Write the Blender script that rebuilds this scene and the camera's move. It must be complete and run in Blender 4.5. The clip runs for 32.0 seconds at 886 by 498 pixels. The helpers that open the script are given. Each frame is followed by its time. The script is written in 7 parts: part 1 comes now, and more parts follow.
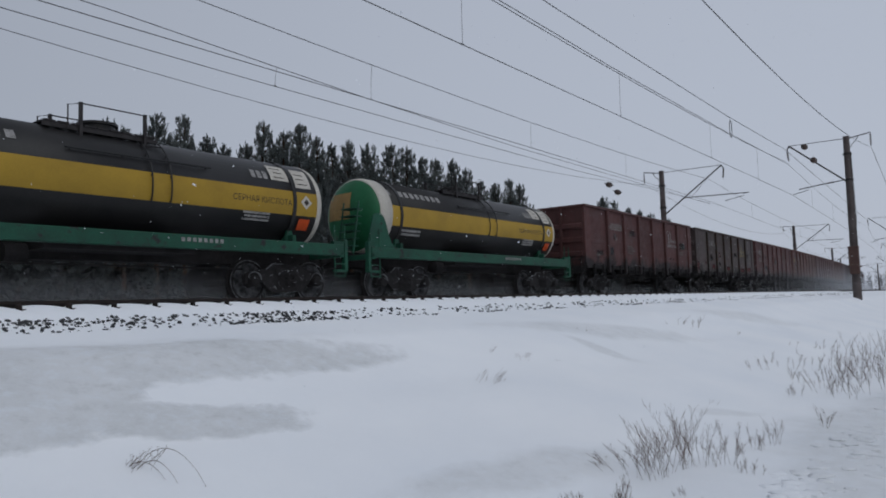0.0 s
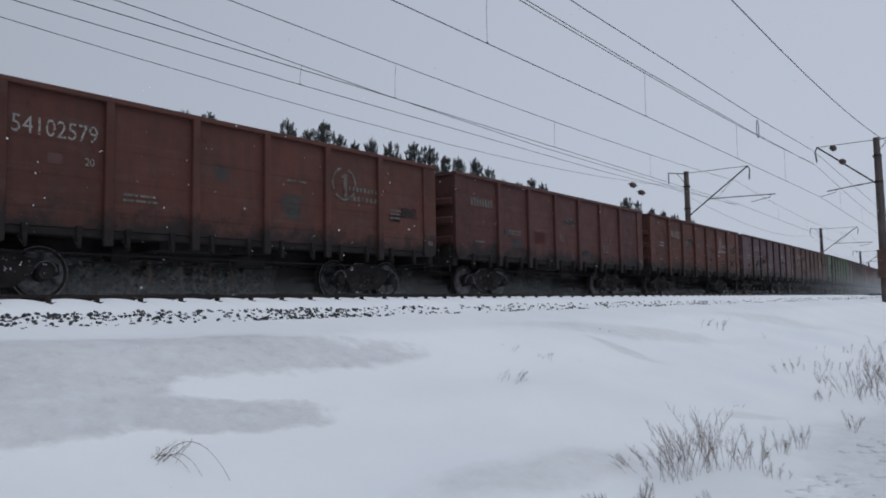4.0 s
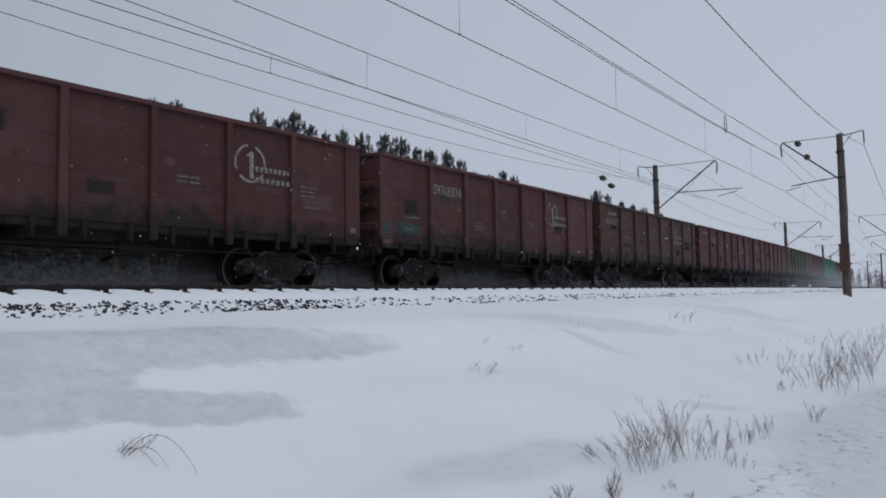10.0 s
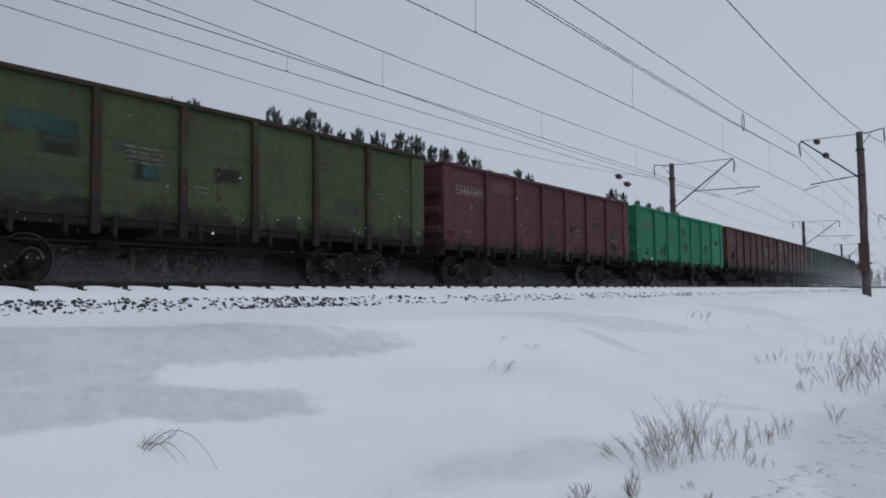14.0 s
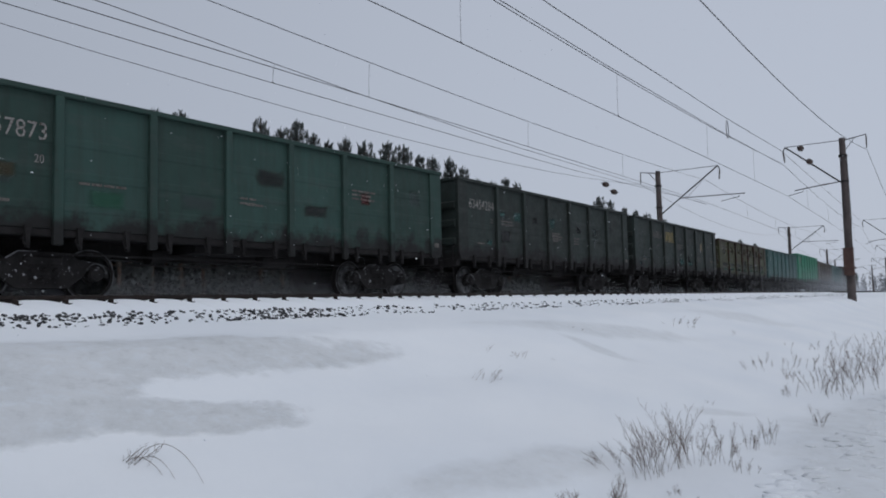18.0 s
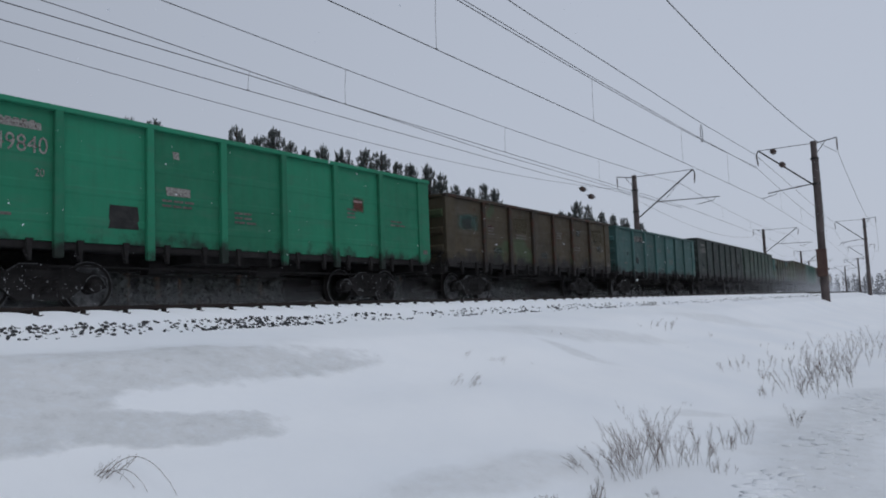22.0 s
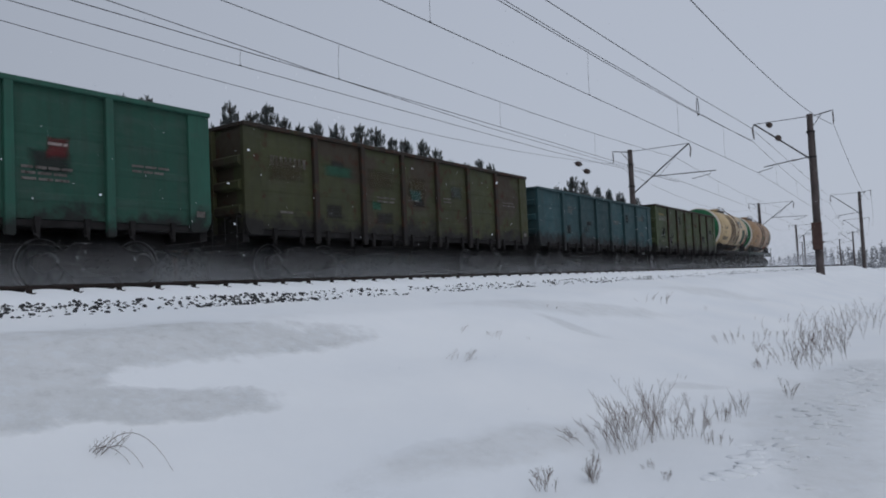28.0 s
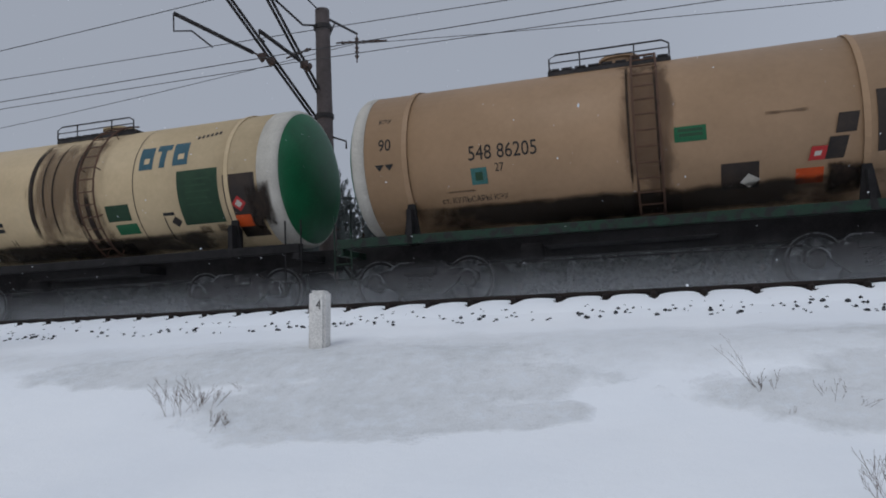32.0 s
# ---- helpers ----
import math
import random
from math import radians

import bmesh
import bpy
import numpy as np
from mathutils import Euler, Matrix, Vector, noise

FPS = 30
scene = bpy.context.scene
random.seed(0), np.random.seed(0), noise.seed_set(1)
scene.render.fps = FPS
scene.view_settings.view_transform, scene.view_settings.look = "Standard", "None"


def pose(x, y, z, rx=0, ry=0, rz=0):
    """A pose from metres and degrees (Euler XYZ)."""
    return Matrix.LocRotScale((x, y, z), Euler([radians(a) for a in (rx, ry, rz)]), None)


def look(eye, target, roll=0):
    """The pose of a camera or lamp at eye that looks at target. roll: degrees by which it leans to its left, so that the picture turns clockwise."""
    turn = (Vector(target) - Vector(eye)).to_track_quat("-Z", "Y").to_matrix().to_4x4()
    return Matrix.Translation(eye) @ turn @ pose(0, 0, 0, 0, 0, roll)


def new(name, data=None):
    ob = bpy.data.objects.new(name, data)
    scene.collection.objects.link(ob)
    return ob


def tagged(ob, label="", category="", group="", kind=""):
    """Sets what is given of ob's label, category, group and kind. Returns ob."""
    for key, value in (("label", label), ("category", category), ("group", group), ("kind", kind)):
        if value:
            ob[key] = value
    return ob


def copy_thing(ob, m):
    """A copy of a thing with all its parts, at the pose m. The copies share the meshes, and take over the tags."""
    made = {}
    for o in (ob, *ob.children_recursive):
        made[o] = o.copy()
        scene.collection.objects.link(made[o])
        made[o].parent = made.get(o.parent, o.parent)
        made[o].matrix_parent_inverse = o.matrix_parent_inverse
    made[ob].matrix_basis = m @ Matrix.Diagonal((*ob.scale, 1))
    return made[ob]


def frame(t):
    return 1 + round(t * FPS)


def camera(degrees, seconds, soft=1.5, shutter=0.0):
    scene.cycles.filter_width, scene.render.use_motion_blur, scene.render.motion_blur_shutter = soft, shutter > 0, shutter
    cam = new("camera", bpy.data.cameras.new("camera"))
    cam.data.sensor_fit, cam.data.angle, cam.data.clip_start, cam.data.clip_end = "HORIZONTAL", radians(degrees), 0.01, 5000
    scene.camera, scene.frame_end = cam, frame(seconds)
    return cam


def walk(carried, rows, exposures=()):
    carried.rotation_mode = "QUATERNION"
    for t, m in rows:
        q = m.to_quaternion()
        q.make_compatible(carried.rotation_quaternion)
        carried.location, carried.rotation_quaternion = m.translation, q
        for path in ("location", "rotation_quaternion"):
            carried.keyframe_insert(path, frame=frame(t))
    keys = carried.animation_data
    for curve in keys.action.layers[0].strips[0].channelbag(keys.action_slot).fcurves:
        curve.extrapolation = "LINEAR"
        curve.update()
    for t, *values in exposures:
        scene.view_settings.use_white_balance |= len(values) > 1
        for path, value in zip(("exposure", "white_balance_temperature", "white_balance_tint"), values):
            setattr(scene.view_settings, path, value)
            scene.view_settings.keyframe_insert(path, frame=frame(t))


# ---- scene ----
# ---- the camera and its way (rail head of both tracks: z = -0.1; x along the tracks, y across them) ----
cam = camera(62.66, 32.0, soft=1.85)
PATH = [
    (0.0, 0.011, -0.060, -0.281, 94.38, 1.79, -52.36),
    (0.5, 0.013, -0.046, -0.282, 94.74, 1.64, -52.38),
    (1.0, 0.021, -0.028, -0.282, 94.94, 1.42, -52.12),
    (1.5, 0.016, -0.029, -0.285, 94.99, 1.37, -51.55),
    (2.0, 0.024, -0.025, -0.283, 94.96, 1.15, -51.17),
    (2.5, 0.013, -0.037, -0.277, 94.83, 1.09, -50.92),
    (3.0, 0.022, -0.034, -0.282, 94.65, 1.10, -50.81),
    (3.5, 0.011, -0.037, -0.286, 94.52, 1.09, -50.77),
    (5.5, -0.002, -0.046, -0.282, 93.80, 1.08, -50.69),
    (6.0, -0.007, -0.042, -0.281, 93.81, 1.15, -51.05),
    (6.5, -0.004, -0.039, -0.279, 93.92, 1.04, -51.56),
    (7.0, 0.010, -0.039, -0.284, 94.09, 0.95, -51.98),
    (7.5, 0.016, -0.040, -0.282, 94.05, 0.86, -52.37),
    (8.0, 0.015, -0.049, -0.285, 93.92, 0.95, -52.66),
    (8.5, 0.014, -0.050, -0.287, 93.75, 1.21, -52.87),
    (9.0, 0.014, -0.042, -0.290, 93.64, 1.13, -52.93),
    (9.5, 0.021, -0.039, -0.285, 93.54, 1.18, -52.95),
    (10.0, 0.011, -0.034, -0.282, 93.64, 0.91, -53.01),
    (10.5, 0.001, -0.018, -0.276, 94.27, 0.78, -52.78),
    (11.0, 0.001, -0.018, -0.279, 95.07, 0.61, -52.50),
    (11.5, -0.005, -0.017, -0.286, 95.41, 0.28, -52.31),
    (12.0, -0.004, -0.015, -0.288, 95.06, 0.14, -52.19),
    (12.5, -0.005, -0.009, -0.287, 94.57, 0.42, -52.09),
    (13.0, -0.000, -0.000, -0.288, 94.10, 0.62, -51.99),
    (13.5, -0.003, -0.008, -0.286, 93.78, 0.65, -51.92),
    (14.0, -0.002, -0.014, -0.285, 93.52, 0.68, -51.88),
    (14.5, 0.007, -0.012, -0.293, 93.50, 0.85, -52.01),
    (16.5, 0.005, -0.026, -0.288, 93.40, 1.34, -52.24),
    (17.0, 0.003, -0.019, -0.289, 93.63, 1.20, -52.26),
    (17.5, 0.007, -0.032, -0.285, 93.91, 1.26, -52.46),
    (18.0, -0.006, -0.050, -0.282, 94.23, 1.35, -52.72),
    (18.5, -0.004, -0.050, -0.283, 94.51, 1.58, -52.97),
    (19.0, 0.010, -0.052, -0.283, 94.77, 1.64, -53.22),
    (19.5, 0.005, -0.049, -0.284, 94.89, 1.91, -53.35),
    (20.0, 0.008, -0.066, -0.287, 94.89, 2.27, -53.53),
    (20.5, 0.017, -0.062, -0.288, 94.89, 2.45, -53.70),
    (21.0, 0.023, -0.060, -0.292, 94.87, 2.25, -53.95),
    (21.5, 0.022, -0.057, -0.291, 94.75, 2.24, -54.12),
    (22.0, 0.023, -0.062, -0.289, 94.69, 2.22, -54.28),
    (22.5, 0.033, -0.063, -0.290, 94.71, 1.99, -54.14),
    (23.0, 0.039, -0.042, -0.293, 94.62, 1.73, -54.03),
    (23.5, 0.037, -0.036, -0.292, 94.31, 1.58, -53.87),
    (24.0, 0.044, -0.022, -0.295, 93.98, 1.47, -53.72),
    (24.5, 0.037, -0.021, -0.293, 93.81, 1.45, -53.65),
    (25.0, 0.032, -0.027, -0.292, 93.69, 1.52, -53.78),
    (25.5, 0.043, -0.020, -0.298, 93.60, 1.62, -53.82),
    (27.5, 0.047, -0.053, -0.304, 92.98, 2.38, -54.49),
    (28.0, 0.059, -0.050, -0.303, 92.81, 2.64, -54.57),
    (28.5, 0.066, -0.051, -0.302, 92.65, 2.64, -54.55),
    (29.0, 0.047, -0.049, -0.300, 92.54, 2.53, -54.58),
    (29.5, 0.043, -0.037, -0.299, 92.55, 2.29, -54.50),
    (30.0, 0.033, -0.032, -0.296, 92.64, 1.97, -54.26),
    (30.5, 0.019, -0.022, -0.291, 92.76, 1.83, -53.93),
    (30.8, -0.003, 0.050, -0.289, 92.72, 1.43, -52.23),
    (30.9, 0.036, 0.085, -0.285, 93.43, 1.63, -49.56),
    (31.0, 0.075, 0.120, -0.281, 94.13, 1.83, -44.87),
    (31.1, 0.038, 0.091, -0.276, 94.17, 2.22, -39.84),
    (31.3, -0.036, 0.033, -0.268, 94.23, 3.00, -29.20),
    (31.5, -0.110, -0.024, -0.259, 94.29, 3.79, -16.11),
    (31.6, -0.109, -0.057, -0.275, 94.46, 3.28, -9.53),
    (31.8, -0.107, -0.123, -0.309, 94.81, 2.27, 3.62),
    (31.9, -0.115, -0.118, -0.332, 95.20, 2.29, 10.40),
    (32.0, -0.123, -0.113, -0.356, 95.59, 2.31, 17.17),
]
walk(cam, [(t, pose(x, y, z, a, b, c)) for t, x, y, z, a, b, c in PATH], exposures=[(0.0, -0.12, 6350, 9), (1.2, -0.02, 6350, 9), (3.0, 0.03, 6350, 9), (8.0, 0.02, 6350, 9), (11.0, -0.02, 6350, 9), (25.0, -0.02, 6350, 9), (28.0, -0.10, 6350, 9), (30.8, -0.09, 6350, 9), (31.1, -0.10, 6350, 9), (31.6, 0.0, 6350, 9), (32.0, 0.08, 6350, 9)])

# ---- overcast winter sky ----
world = bpy.data.worlds.new("world")
scene.world = world
world.use_nodes = True
wn, wl = world.node_tree.nodes, world.node_tree.links
sky = wn.new("ShaderNodeTexSky")
sky.sky_type, sky.sun_disc = "NISHITA", False
sky.sun_elevation, sky.sun_rotation = radians(24), radians(200)
sky.air_density, sky.dust_density = 1.0, 4.0
bw = wn.new("ShaderNodeRGBToBW")
cloud = wn.new("ShaderNodeMix")
cloud.data_type = "RGBA"
cloud.inputs["Factor"].default_value = 0.92
cloud.inputs["B"].default_value = (5.55, 5.95, 6.9, 1.0)
wl.new(sky.outputs["Color"], cloud.inputs["A"])
# the cloud is thinner, and brighter, towards the far end of the line
coord, lean, span = wn.new("ShaderNodeTexCoord"), wn.new("ShaderNodeVectorMath"), wn.new("ShaderNodeMapRange")
lean.operation = "DOT_PRODUCT"
lean.inputs[1].default_value = (0.96, -0.1, 0.0)
span.inputs["From Min"].default_value, span.inputs["From Max"].default_value = -0.2, 1.0
span.inputs["To Min"].default_value, span.inputs["To Max"].default_value = 0.63, 0.99
wl.new(coord.outputs["Generated"], lean.inputs[0])
wl.new(lean.outputs["Value"], span.inputs["Value"])
veil = wn.new("ShaderNodeMix")
veil.data_type, veil.blend_type = "RGBA", "MULTIPLY"
veil.inputs["Factor"].default_value = 1.0
wl.new(cloud.outputs["Result"], veil.inputs["A"])
wl.new(span.outputs["Result"], veil.inputs["B"])
wl.new(veil.outputs["Result"], wn["Background"].inputs["Color"])
wn["Background"].inputs["Strength"].default_value = 0.095
sun = new("sun", bpy.data.lights.new("sun", "SUN"))
sun.data.energy, sun.data.angle, sun.data.color = 0.68, radians(40), (0.95, 0.98, 1.0)
sun.matrix_world = look((0, 0, 60), (25, 45, 0))

# ---- materials ----
MATS = {}


def nodes_of(name):
    m = bpy.data.materials.new(name)
    m.use_nodes = True
    n, l = m.node_tree.nodes, m.node_tree.links
    return m, n, l, n["Principled BSDF"]


def noise_tex(n, l, scale, detail=4.0, rough=0.6, vec=None):
    t = n.new("ShaderNodeTexNoise")
    t.inputs["Scale"].default_value, t.inputs["Detail"].default_value, t.inputs["Roughness"].default_value = scale, detail, rough
    if vec is not None:
        l.new(vec, t.inputs["Vector"])
    return t


def ramp(n, l, src, stops):
    r = n.new("ShaderNodeValToRGB")
    e = r.color_ramp.elements
    while len(e) < len(stops):
        e.new(0.5)
    for k, (pos, col) in zip(e, stops):
        k.position, k.color = pos, (*col, 1.0) if len(col) == 3 else col
    l.new(src, r.inputs["Fac"])
    return r


def blend(n, l, fac, a, b):
    m = n.new("ShaderNodeMix")
    m.data_type = "RGBA"
    if isinstance(fac, float):
        m.inputs["Factor"].default_value = fac
    else:
        l.new(fac, m.inputs["Factor"])
    for key, v in (("A", a), ("B", b)):
        if isinstance(v, tuple):
            m.inputs[key].default_value = (*v, 1.0)
        else:
            l.new(v, m.inputs[key])
    return m.outputs["Result"]


def place_of(n, l, spread=40.0, stretch=(1, 1, 1)):
    """Coordinates in metres on the thing, shifted at random from thing to thing."""
    tc, oi = n.new("ShaderNodeTexCoord"), n.new("ShaderNodeObjectInfo")
    mp = n.new("ShaderNodeMapping")
    mp.inputs["Scale"].default_value = stretch
    mul = n.new("ShaderNodeMath")
    mul.operation = "MULTIPLY"
    mul.inputs[1].default_value = spread
    l.new(oi.outputs["Random"], mul.inputs[0])
    cb = n.new("ShaderNodeCombineXYZ")
    for i in range(3):
        l.new(mul.outputs[0], cb.inputs[i])
    l.new(tc.outputs["Object"], mp.inputs["Vector"])
    l.new(cb.outputs[0], mp.inputs["Location"])
    return mp.outputs["Vector"]


def bump(n, l, b, src, strength, dist):
    k = n.new("ShaderNodeBump")
    k.inputs["Strength"].default_value, k.inputs["Distance"].default_value = strength, dist
    l.new(src, k.inputs["Height"])
    l.new(k.outputs["Normal"], b.inputs["Normal"])


def surface(name, a, b, scale=4.0, rough=0.7, metal=0.0, fine=60.0, relief=0.3, depth=0.01, spots=None, spot_at=0.62, spec=0.3, grain=1.0):
    """A worn surface: two tones in broad patches, fine grain, and spots of a third colour."""
    if name in MATS:
        return MATS[name]
    m, n, l, p = nodes_of(name)
    v = place_of(n, l)
    big, small = noise_tex(n, l, scale, 5, 0.65, v), noise_tex(n, l, fine, 3, 0.6, v)
    col = ramp(n, l, big.outputs["Fac"], [(0.35, a), (0.68, b)]).outputs["Color"]
    g = ramp(n, l, small.outputs["Fac"], [(0.3, (1 - 0.25 * grain,) * 3), (0.7, (1 + 0.15 * grain,) * 3)])
    mul = n.new("ShaderNodeMix")
    mul.data_type, mul.blend_type = "RGBA", "MULTIPLY"
    mul.inputs["Factor"].default_value = 1.0
    l.new(col, mul.inputs["A"])
    l.new(g.outputs["Color"], mul.inputs["B"])
    out = mul.outputs["Result"]
    if spots:
        sp = noise_tex(n, l, scale * 2.7, 6, 0.7, v)
        f = ramp(n, l, sp.outputs["Fac"], [(spot_at, (0, 0, 0)), (spot_at + 0.05, (1, 1, 1))])
        out = blend(n, l, f.outputs["Color"], out, spots)
    l.new(out, p.inputs["Base Color"])
    p.inputs["Roughness"].default_value, p.inputs["Metallic"].default_value = rough, metal
    p.inputs["Specular IOR Level"].default_value = spec
    bump(n, l, p, small.outputs["Fac"], relief, depth)
    MATS[name] = m
    return m


def paint(name, base, fade, rust=(0.05, 0.022, 0.014), patch=None, rust_at=0.62, patch_at=0.6, streak=0.35, soot=1.0):
    """Old wagon paint: faded patches, vertical dirt streaks, rust blisters, now and then repainted areas."""
    if name in MATS:
        return MATS[name]
    m, n, l, p = nodes_of(name)
    v = place_of(n, l)
    vs = place_of(n, l, 40.0, (3.0, 3.0, 0.25))
    big, mid, fine = noise_tex(n, l, 0.7, 4, 0.6, v), noise_tex(n, l, 3.2, 7, 0.72, v), noise_tex(n, l, 45, 3, 0.6, v)
    st = noise_tex(n, l, 2.2, 5, 0.65, vs)
    col = ramp(n, l, big.outputs["Fac"], [(0.32, base), (0.7, fade)]).outputs["Color"]
    # every sheet has aged a little differently
    oi = n.new("ShaderNodeObjectInfo")
    tone = ramp(n, l, oi.outputs["Random"], [(0.0, (0.82, 0.80, 0.80)), (0.5, (1.0, 1.0, 1.0)), (1.0, (1.16, 1.20, 1.22))])
    tint = n.new("ShaderNodeMix")
    tint.data_type, tint.blend_type = "RGBA", "MULTIPLY"
    tint.inputs["Factor"].default_value = 1.0
    l.new(col, tint.inputs["A"])
    l.new(tone.outputs["Color"], tint.inputs["B"])
    col = tint.outputs["Result"]
    # worn primer in faint horizontal bands
    wear = noise_tex(n, l, 1.6, 6, 0.7, place_of(n, l, 40.0, (0.5, 1.0, 2.2)))
    f = ramp(n, l, wear.outputs["Fac"], [(0.52, (0, 0, 0)), (0.66, (0.42, 0.42, 0.42))])
    col = blend(n, l, f.outputs["Color"], col, tuple(0.55 * c + 0.45 * g for c, g in zip(base, (0.085, 0.08, 0.082))))
    if patch:
        pn = noise_tex(n, l, 0.45, 3, 0.5, v)
        f = ramp(n, l, pn.outputs["Fac"], [(patch_at, (0, 0, 0)), (patch_at + 0.03, (1, 1, 1))])
        col = blend(n, l, f.outputs["Color"], col, patch)
    f = ramp(n, l, st.outputs["Fac"], [(0.42, (0, 0, 0)), (0.75, (streak, streak, streak))])
    col = blend(n, l, f.outputs["Color"], col, (0.028, 0.023, 0.021))
    f = ramp(n, l, mid.outputs["Fac"], [(rust_at, (0, 0, 0)), (rust_at + 0.07, (0.85, 0.85, 0.85))])
    col = blend(n, l, f.outputs["Color"], col, rust)
    # brake dust and slush thrown up over the lower sheets, with a ragged upper edge
    tc, sp = n.new("ShaderNodeTexCoord"), n.new("ShaderNodeSeparateXYZ")
    l.new(tc.outputs["Object"], sp.inputs[0])
    splash = noise_tex(n, l, 1.5, 6, 0.65, v)
    lift = n.new("ShaderNodeMath")
    lift.operation = "MULTIPLY_ADD"
    lift.inputs[1].default_value = -1.7
    l.new(splash.outputs["Fac"], lift.inputs[0])
    l.new(sp.outputs["Z"], lift.inputs[2])
    dirt = n.new("ShaderNodeMapRange")
    dirt.interpolation_type = "SMOOTHSTEP"
    for key, val in (("From Min", 0.74 - 0.30 * (1 - soot)), ("From Max", 0.28 - 0.30 * (1 - soot)), ("To Max", 0.94)):
        dirt.inputs[key].default_value = val
    l.new(lift.outputs[0], dirt.inputs["Value"])
    col = blend(n, l, dirt.outputs["Result"], col, (0.014, 0.0125, 0.013))
    l.new(col, p.inputs["Base Color"])
    rr = ramp(n, l, mid.outputs["Fac"], [(0.3, (0.55, 0.55, 0.55)), (0.7, (0.85, 0.85, 0.85))])
    l.new(rr.outputs["Color"], p.inputs["Roughness"])
    p.inputs["Specular IOR Level"].default_value = 0.25
    bump(n, l, p, mid.outputs["Fac"], 0.35, 0.008)
    MATS[name] = m
    return m


def stain(name, a, b, most=0.85, scale=3.0, ragged=1.5, streak=1.0):
    """Worn paint or dirt whose ragged edge lets the coat below show."""
    if name in MATS:
        return MATS[name]
    m, n, l, p = nodes_of(name)
    v = place_of(n, l, 40.0, (1.0, 1.0, streak))
    k, fine = noise_tex(n, l, scale, 6, 0.68, v), noise_tex(n, l, scale * 6, 4, 0.6, v)
    l.new(ramp(n, l, fine.outputs["Fac"], [(0.3, a), (0.7, b)]).outputs["Color"], p.inputs["Base Color"])
    p.inputs["Roughness"].default_value, p.inputs["Specular IOR Level"].default_value = 0.75, 0.2
    tc, sp = n.new("ShaderNodeTexCoord"), n.new("ShaderNodeSeparateXYZ")
    l.new(tc.outputs["Generated"], sp.inputs[0])

    def step(op, x, y, z=None):
        q = n.new("ShaderNodeMath")
        q.operation = op
        for i, w in enumerate((x, y, z)):
            if w is None:
                continue
            if isinstance(w, float):
                q.inputs[i].default_value = w
            else:
                l.new(w, q.inputs[i])
        return q.outputs[0]

    ends = [step("MULTIPLY", sp.outputs[c], step("SUBTRACT", 1.0, sp.outputs[c])) for c in ("X", "Z")]
    inner = step("MINIMUM", ends[0], ends[1])
    f = step("MULTIPLY_ADD", inner, 5.0, step("MULTIPLY_ADD", k.outputs["Fac"], ragged, -0.5 * ragged - 0.25))
    rng = n.new("ShaderNodeMapRange")
    rng.interpolation_type = "SMOOTHSTEP"
    rng.inputs["From Min"].default_value, rng.inputs["From Max"].default_value, rng.inputs["To Max"].default_value = 0.0, 0.8, most
    l.new(f, rng.inputs["Value"])
    l.new(rng.outputs["Result"], p.inputs["Alpha"])
    MATS[name] = m
    return m


# wind-swept patches of bare crust: middle, half lengths along and across, turn
SWEPT = [(3.5, 5.86, 2.75, 0.48, -0.14), (1.5, 5.08, 1.6, 0.42, -0.06), (3.15, 4.80, 1.08, 0.30, -0.30), (2.0, 5.4, 1.3, 0.5, 0.0), (-2.5, 4.98, 1.45, 0.5, 0.04), (-3.6, 5.80, 2.9, 0.50, 0.02), (-1.9, 5.4, 1.3, 0.4, 0.0), (-1.4, 4.85, 0.8, 0.2, 0.2)]
# thinner ones, half drifted over again
FAINT = [(11.9, 5.4, 2.7, 0.36, -0.24), (-2.0, 6.05, 6.8, 0.52, 0.0), (10.35, 4.85, 0.6, 0.2, -1.2), (20.5, 5.4, 2.6, 0.4, -0.25), (4.9, 2.98, 1.25, 0.28, -0.13), (8.6, 1.25, 2.4, 0.62, 0.12), (11.0, 1.1, 2.4, 0.6, 0.05), (9.05, 2.67, 0.45, 0.12, -0.6), (6.6, 0.9, 1.6, 0.4, 0.2)]


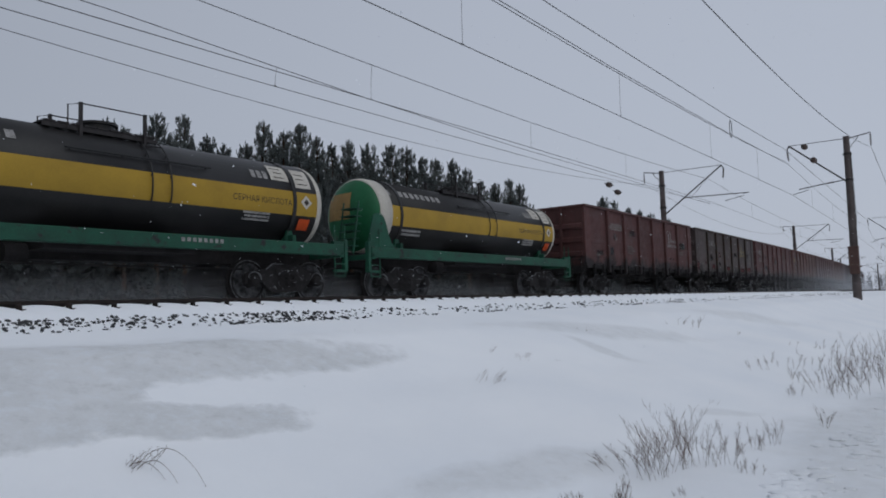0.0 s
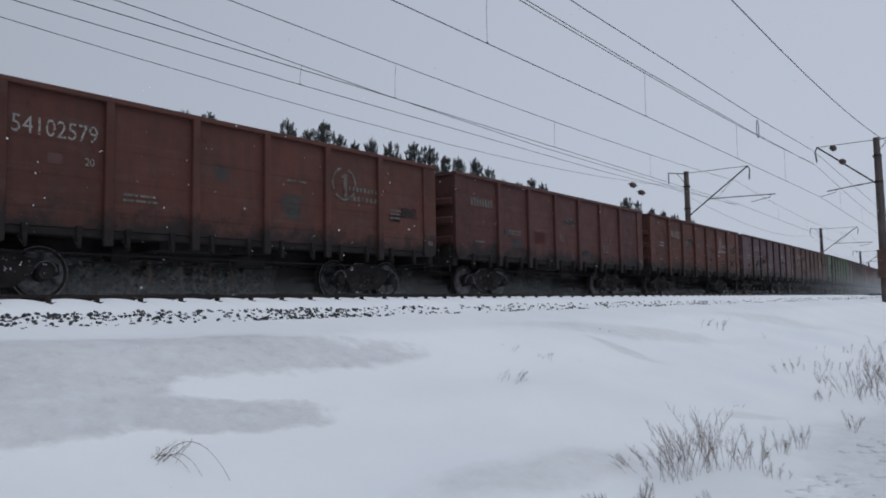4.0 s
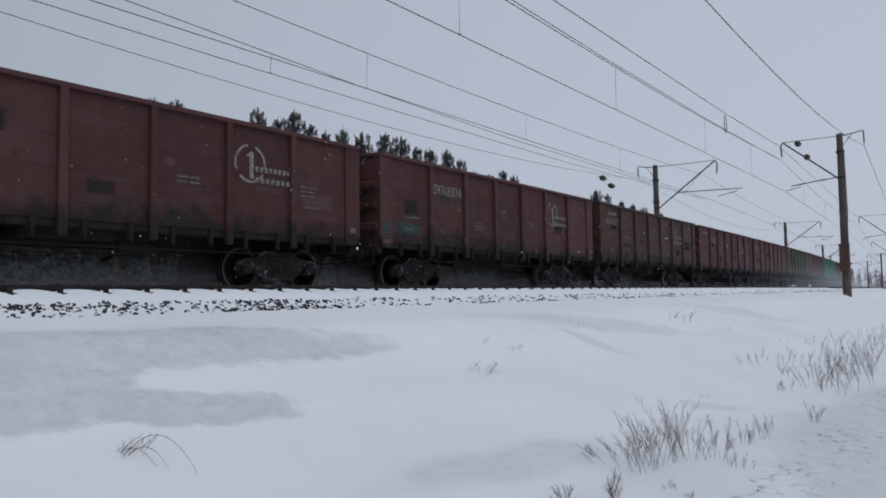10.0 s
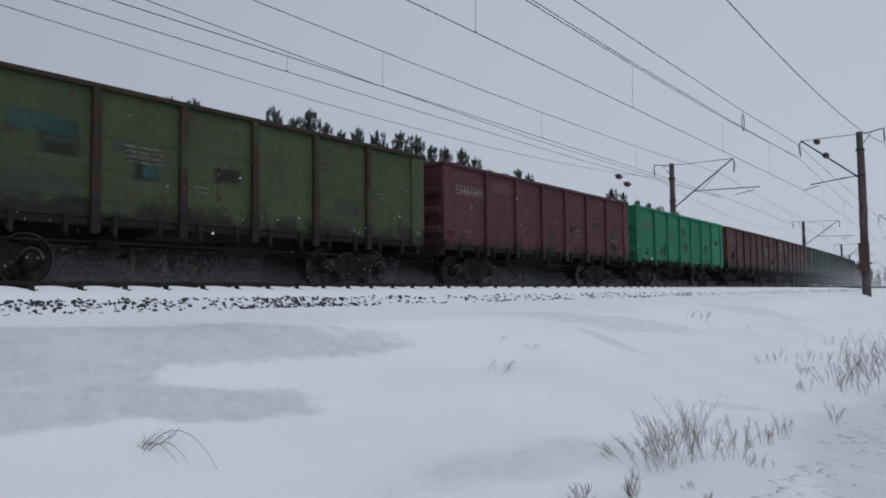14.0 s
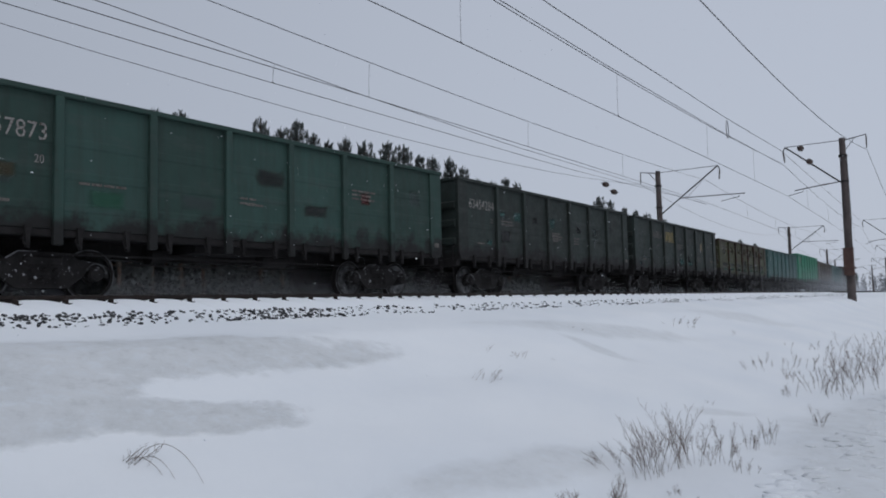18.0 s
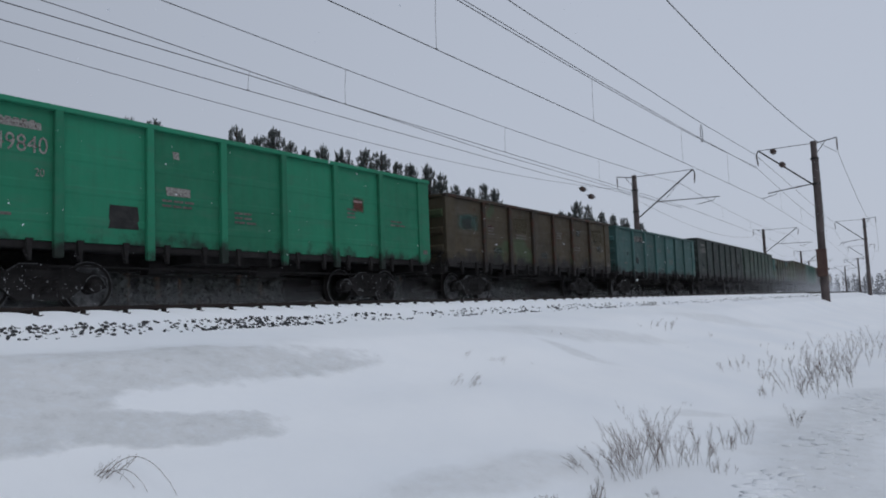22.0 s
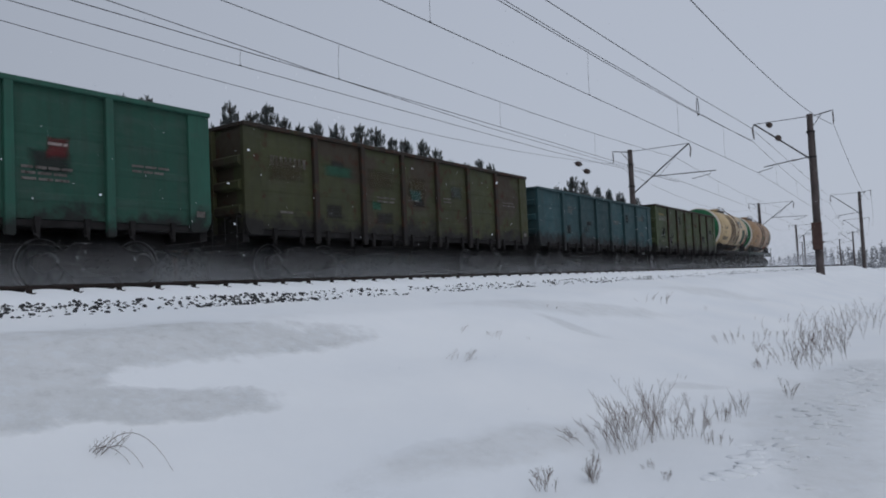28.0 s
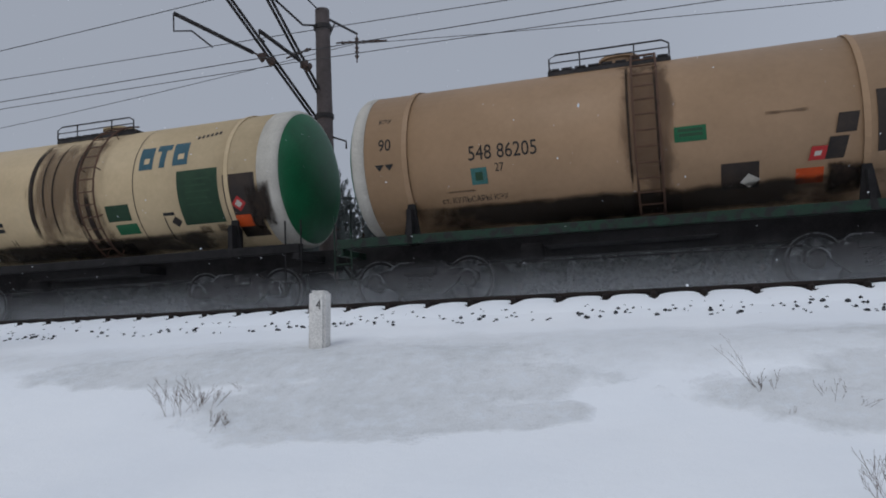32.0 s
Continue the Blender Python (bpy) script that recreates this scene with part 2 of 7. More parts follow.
def snow_mat(swept):
    m, n, l, p = nodes_of("swept_snow" if swept else "snow")
    tc = n.new("ShaderNodeTexCoord")
    v = tc.outputs["Object"]
    a, b, c = noise_tex(n, l, 0.55, 4, 0.55, v), noise_tex(n, l, 5.0, 5, 0.6, v), noise_tex(n, l, 70, 3, 0.7, v)
    col = ramp(n, l, a.outputs["Fac"], [(0.3, (0.84, 0.865, 0.905)), (0.65, (0.90, 0.915, 0.94))]).outputs["Color"]
    p.inputs["Roughness"].default_value = 0.75
    p.inputs["Specular IOR Level"].default_value = 0.2
    mx = n.new("ShaderNodeMath")
    mx.operation = "MULTIPLY_ADD"
    mx.inputs[1].default_value = 0.25
    l.new(c.outputs["Fac"], mx.inputs[0])
    l.new(b.outputs["Fac"], mx.inputs[2])
    height = mx.outputs[0]
    if swept:
        edge = noise_tex(n, l, 2.3, 6, 0.62, v)

        def bare_mask(patches, lo, hi, most):
            best = None
            for x, y, rx, ry, turn in patches:
                mp = n.new("ShaderNodeMapping")
                mp.vector_type = "TEXTURE"
                mp.inputs["Location"].default_value = (x, y, 0)
                mp.inputs["Rotation"].default_value = (0, 0, turn)
                mp.inputs["Scale"].default_value = (rx, ry, 1000)
                l.new(v, mp.inputs["Vector"])
                ln = n.new("ShaderNodeVectorMath")
                ln.operation = "LENGTH"
                l.new(mp.outputs["Vector"], ln.inputs[0])
                if best is None:
                    best = ln.outputs["Value"]
                else:
                    mn = n.new("ShaderNodeMath")
                    mn.operation = "MINIMUM"
                    l.new(best, mn.inputs[0])
                    l.new(ln.outputs["Value"], mn.inputs[1])
                    best = mn.outputs[0]
            sub = n.new("ShaderNodeMath")
            sub.operation = "MULTIPLY_ADD"
            sub.inputs[1].default_value = 1.15
            l.new(edge.outputs["Fac"], sub.inputs[0])
            l.new(best, sub.inputs[2])
            fl = n.new("ShaderNodeMapRange")
            for key, val in (("From Min", lo), ("From Max", hi), ("To Max", most)):
                fl.inputs[key].default_value = val
            l.new(sub.outputs[0], fl.inputs["Value"])
            return fl.outputs["Result"]

        both = n.new("ShaderNodeMath")
        both.operation = "MAXIMUM"
        l.new(bare_mask(SWEPT, 1.64, 1.40, 1.0), both.inputs[0])
        l.new(bare_mask(FAINT, 1.80, 1.25, 0.6), both.inputs[1])
        mask = both.outputs[0]
        lump, grit = noise_tex(n, l, 6.0, 7, 0.74, v), noise_tex(n, l, 1.3, 4, 0.6, v)
        crust = ramp(n, l, grit.outputs["Fac"], [(0.35, (0.69, 0.705, 0.72)), (0.65, (0.77, 0.782, 0.80))]).outputs["Color"]
        f = ramp(n, l, lump.outputs["Fac"], [(0.50, (0, 0, 0)), (0.64, (0.75, 0.75, 0.75))])
        crust = blend(n, l, f.outputs["Color"], crust, (0.80, 0.83, 0.87))
        f2 = ramp(n, l, lump.outputs["Fac"], [(0.32, (0.5, 0.5, 0.5)), (0.46, (0, 0, 0))])
        crust = blend(n, l, f2.outputs["Color"], crust, (0.54, 0.55, 0.555))
        col = blend(n, l, mask, col, crust)
        hs = n.new("ShaderNodeMath")
        hs.operation = "MULTIPLY"
        l.new(mask, hs.inputs[0])
        l.new(lump.outputs["Fac"], hs.inputs[1])
        ad = n.new("ShaderNodeMath")
        ad.operation = "MULTIPLY_ADD"
        ad.inputs[1].default_value = 5.0
        l.new(hs.outputs[0], ad.inputs[0])
        l.new(height, ad.inputs[2])
        height = ad.outputs[0]
    l.new(col, p.inputs["Base Color"])
    bump(n, l, p, height, 0.4, 0.03)
    return m


SNOW, SWEPT_SNOW = snow_mat(False), snow_mat(True)
GRIME = surface("underframe_grime", (0.014, 0.013, 0.0135), (0.028, 0.026, 0.0265), 3.0, 0.85, 0.0, 40, 0.5, 0.01, (0.10, 0.10, 0.105), 0.69, 0.15)
RIMED = surface("rimed_casting", (0.013, 0.012, 0.0125), (0.026, 0.0245, 0.025), 4.0, 0.85, 0.0, 40, 0.5, 0.01, (0.34, 0.35, 0.37), 0.615, 0.15)
STEEL = surface("wheel_steel", (0.011, 0.010, 0.010), (0.023, 0.021, 0.021), 6.0, 0.75, 0.0, spec=0.15)
FROST = surface("frosted_rim", (0.018, 0.018, 0.019), (0.180, 0.184, 0.194), 5.0, 0.8)
RAIL = surface("rail_rust", (0.014, 0.011, 0.010), (0.030, 0.021, 0.018), 5.0, 0.8, 0.2)
BALLAST = surface("ballast_stone", (0.026, 0.027, 0.030), (0.075, 0.077, 0.082), 9.0, 0.9)
SLEEPER = surface("sleeper_concrete", (0.10, 0.10, 0.10), (0.17, 0.165, 0.16), 5.0, 0.9)
CONCRETE = surface("mast_concrete", (0.075, 0.062, 0.06), (0.12, 0.10, 0.097), 1.4, 0.9, 0.0, 30, 0.4, 0.01, (0.05, 0.04, 0.038), 0.64)
METAL = surface("cantilever_steel", (0.025, 0.023, 0.024), (0.05, 0.045, 0.045), 5.0, 0.6, 0.3)
PORCELAIN = surface("insulator_porcelain", (0.05, 0.035, 0.03), (0.08, 0.05, 0.04), 8.0, 0.25)
WIRE = surface("wire_copper", (0.05, 0.05, 0.052), (0.08, 0.078, 0.078), 6.0, 0.6, 0.3)
BARK = surface("pine_bark", (0.045, 0.03, 0.022), (0.10, 0.06, 0.04), 5.0, 0.95, 0.0, 30, 0.8, 0.03)
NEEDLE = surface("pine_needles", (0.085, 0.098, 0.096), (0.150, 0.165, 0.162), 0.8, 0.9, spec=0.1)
# darker copy of the needle colour: shade at the wood's foot painted in
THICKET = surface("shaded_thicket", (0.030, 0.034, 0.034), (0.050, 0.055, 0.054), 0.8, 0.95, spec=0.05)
STRAW = surface("dry_weed", (0.10, 0.074, 0.062), (0.22, 0.168, 0.14), 6.0, 0.9)
POST = surface("marker_concrete", (0.55, 0.54, 0.52), (0.72, 0.70, 0.67), 4.0, 0.85, spots=(0.3, 0.28, 0.26), spot_at=0.66)
BLACK = surface("black_lettering", (0.012, 0.012, 0.013), (0.03, 0.03, 0.03), 6.0, 0.7)


# ---- mesh helpers ----
def part(name, bm, material, parent=None, label="", smooth=False):
    me = bpy.data.meshes.new(name)
    bm.to_mesh(me)
    bm.free()
    ob = new(name, me)
    me.materials.append(material)
    if smooth:
        for f in me.polygons:
            f.use_smooth = True
    ob.parent = parent
    if label:
        ob["label"] = label
    return ob


def twin(ob, m, parent=None, name=None):
    """Another part on the same mesh."""
    o = new(name or ob.name.split(".")[0], ob.data)
    o.parent, o.matrix_basis = parent or ob.parent, m
    return o


def box(bm, x0, x1, y0, y1, z0, z1, bev=0.0):
    r = bmesh.ops.create_cube(bm, size=1.0)["verts"]
    bmesh.ops.scale(bm, vec=(x1 - x0, y1 - y0, z1 - z0), verts=r)
    bmesh.ops.translate(bm, vec=((x0 + x1) / 2, (y0 + y1) / 2, (z0 + z1) / 2), verts=r)
    if bev:
        bmesh.ops.bevel(bm, geom=[e for e in bm.edges if e.verts[0] in set(r)], offset=bev, segments=1, affect="EDGES")
    return bm


def tube(bm, pts, r, sides=8, r2=None):
    """A round bar along a line of points."""
    pts = [Vector(p) for p in pts]
    rings = []
    for i, p in enumerate(pts):
        d = (pts[min(i + 1, len(pts) - 1)] - pts[max(i - 1, 0)]).normalized()
        up = Vector((0, 0, 1)) if abs(d.z) < 0.9 else Vector((1, 0, 0))
        a = d.cross(up).normalized()
        b = d.cross(a)
        rr = r if r2 is None else r + (r2 - r) * i / (len(pts) - 1)
        rings.append([bm.verts.new(p + (a * math.cos(k * 2 * math.pi / sides) + b * math.sin(k * 2 * math.pi / sides)) * rr) for k in range(sides)])
    for q, s in zip(rings, rings[1:]):
        for k in range(sides):
            bm.faces.new((q[k], q[(k + 1) % sides], s[(k + 1) % sides], s[k]))
    bm.faces.new(rings[0][::-1])
    bm.faces.new(rings[-1])
    return bm


def lathe(bm, profile, axis="x", sides=32, at=(0, 0, 0)):
    """Turns (along, radius) pairs round an axis."""
    rings = []
    for u, r in profile:
        ring = []
        for k in range(sides):
            a = 2 * math.pi * k / sides
            c, s = math.cos(a) * r, math.sin(a) * r
            p = {"x": (u, c, s), "y": (c, u, s), "z": (c, s, u)}[axis]
            ring.append(bm.verts.new((p[0] + at[0], p[1] + at[1], p[2] + at[2])))
        rings.append(ring)
    for q, s in zip(rings, rings[1:]):
        for k in range(sides):
            bm.faces.new((q[k], q[(k + 1) % sides], s[(k + 1) % sides], s[k]))
    for ring in (rings[0], rings[-1]):
        bm.faces.new(ring)
    bmesh.ops.recalc_face_normals(bm, faces=bm.faces)
    return bm


def prism(bm, outline, y0, y1):
    """An outline in x, z drawn out along y."""
    a = [bm.verts.new((x, y0, z)) for x, z in outline]
    b = [bm.verts.new((x, y1, z)) for x, z in outline]
    bm.faces.new(a)
    bm.faces.new(b[::-1])
    for i in range(len(a)):
        j = (i + 1) % len(a)
        bm.faces.new((a[j], a[i], b[i], b[j]))
    bmesh.ops.recalc_face_normals(bm, faces=bm.faces)
    return bm


# ---- the two curved tracks ----
BEND = 1 / 0.0007
FAR_Y, NEAR_Y = 14.1, 9.1


def on_track(s, y, z=0.0):
    """The place s metres along the line that crosses x = 0 at y, and its heading."""
    r = BEND + FAR_Y - y
    a = s / BEND
    return Vector((r * math.sin(a), y + r * (1 - math.cos(a)), z)), a


def on_line(s, y, z=0.0):
    return on_track(s, y, z)[0]


def across(x, y):
    """The height line: how far a place lies across the tracks, as y at x = 0."""
    return FAR_Y + BEND - math.hypot(x, FAR_Y + BEND - y) * 1.0


# ---- snow ground ----
PROFILE = [(-600, -3.0), (-60, -2.2), (-20, -1.95), (0, -1.85), (2.45, -1.74), (4.7, -1.10), (5.9, -0.62), (6.6, -0.50), (7.2, -0.40), (7.65, -0.27), (7.8, -0.235),
           (10.5, -0.235), (10.9, -0.3), (12.2, -0.34), (12.6, -0.27), (15.6, -0.27), (16.0, -0.36), (16.9, -0.55), (18.5, -0.75), (22, -1.1), (40, -1.2), (1200, -3.0)]
PX, PZ = [p[0] for p in PROFILE], [p[1] for p in PROFILE]


def ground_z(x, y):
    d = across(x, y)
    z = float(np.interp(d, PX, PZ))
    w = min(1.0, max(0.0, (7.2 - d) / 1.5)) + min(1.0, max(0.0, (d - 19) / 4))
    if w > 0 and abs(x) < 60 and d < 60:
        z += w * (0.05 * noise.noise(Vector((x * 0.45, y * 0.9, 0.0))) + 0.022 * noise.noise(Vector((x * 1.6, y * 2.2, 3.0))))
    return z


def build_ground():
    ds = [-600, -300, -150, -80, -45, -25, -14, -8, -4, -2] + list(np.arange(-1, 7.2, 0.14)) + [7.2, 7.35, 7.5, 7.65, 7.8, 9.1, 10.5, 10.9, 11.5, 12.2, 12.6, 14, 15.6, 16, 16.9, 18.5, 20, 22, 26, 32, 40, 60, 100, 200, 400, 800, 1200]
    ss = [-900, -500, -250, -120, -70, -45, -32, -24] + list(np.arange(-18, 24, 0.2)) + list(np.arange(24, 60, 1.0)) + [60, 70, 80, 95, 110, 130, 160, 200, 260, 340, 450, 600, 800, 1100]
    verts, faces = [], []
    for s in ss:
        for d in ds:
            p = on_line(s, d)
            verts.append((p.x, p.y, ground_z(p.x, p.y)))
    k = len(ds)
    for i in range(len(ss) - 1):
        for j in range(k - 1):
            faces.append((i * k + j, (i + 1) * k + j, (i + 1) * k + j + 1, i * k + j + 1))
    me = bpy.data.meshes.new("ground")
    me.from_pydata(verts, [], faces)
    me.materials.append(SWEPT_SNOW)
    for f in me.polygons:
        f.use_smooth = True
    tagged(new("ground", me), "wind-packed snow field beside the railway embankment", "snow ground", kind="structure")


build_ground()


# ---- rails, sleepers, ballast ----
def sweep_line(name, y, outline, s0, s1, step, material, parent=None, z=0.0):
    bm = bmesh.new()
    rings = []
    n = int((s1 - s0) / step) + 1
    for i in range(n + 1):
        s = s0 + (s1 - s0) * i / n
        rings.append([bm.verts.new(on_line(s, y + a, z + b)) for a, b in outline])
    for q, r in zip(rings, rings[1:]):
        for k in range(len(outline)):
            bm.faces.new((q[k], q[(k + 1) % len(outline)], r[(k + 1) % len(outline)], r[k]))
    bm.faces.new(rings[0])
    bm.faces.new(rings[-1])
    bmesh.ops.recalc_face_normals(bm, faces=bm.faces)
    return part(name, bm, material, parent)


RAIL_DROP = 0.10
RAIL_SHAPE = [(-0.075, -0.18), (0.075, -0.18), (0.075, -0.165), (0.012, -0.14), (0.012, -0.045), (0.037, -0.035), (0.037, -0.006), (0.03, 0.0), (-0.03, 0.0), (-0.037, -0.006), (-0.037, -0.035), (-0.012, -0.045), (-0.012, -0.14), (-0.075, -0.165)]
for ty, side in ((NEAR_Y, "near"), (FAR_Y, "far")):
    for gy in (-0.796, 0.796):
        tagged(sweep_line("rail", ty + gy, RAIL_SHAPE, -200, 700, 6.0, RAIL, z=-RAIL_DROP), "rusty brown steel rail on snow-covered sleepers", "rail", "rails of both tracks", "structure")


# ---- the goods train ----
def run_of(t):
    """How far the first gondola's leading end stands along the track at t seconds."""
    return 25.704 - 16.240 * t - 0.02604 * t * t + 3.257e-5 * t ** 3


L_BODY, HALF, LOW = 13.04, 1.52, 1.13
POSTS = (2.20, 3.95, 5.67, 7.37, 9.09, 10.84)
END_POST = 0.50


def add_wheelset(parent, x):
    bm = bmesh.new()
    for sgn in (-1, 1):
        y = sgn * 0.80
        prof = [(y - sgn * 0.065, 0.30), (y - sgn * 0.065, 0.505), (y - sgn * 0.035, 0.505), (y - sgn * 0.02, 0.478), (y + sgn * 0.065, 0.472), (y + sgn * 0.065, 0.405), (y + sgn * 0.03, 0.39), (y + sgn * 0.015, 0.17), (y + sgn * 0.10, 0.14), (y + sgn * 0.10, 0.08), (y + sgn * 0.26, 0.075)]
        lathe(bm, prof, "y", 32)
    lathe(bm, [(-0.75, 0.085), (0.75, 0.085)], "y", 12)
    for a in range(3):
        c, s = math.cos(a * 2.094) * 0.045, math.sin(a * 2.094) * 0.045
        for sgn in (-1, 1):
            box(bm, c - 0.014, c + 0.014, sgn * 1.065 - 0.02, sgn * 1.065 + 0.02, s - 0.014, s + 0.014)
    old = set(bm.faces)
    for sgn in (-1, 1):
        y = sgn * 0.80
        lathe(bm, [(y + sgn * 0.060, 0.4735), (y + sgn * 0.069, 0.4735), (y + sgn * 0.069, 0.455), (y + sgn * 0.060, 0.455)], "y", 32)
    for f in bm.faces:
        if f not in old:
            f.material_index = 1
    ob = part("wheelset", bm, STEEL, parent)
    ob.data.materials.append(FROST)
    ob.location = (x, 0, 0.478)
    return ob


def add_bogie(parent, x, frame_mat):
    """A three-piece freight bogie; the wheelsets turn."""
    bog = part("bogie", box(box(bmesh.new(), -0.22, 0.22, -0.95, 0.95, 0.48, 0.76, 0.03), -0.30, 0.30, -0.25, 0.25, 0.76, 0.86 + RAIL_DROP), frame_mat, parent, "grimy cast-steel three-piece bogie")
    bog.location = (x, 0, -RAIL_DROP)
    shape = [(-1.17, 0.44), (-1.15, 0.62), (-1.02, 0.68), (-0.62, 0.74), (-0.42, 0.86), (0.42, 0.86), (0.62, 0.74), (1.02, 0.68), (1.15, 0.62), (1.17, 0.44), (1.09, 0.42), (1.07, 0.55), (0.78, 0.55), (0.70, 0.44), (0.44, 0.23), (-0.44, 0.23), (-0.70, 0.44), (-0.78, 0.55), (-1.07, 0.55), (-1.09, 0.42)]
    for sgn in (-1, 1):
        bm = bmesh.new()
        prism(bm, shape, sgn * 1.018 - 0.06, sgn * 1.018 + 0.06)
        for ax in (-0.925, 0.925):
            lathe(bm, [(sgn * 0.93, 0.13), (sgn * 1.10, 0.13), (sgn * 1.13, 0.10)], "y", 14, (ax, 0, 0.478))
        box(bm, -0.33, 0.33, sgn * 1.05 - 0.06, sgn * 1.05 + 0.06, 0.62, 0.78, 0.02)
        part("side_frame", bm, RIMED, bog)
        for ax in (-0.925, 0.925):
            part("axle_cap", lathe(bmesh.new(), [(sgn * 1.12, 0.12), (sgn * 1.15, 0.12), (sgn * 1.165, 0.06), (sgn * 1.166, 0.02)], "y", 14, (ax, 0, 0.478)), RIMED, bog)
            # snow packed on the arch over the axle box
            bm = bmesh.new()
            y = sgn * 1.10
            arc = [(ax + 0.185 * math.cos(q), 0.478 + 0.20 * math.sin(q)) for q in np.linspace(0.1, 2.75, 9)]
            tube(bm, [(u, y, v) for u, v in arc], 0.022, 5, 0.008)
            part("packed_snow", bm, FROST, bog, "snow packed over the axle box")
        rim = [(-0.62, 0.745), (-0.42, 0.875), (-0.10, 0.875), (-0.12, 0.86), (-0.41, 0.855), (-0.60, 0.725)]
        part("frame_edge", prism(bmesh.new(), rim, sgn * 1.082, sgn * 1.10), FROST, bog, "frosted casting edge")
        sp = bmesh.new()
        for k in (-0.2, 0.0, 0.2):
            pts = [(k + 0.075 * math.cos(a * 0.9), sgn * 1.06 + 0.075 * math.sin(a * 0.9), 0.30 + a * 0.0095) for a in range(0, 36, 2)]
            tube(sp, pts, 0.016, 4)
        part("spring", sp, GRIME, bog)
    for ax in (-0.925, 0.925):
        add_wheelset(bog, ax)
    return bog


def add_coupler(parent, x, sgn):
    bm = bmesh.new()
    box(bm, min(0, sgn * 0.40), max(0, sgn * 0.40), -0.09, 0.09, -0.11, 0.11, 0.02)
    lathe(bm, [(sgn * 0.36, 0.12), (sgn * 0.44, 0.19), (sgn * 0.58, 0.17), (sgn * 0.585, 0.06)], "x", 12)
    box(bm, min(sgn * 0.40, sgn * 0.58), max(sgn * 0.40, sgn * 0.58), 0.10, 0.24, -0.14, 0.12, 0.03)
    c = part("coupler", bm, GRIME, parent)
    c.location = (x, 0, 1.04)
    h = bmesh.new()
    tube(h, [(0, 0.38, -0.02), (sgn * 0.12, 0.38, -0.22), (sgn * 0.30, 0.30, -0.40), (sgn * 0.50, 0.20, -0.46), (sgn * 0.585, 0.12, -0.44)], 0.028, 7)
    hose = part("brake_hose", h, GRIME, parent, "black rubber brake hose")
    hose.location = (x, 0, 1.04)


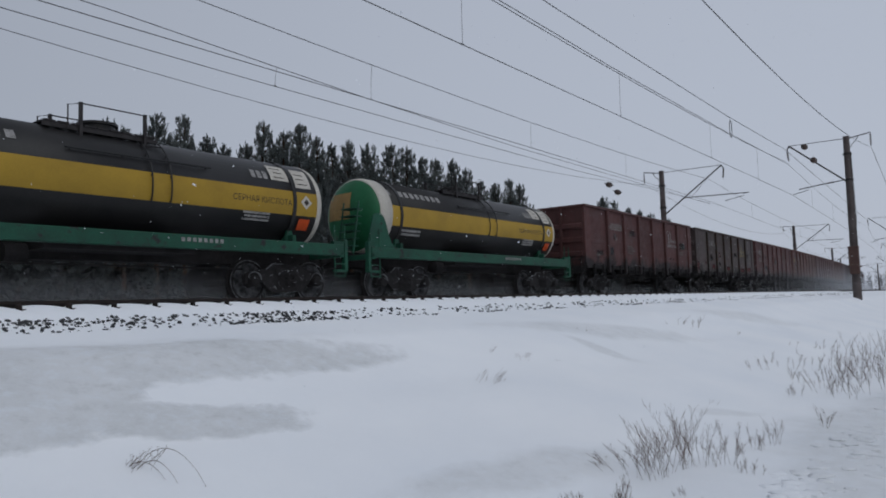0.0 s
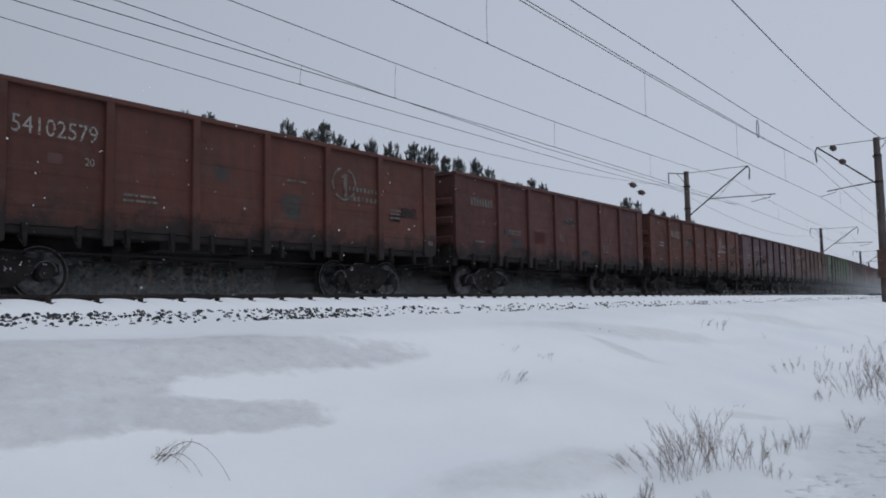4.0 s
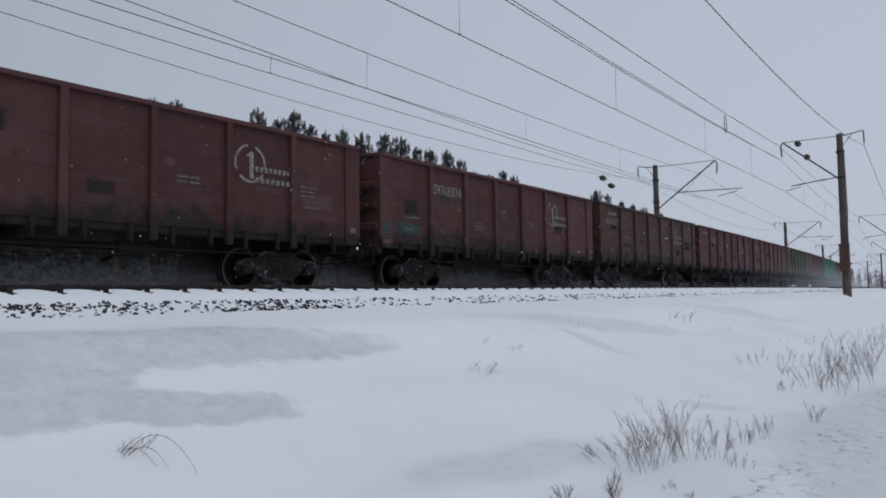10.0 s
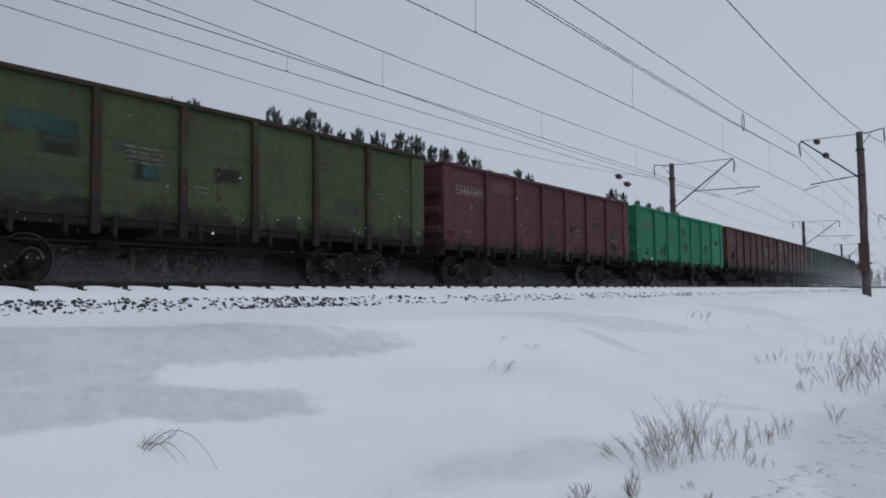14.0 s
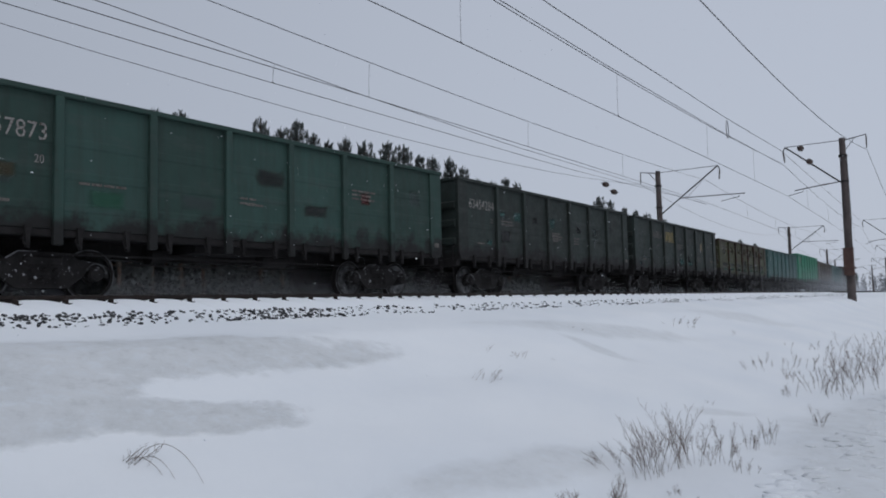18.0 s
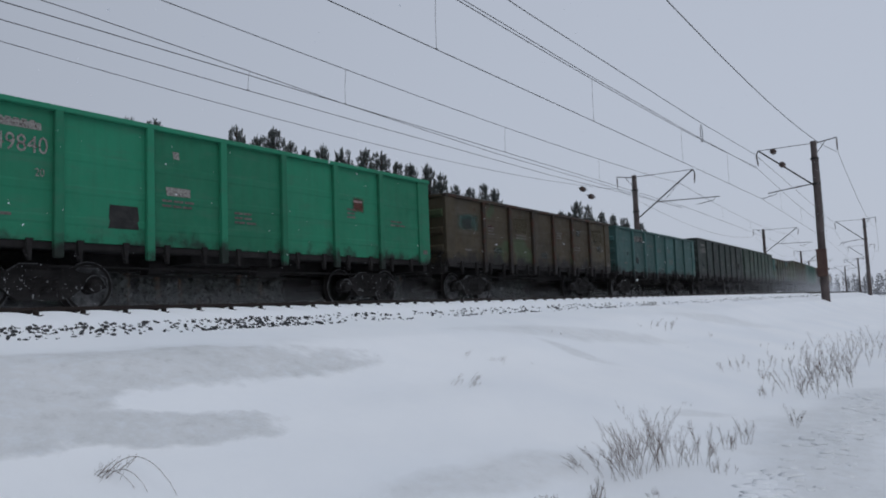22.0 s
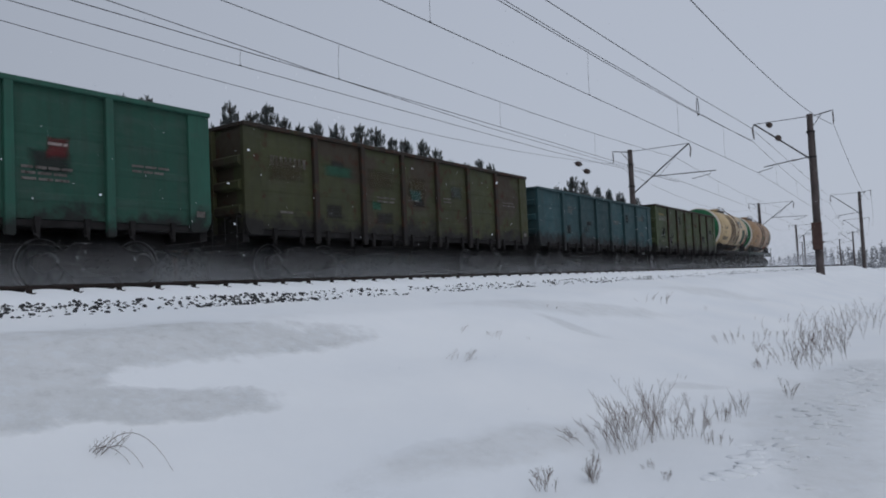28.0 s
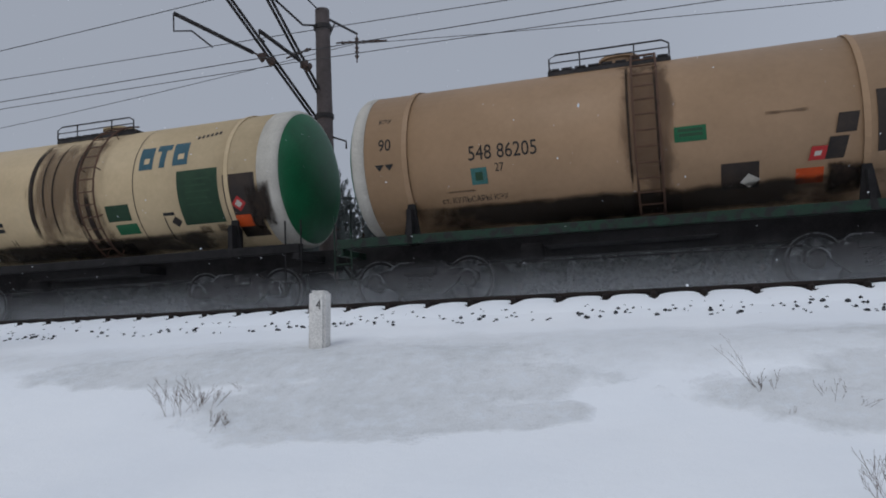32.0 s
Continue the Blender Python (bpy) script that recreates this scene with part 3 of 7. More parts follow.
def gondola(TOP=3.50):
    """A high-sided four-axle gondola. The local x runs from its leading end to its trailing end."""
    g = new("gondola_wagon")
    first = {}
    red = paint("paint_primer", (0.06, 0.025, 0.02), (0.05, 0.02, 0.018))
    for sgn in (-1, 1):
        # sheets with pressed horizontal ribs; those of the near side end at the posts
        zs = [LOW, 1.42, 1.46, 1.56, 1.60, 1.98, 2.02, 2.12, 2.16, 2.56, 2.60, 2.70, 2.74, 3.0, TOP - 0.08]
        off = [0, 0, 0.010, 0.010, 0, 0, 0.010, 0.010, 0, 0, 0.010, 0.010, 0, 0, 0]
        edges = [END_POST, *POSTS, L_BODY - END_POST] if sgn < 0 else [END_POST, L_BODY - END_POST]
        for xa, xb in zip(edges, edges[1:]):
            bm = bmesh.new()
            cols = []
            for x in (xa, xb):
                cols.append([bm.verts.new((x, sgn * (HALF + o), z)) for z, o in zip(zs, off)] + [bm.verts.new((x, sgn * (HALF - 0.05), z)) for z in (TOP - 0.08, LOW)])
            for a in range(len(cols[0])):
                b = (a + 1) % len(cols[0])
                bm.faces.new((cols[0][a], cols[1][a], cols[1][b], cols[0][b]))
            for c in cols:
                bm.faces.new(c)
            bmesh.ops.recalc_face_normals(bm, faces=bm.faces)
            part("side_panel", bm, red, g)
        for x in POSTS:
            o = first.get("post")
            if o is None:
                bm = bmesh.new()
                prism(bm, [(-0.085, 0.86), (-0.075, 0.84), (0.075, 0.84), (0.085, 0.86), (0.075, TOP - 0.08), (-0.075, TOP - 0.08)], 0, 0.10)
                bmesh.ops.bevel(bm, geom=list(bm.edges), offset=0.012, segments=1, affect="EDGES")
                o = part("side_post", bm, red, g)
                o.matrix_basis = pose(x, sgn * HALF, 0, 0, 0, 0 if sgn > 0 else 180)
                first["post"] = o
            else:
                twin(o, pose(x, sgn * HALF, 0, 0, 0, 0 if sgn > 0 else 180), g)
        for x, flip in ((0.0, 1), (L_BODY, -1)):
            bm = bmesh.new()
            w = END_POST
            pts = [(0.0, 1.22), (0.07, 1.06), (0.14, 1.0), (w - 0.05, 1.0), (w, 1.06), (w, TOP - 0.08), (0.0, TOP - 0.08)]
            prism(bm, [(x + flip * a, b) for a, b in pts], sgn * (HALF - 0.05), sgn * (HALF + 0.055))
            bmesh.ops.bevel(bm, geom=list(bm.edges), offset=0.01, segments=1, affect="EDGES")
            part("corner_post", bm, red, g)
        part("top_rail", box(bmesh.new(), -0.02, L_BODY + 0.02, min(sgn * 1.44, sgn * 1.62), max(sgn * 1.44, sgn * 1.62), TOP - 0.10, TOP, 0.018), red, g)
        part("side_sill", box(bmesh.new(), 0.06, L_BODY - 0.06, min(sgn * 1.30, sgn * 1.50), max(sgn * 1.30, sgn * 1.50), 1.0, LOW - 0.004, 0.01), GRIME, g)
        # discharge hatch hangers below the sill
        for i in range(14):
            x = 0.87 + i * 0.868
            o = first.get("latch")
            if o is None:
                bm = bmesh.new()
                prism(bm, [(-0.06, 1.16), (0.06, 1.16), (0.05, 0.98), (0.02, 0.80), (-0.02, 0.78), (-0.03, 0.98)], -0.04, 0.05)
                tube(bm, [(-0.02, 0.04, 0.82), (0.08, 0.06, 0.86), (0.12, 0.06, 0.95)], 0.018, 6)
                o = part("hatch_latch", bm, GRIME, g)
                o.matrix_basis = pose(x, sgn * HALF, 0, 0, 0, 0 if sgn > 0 else 180)
                first["latch"] = o
            else:
                twin(o, pose(x, sgn * HALF, 0, 0, 0, 0 if sgn > 0 else 180), g)
    for x, flip in ((0.02, 1), (L_BODY - 0.02, -1)):
        part("end_wall", box(bmesh.new(), min(x, x + flip * 0.05), max(x, x + flip * 0.05), -HALF + 0.05, HALF - 0.05, 1.05, TOP - 0.10), red, g)
        for z in (1.55, 2.1, 2.65):
            a, b = x - flip * 0.10, x - flip * 0.001
            part("end_rib", prism(bmesh.new(), [(b, z - 0.13), (a, z - 0.07), (a, z + 0.07), (b, z + 0.13)], -HALF + 0.06, HALF - 0.06), red, g)
        for y in (-0.55, 0.55):
            part("end_stake", box(bmesh.new(), min(x - flip * 0.001, x - flip * 0.115), max(x - flip * 0.001, x - flip * 0.115), y - 0.06, y + 0.06, 1.05, TOP - 0.104), red, g)
        part("end_rail", box(bmesh.new(), min(x - flip * 0.06, x + flip * 0.08), max(x - flip * 0.06, x + flip * 0.08), -1.438, 1.438, TOP - 0.096, TOP - 0.004, 0.01), red, g)
        part("end_beam", box(bmesh.new(), min(x, x + flip * 0.18), max(x, x + flip * 0.18), -1.45, 1.45, 0.82, 1.046, 0.015), GRIME, g)
        lad = bmesh.new()
        for z in (0.55, 0.80, 1.05, 1.30):
            tube(lad, [(x - flip * 0.14, -1.42, z), (x - flip * 0.14, -1.02, z)], 0.014, 6)
        for y in (-1.42, -1.02):
            tube(lad, [(x - flip * 0.14, y, 0.52), (x - flip * 0.14, y, 1.42)], 0.014, 6)
            box(lad, min(x, x - flip * 0.14), max(x, x - flip * 0.14), y - 0.02, y + 0.02, 1.38, 1.42)
        part("ladder", lad, RIMED, g, "steel rung ladder")
        add_coupler(g, 0.0 if flip > 0 else L_BODY, -flip)
    part("floor", box(bmesh.new(), 0.08, L_BODY - 0.08, -1.298, 1.298, 1.05, 1.12), GRIME, g)
    part("centre_sill", box(box(bmesh.new(), 0.2, L_BODY - 0.2, -0.22, 0.22, 0.72, 1.046, 0.01), 5.2, 7.6, -1.1, 1.1, 0.86, 1.046), GRIME, g)
    part("brake_cylinder", lathe(bmesh.new(), [(4.4, 0.05), (4.42, 0.19), (4.75, 0.19), (4.8, 0.08), (5.2, 0.03)], "x", 16, (0, -0.62, 0.78)), GRIME, g)
    part("air_reservoir", lathe(bmesh.new(), [(7.0, 0.03), (7.05, 0.15), (7.75, 0.15), (7.8, 0.03)], "x", 16, (0, -0.85, 0.76)), GRIME, g)
    bm = bmesh.new()
    tube(bm, [(3.9, -0.75, 0.60), (8.9, -0.75, 0.58)], 0.02, 6)
    tube(bm, [(2.2, -1.25, 0.72), (10.6, -1.25, 0.70)], 0.018, 6)
    part("brake_rod", bm, GRIME, g)
    for x in (2.195, L_BODY - 2.195):
        add_bogie(g, x, GRIME)
    return g


PAINTS = {
    "red": ("paint_red_brown", (0.098, 0.037, 0.032), (0.074, 0.030, 0.027), {}),
    "rust": ("paint_rust_orange", (0.104, 0.037, 0.026), (0.077, 0.030, 0.023), {}),
    "mauve": ("paint_mauve_brown", (0.118, 0.068, 0.072), (0.092, 0.052, 0.054), {"patch": (0.11, 0.052, 0.048)}),
    "greybrown": ("paint_grey_brown", (0.085, 0.062, 0.055), (0.060, 0.045, 0.040), {}),
    "brown": ("paint_brown", (0.084, 0.040, 0.030), (0.064, 0.032, 0.025), {"patch": (0.10, 0.034, 0.028), "patch_at": 0.66}),
    "maroon": ("paint_maroon", (0.098, 0.032, 0.035), (0.075, 0.027, 0.029), {"soot": 0.6}),
    "olive": ("paint_olive_green", (0.050, 0.070, 0.030), (0.040, 0.050, 0.026), {"rust_at": 0.58}),
    "lime": ("paint_light_green", (0.070, 0.100, 0.056), (0.054, 0.078, 0.044), {"rust_at": 0.575}),
    "bright": ("paint_bright_green", (0.018, 0.160, 0.090), (0.016, 0.132, 0.074), {"rust_at": 0.72, "streak": 0.15, "soot": 0.2}),
    "teal": ("paint_teal", (0.038, 0.090, 0.086), (0.033, 0.076, 0.073), {"rust_at": 0.68, "soot": 0.35}),
    "green": ("paint_green", (0.029, 0.060, 0.051), (0.025, 0.050, 0.043), {"rust_at": 0.66}),
    "dark": ("paint_dark_green", (0.022, 0.031, 0.028), (0.018, 0.024, 0.022), {"rust_at": 0.66}),
    "darkbrown": ("paint_dark_brown", (0.055, 0.043, 0.026), (0.036, 0.030, 0.020), {"patch": (0.040, 0.055, 0.028), "patch_at": 0.60}),
    "patchy": ("paint_patchy_green", (0.046, 0.050, 0.021), (0.033, 0.036, 0.018), {"patch": (0.040, 0.032, 0.022), "patch_at": 0.55, "rust_at": 0.57}),
    "tealolive": ("paint_olive_teal", (0.052, 0.066, 0.030), (0.042, 0.055, 0.026), {"patch": (0.045, 0.12, 0.11), "patch_at": 0.55}),
    "emerald": ("paint_sea_green", (0.022, 0.078, 0.056), (0.020, 0.066, 0.048), {"rust_at": 0.70, "soot": 0.5}),
    "plum": ("paint_plum_brown", (0.088, 0.040, 0.041), (0.068, 0.033, 0.034), {}),
    "moss": ("paint_moss_green", (0.033, 0.055, 0.041), (0.028, 0.046, 0.036), {"rust_at": 0.66}),
    "blue": ("paint_blue", (0.026, 0.062, 0.069), (0.022, 0.051, 0.057), {"rust_at": 0.67}),
}
TONE = {"red": "red-brown", "rust": "rusty orange-brown", "mauve": "faded mauve-brown", "greybrown": "faded grey-brown", "brown": "dull brown", "maroon": "dark maroon", "olive": "olive green", "lime": "light green rust-streaked", "bright": "bright green", "teal": "teal green", "green": "dusty green", "dark": "dark grey-green", "darkbrown": "dirty dark brown", "patchy": "patchy olive and rust", "tealolive": "olive green with teal repaint", "emerald": "sea green", "plum": "dull plum-brown", "moss": "mossy green", "blue": "blue-green"}
TRAIN = "red greybrown red rust red rust mauve brown lime mauve red red brown maroon rust olive maroon bright rust plum green dark dark patchy teal bright darkbrown teal dark moss tealolive olive emerald patchy blue olive".split()
proto, low_proto = gondola(), gondola(3.24)
LOW_ONES = [23, 24, 26, 27, 30, 34]
WAGONS = []


def wagon_from(kind, i):
    g = proto if i == 0 else low_proto if i == LOW_ONES[0] else copy_thing(low_proto if i in LOW_ONES else proto, Matrix())
    nm, a, b, kw = PAINTS[kind]
    k = 0.92 if kind in ("red", "rust", "maroon", "brown", "mauve", "plum", "greybrown") else 1.14
    a, b = tuple(c * k for c in a), tuple(c * k for c in b)
    if k == 0.92:
        # the reds have gone dull and purplish
        a, b = ((c[0] * 0.97, c[1] * 1.02, c[2] * 1.10) for c in (a, b))
    if "patch" in kw:
        kw = {**kw, "patch": tuple(c * k for c in kw["patch"])}
    m = paint(nm, a, b, **kw)
    # on the older green wagons the posts and the top chord have lost most of their paint
    worn = None
    if kind in ("lime", "olive", "patchy", "darkbrown", "tealolive", "greybrown", "mauve"):
        worn = paint(nm + "_worn_edges", tuple(c * 0.8 for c in a), (0.026, 0.022, 0.017), patch=(0.027, 0.021, 0.016), patch_at=0.44, rust_at=0.50)
    for o in g.children_recursive:
        if o.type == "MESH" and o.name.split(".")[0] in ("side_panel", "side_post", "corner_post", "top_rail", "end_wall", "end_rail", "end_rib", "end_stake"):
            o.material_slots[0].link = "OBJECT"
            o.material_slots[0].material = m if worn is None or o.name.split(".")[0] not in ("side_post", "top_rail", "end_rail") else worn
    tagged(g, f"{TONE[kind]} steel gondola wagon with sooty underframe", "railway wagon", "gondola wagons of the train")
    return g


# the couplings are slack here and taut there
SLACK = ([0, 1, 7, 8, 9, 10, 11.5, 13, 19, 23, 29, 35], [0.12, 0.10, 0.08, 0.10, 0.26, 0.36, 0.2, 0.12, 0.10, -0.02, -0.17, -0.17])
for i, kind in enumerate(TRAIN):
    WAGONS.append((wagon_from(kind, i), 13.92 * i + float(np.interp(i, *SLACK))))


# ---- tank wagons ----
TZ, TR = 2.74, 1.46
BEIGE = surface("tank_cream", (0.56, 0.43, 0.26), (0.46, 0.35, 0.21), 0.8, 0.5, 0.0, 9, 0.1, 0.004, (0.10, 0.06, 0.04), 0.70, grain=0.22)
TAN = surface("tank_tan", (0.36, 0.232, 0.136), (0.305, 0.196, 0.113), 0.7, 0.5, 0.0, 9, 0.1, 0.004, (0.10, 0.06, 0.04), 0.72, grain=0.22)
TBLACK = surface("tank_black", (0.013, 0.013, 0.014), (0.022, 0.021, 0.021), 1.0, 0.45, 0.0, 40, 0.1, 0.004)
TYELLOW = surface("tank_yellow", (0.39, 0.245, 0.026), (0.30, 0.188, 0.022), 1.0, 0.55, 0.0, 40, 0.1, 0.004, grain=0.3)
TGREEN = surface("tank_green", (0.012, 0.125, 0.05), (0.010, 0.09, 0.036), 1.2, 0.45, 0.0, 40, 0.1, 0.004)
FGREEN = surface("frame_green", (0.012, 0.085, 0.05), (0.012, 0.05, 0.033), 1.6, 0.6, spots=(0.02, 0.02, 0.02), spot_at=0.58)
TWHITE = surface("tank_white_band", (0.56, 0.53, 0.47), (0.45, 0.42, 0.37), 2.0, 0.6)
SOOT = surface("oil_soot", (0.018, 0.014, 0.012), (0.045, 0.03, 0.022), 2.5, 0.5)
SPILL = stain("oil_spill", (0.06, 0.036, 0.024), (0.17, 0.10, 0.06), 0.55, 1.9, 3.4, 0.16)
LADDER = surface("rusty_ladder", (0.07, 0.038, 0.026), (0.13, 0.07, 0.045), 6.0, 0.8, spots=(0.25, 0.2, 0.15), spot_at=0.66)
DRIP = stain("oil_drip", (0.012, 0.010, 0.009), (0.04, 0.026, 0.018), 0.95, 2.5, 2.2, 0.2)
# ragged band, darker than the shell, for the tank bellies
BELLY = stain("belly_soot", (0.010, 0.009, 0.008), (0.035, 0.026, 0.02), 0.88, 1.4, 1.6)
BUFF = surface("buff_plate", (0.30, 0.19, 0.07), (0.24, 0.15, 0.055), 5.0, 0.6, spots=(0.10, 0.09, 0.06), spot_at=0.62)
ORANGE = surface("orange_plate", (0.62, 0.085, 0.015), (0.5, 0.065, 0.012), 6.0, 0.5)
REDP = surface("red_sign", (0.45, 0.03, 0.03), (0.36, 0.022, 0.022), 6.0, 0.5)
TEALB = surface("teal_square", (0.05, 0.16, 0.15), (0.04, 0.12, 0.11), 8.0, 0.6, spots=(0.2, 0.16, 0.1), spot_at=0.6)
OFRAME = surface("sooty_green_frame", (0.010, 0.040, 0.022), (0.010, 0.022, 0.014), 1.6, 0.6, spots=(0.012, 0.012, 0.012), spot_at=0.5)
TGREY = surface("faded_white_paint", (0.34, 0.33, 0.32), (0.20, 0.195, 0.19), 7.0, 0.7, spots=(0.05, 0.05, 0.05), spot_at=0.56)
DGREEN = surface("panel_green", (0.018, 0.052, 0.024), (0.012, 0.036, 0.017), 3.0, 0.6)
FADED = surface("faded_print", (0.028, 0.07, 0.035), (0.022, 0.055, 0.028), 5.0, 0.7)
BLUEP = surface("blue_sign", (0.035, 0.10, 0.135), (0.025, 0.078, 0.10), 6.0, 0.6)


def wrap(bm, x0, x1, a0, a1, lift=0.005, nx=2, na=10, thick=0.004, slant=0.0):
    """A sheet on the near flank of the shell between two heights given as angles (degrees above the middle)."""
    rows = []
    na = max(na, int(abs(a1 - a0) / 2.0))
    for i in range(na + 1):
        a = radians(a0 + (a1 - a0) * i / na)
        sh = slant * i / na
        rows.append([bm.verts.new((x0 + sh + (x1 - x0) * k / nx, -(TR + lift) * math.cos(a), TZ + (TR + lift) * math.sin(a))) for k in range(nx + 1)])
    for p, q in zip(rows, rows[1:]):
        for k in range(nx):
            bm.faces.new((p[k], p[k + 1], q[k + 1], q[k]))
    return bm


FONT_CACHE = {}


def lettering(text, size):
    """The built-in font as a flat mesh, centred, in metres."""
    key = (text, size)
    if key not in FONT_CACHE:
        cu = bpy.data.curves.new("text", "FONT")
        cu.body, cu.size, cu.align_x, cu.align_y, cu.resolution_u = text, size, "CENTER", "CENTER", 3
        ob = bpy.data.objects.new("text", cu)
        scene.collection.objects.link(ob)
        dg = bpy.context.evaluated_depsgraph_get()
        me = bpy.data.meshes.new_from_object(ob.evaluated_get(dg))
        FONT_CACHE[key] = [v.co.copy() for v in me.vertices], [tuple(f.vertices) for f in me.polygons]
        bpy.data.objects.remove(ob)
        bpy.data.curves.remove(cu)
        bpy.data.meshes.remove(me)
    return FONT_CACHE[key]


def mesh_part(name, verts, faces, material, parent, label=""):
    me = bpy.data.meshes.new(name)
    me.from_pydata(verts, [], faces)
    me.materials.append(material)
    o = new(name, me)
    o.parent = parent
    if label:
        o["label"] = label
    return o


def tank_text(parent, text, x, deg, size, material, lift=0.006, squeeze=0.8):
    vs, fs = lettering(text, size)
    r = TR + lift
    out = []
    for v in vs:
        a = radians(deg) + v.y / r
        out.append((x + v.x * squeeze, -r * math.cos(a), TZ + r * math.sin(a)))
    mesh_part("lettering", out, fs, material, parent)


def tank_bars(parent, x, deg, w, h, lines, material):
    for i in range(lines):
        a = deg - i * h * 1.6 / TR * 57.3
        part("writing_bar", wrap(bmesh.new(), x - w / 2 * (1 - 0.12 * (i % 2)), x + w / 2, a, a + h / TR * 57.3, 0.006, 1, 2), material, parent)


def tank_wagon(name, shell, ring, ends, frame_mat, rails=True, ladder_x=6.75, straps=(2.1, 9.9)):
    """A four-axle tank wagon; local x from its leading coupling plane to the trailing one."""
    w = new(name)
    x0, x1 = 0.62 if TR > 1.2 else 0.98, 11.40
    bm = bmesh.new()
    lathe(bm, [(x0 + 0.42, TR - 0.01), (x0 + 0.42, TR), (x1 - 0.42, TR), (x1 - 0.42, TR - 0.01)], "x", 56, (0, 0, TZ))
    part("tank_shell", bm, shell, w, smooth=True)
    for xe, sg in ((x0 + 0.42, -1), (x1 - 0.42, 1)):
        wide = (0.15 if sg < 0 else 0.32) if TR > 1.2 else (0.32 if sg < 0 else 0.04)
        prof = [(xe + sg * 0.44 * math.sin(i * math.pi / 20), TR * math.cos(i * math.pi / 20) if i < 10 else 0.02) for i in range(11)]
        part("end_dome", lathe(bmesh.new(), prof, "x", 48, (0, 0, TZ)), ends, w, smooth=True)
        part("end_ring", lathe(bmesh.new(), [(xe - sg * wide, TR - 0.01), (xe - sg * wide, TR + 0.008), (xe - sg * 0.005, TR + 0.008), *[(xe + sg * (0.44 * math.sin(q) + 0.008), TR * math.cos(q) + 0.006) for q in (0.1, 0.2, 0.3)], (xe + sg * 0.12, TR * 0.90)], "x", 56, (0, 0, TZ)), ring, w, smooth=True)
    for sx in straps:
        bm = bmesh.new()
        prof = []
        for i in range(33):
            a = radians(-60 + i * 300 / 32)
            prof.append(((TR + 0.012) * math.cos(a + math.pi), (TR + 0.012) * math.sin(a)))
        k = (TR + 0.028) / (TR + 0.012)
        rings = [[bm.verts.new((sx + dx, y * f, TZ + z * f)) for dx, f in ((-0.05, 1), (-0.05, k), (0.05, k), (0.05, 1))] for y, z in prof]
        for p, q in zip(rings, rings[1:]):
            for c in range(4):
                bm.faces.new((p[c], p[(c + 1) % 4], q[(c + 1) % 4], q[c]))
        part("strap", bm, shell, w)
        for sgn in (-1, 1):
            bm = bmesh.new()
            ys, zs = sgn * TR * 0.78, TZ - TR * 0.63 - 0.02
            prism(bm, [(sx - 0.17, 1.20), (sx + 0.17, 1.20), (sx + 0.07, zs), (sx - 0.07, zs)], ys - 0.03, ys + 0.03)
            box(bm, sx - 0.05, sx + 0.05, ys - 0.2, ys + 0.2, 1.10, zs - 0.12)
            part("saddle", bm, frame_mat if TR < 1.2 else GRIME, w)
    for sgn in (-1, 1):
        part("side_beam", box(bmesh.new(), 0.50, 11.52, min(sgn * 1.18, sgn * 1.36), max(sgn * 1.18, sgn * 1.36), 1.10 if TR > 1.2 else 1.00, 1.28, 0.012), frame_mat, w)
    part("centre_sill", box(box(bmesh.new(), 0.30, 11.72, -0.24, 0.24, 0.78, 1.22, 0.012), 4.5, 7.5, -1.1, 1.1, 0.92, 1.09), GRIME, w)
    for xe in (0.50, 11.38):
        part("end_beam", box(bmesh.new(), xe, xe + 0.14, -1.36, 1.36, 0.96, 1.096, 0.012), frame_mat, w)
    # hatch, platform and railing on top
    part("hatch", lathe(bmesh.new(), [(TZ + TR - 0.1, 0.34), (TZ + TR + 0.16, 0.34), (TZ + TR + 0.17, 0.39), (TZ + TR + 0.22, 0.39), (TZ + TR + 0.25, 0.05)], "z", 20, (6.0, 0, 0)), shell, w)
    top = TZ + TR
    deck = part("platform", box(box(bmesh.new(), 4.68, 6.94, -0.60, -0.54, top - 0.12, top - 0.03), 4.68, 6.94, 0.54, 0.60, top - 0.12, top - 0.03), METAL, w)
    for k in range(9):
        part("slat", box(bmesh.new(), 4.7 + k * 0.25, 4.90 + k * 0.25, -0.62, 0.62, top - 0.026, top + 0.004), METAL, deck)
    if rails:
        for y in (-0.62, 0.62):
            rail = bmesh.new()
            tube(rail, [(4.72, y, top - 0.02), (4.72, y, top + 0.20), (4.85, y, top + 0.27), (6.80, y, top + 0.27), (6.92, y, top + 0.20), (6.92, y, top - 0.02)], 0.017, 6)
            tube(rail, [(4.72, y, top + 0.12), (6.92, y, top + 0.12)], 0.013, 6)
            for px in (5.3, 6.3):
                tube(rail, [(px, y, top - 0.02), (px, y, top + 0.27)], 0.015, 6)
            part("railing", rail, METAL, w, "rusty steel railing")
    # side ladder following the shell; the small tanks have two bare rods
    small = TR < 1.2
    off = 0.05 if small else 0.16
    for sgn in (-1, 1):
        lad = bmesh.new()
        path = []
        for i in range(16):
            a = radians(82 - i * (6.6 if small else 9.6))
            path.append(((TR + off) * math.cos(a) * sgn, TZ + (TR + off) * math.sin(a)))
        for dx in (0.0, 0.42):
            tube(lad, [(ladder_x + dx, y, z) for y, z in path], 0.016 if small else 0.02, 6)
        for y, z in (path[1:6:2] if small else path[1:]):
            tube(lad, [(ladder_x, y, z), (ladder_x + 0.42, y, z)], 0.014, 6)
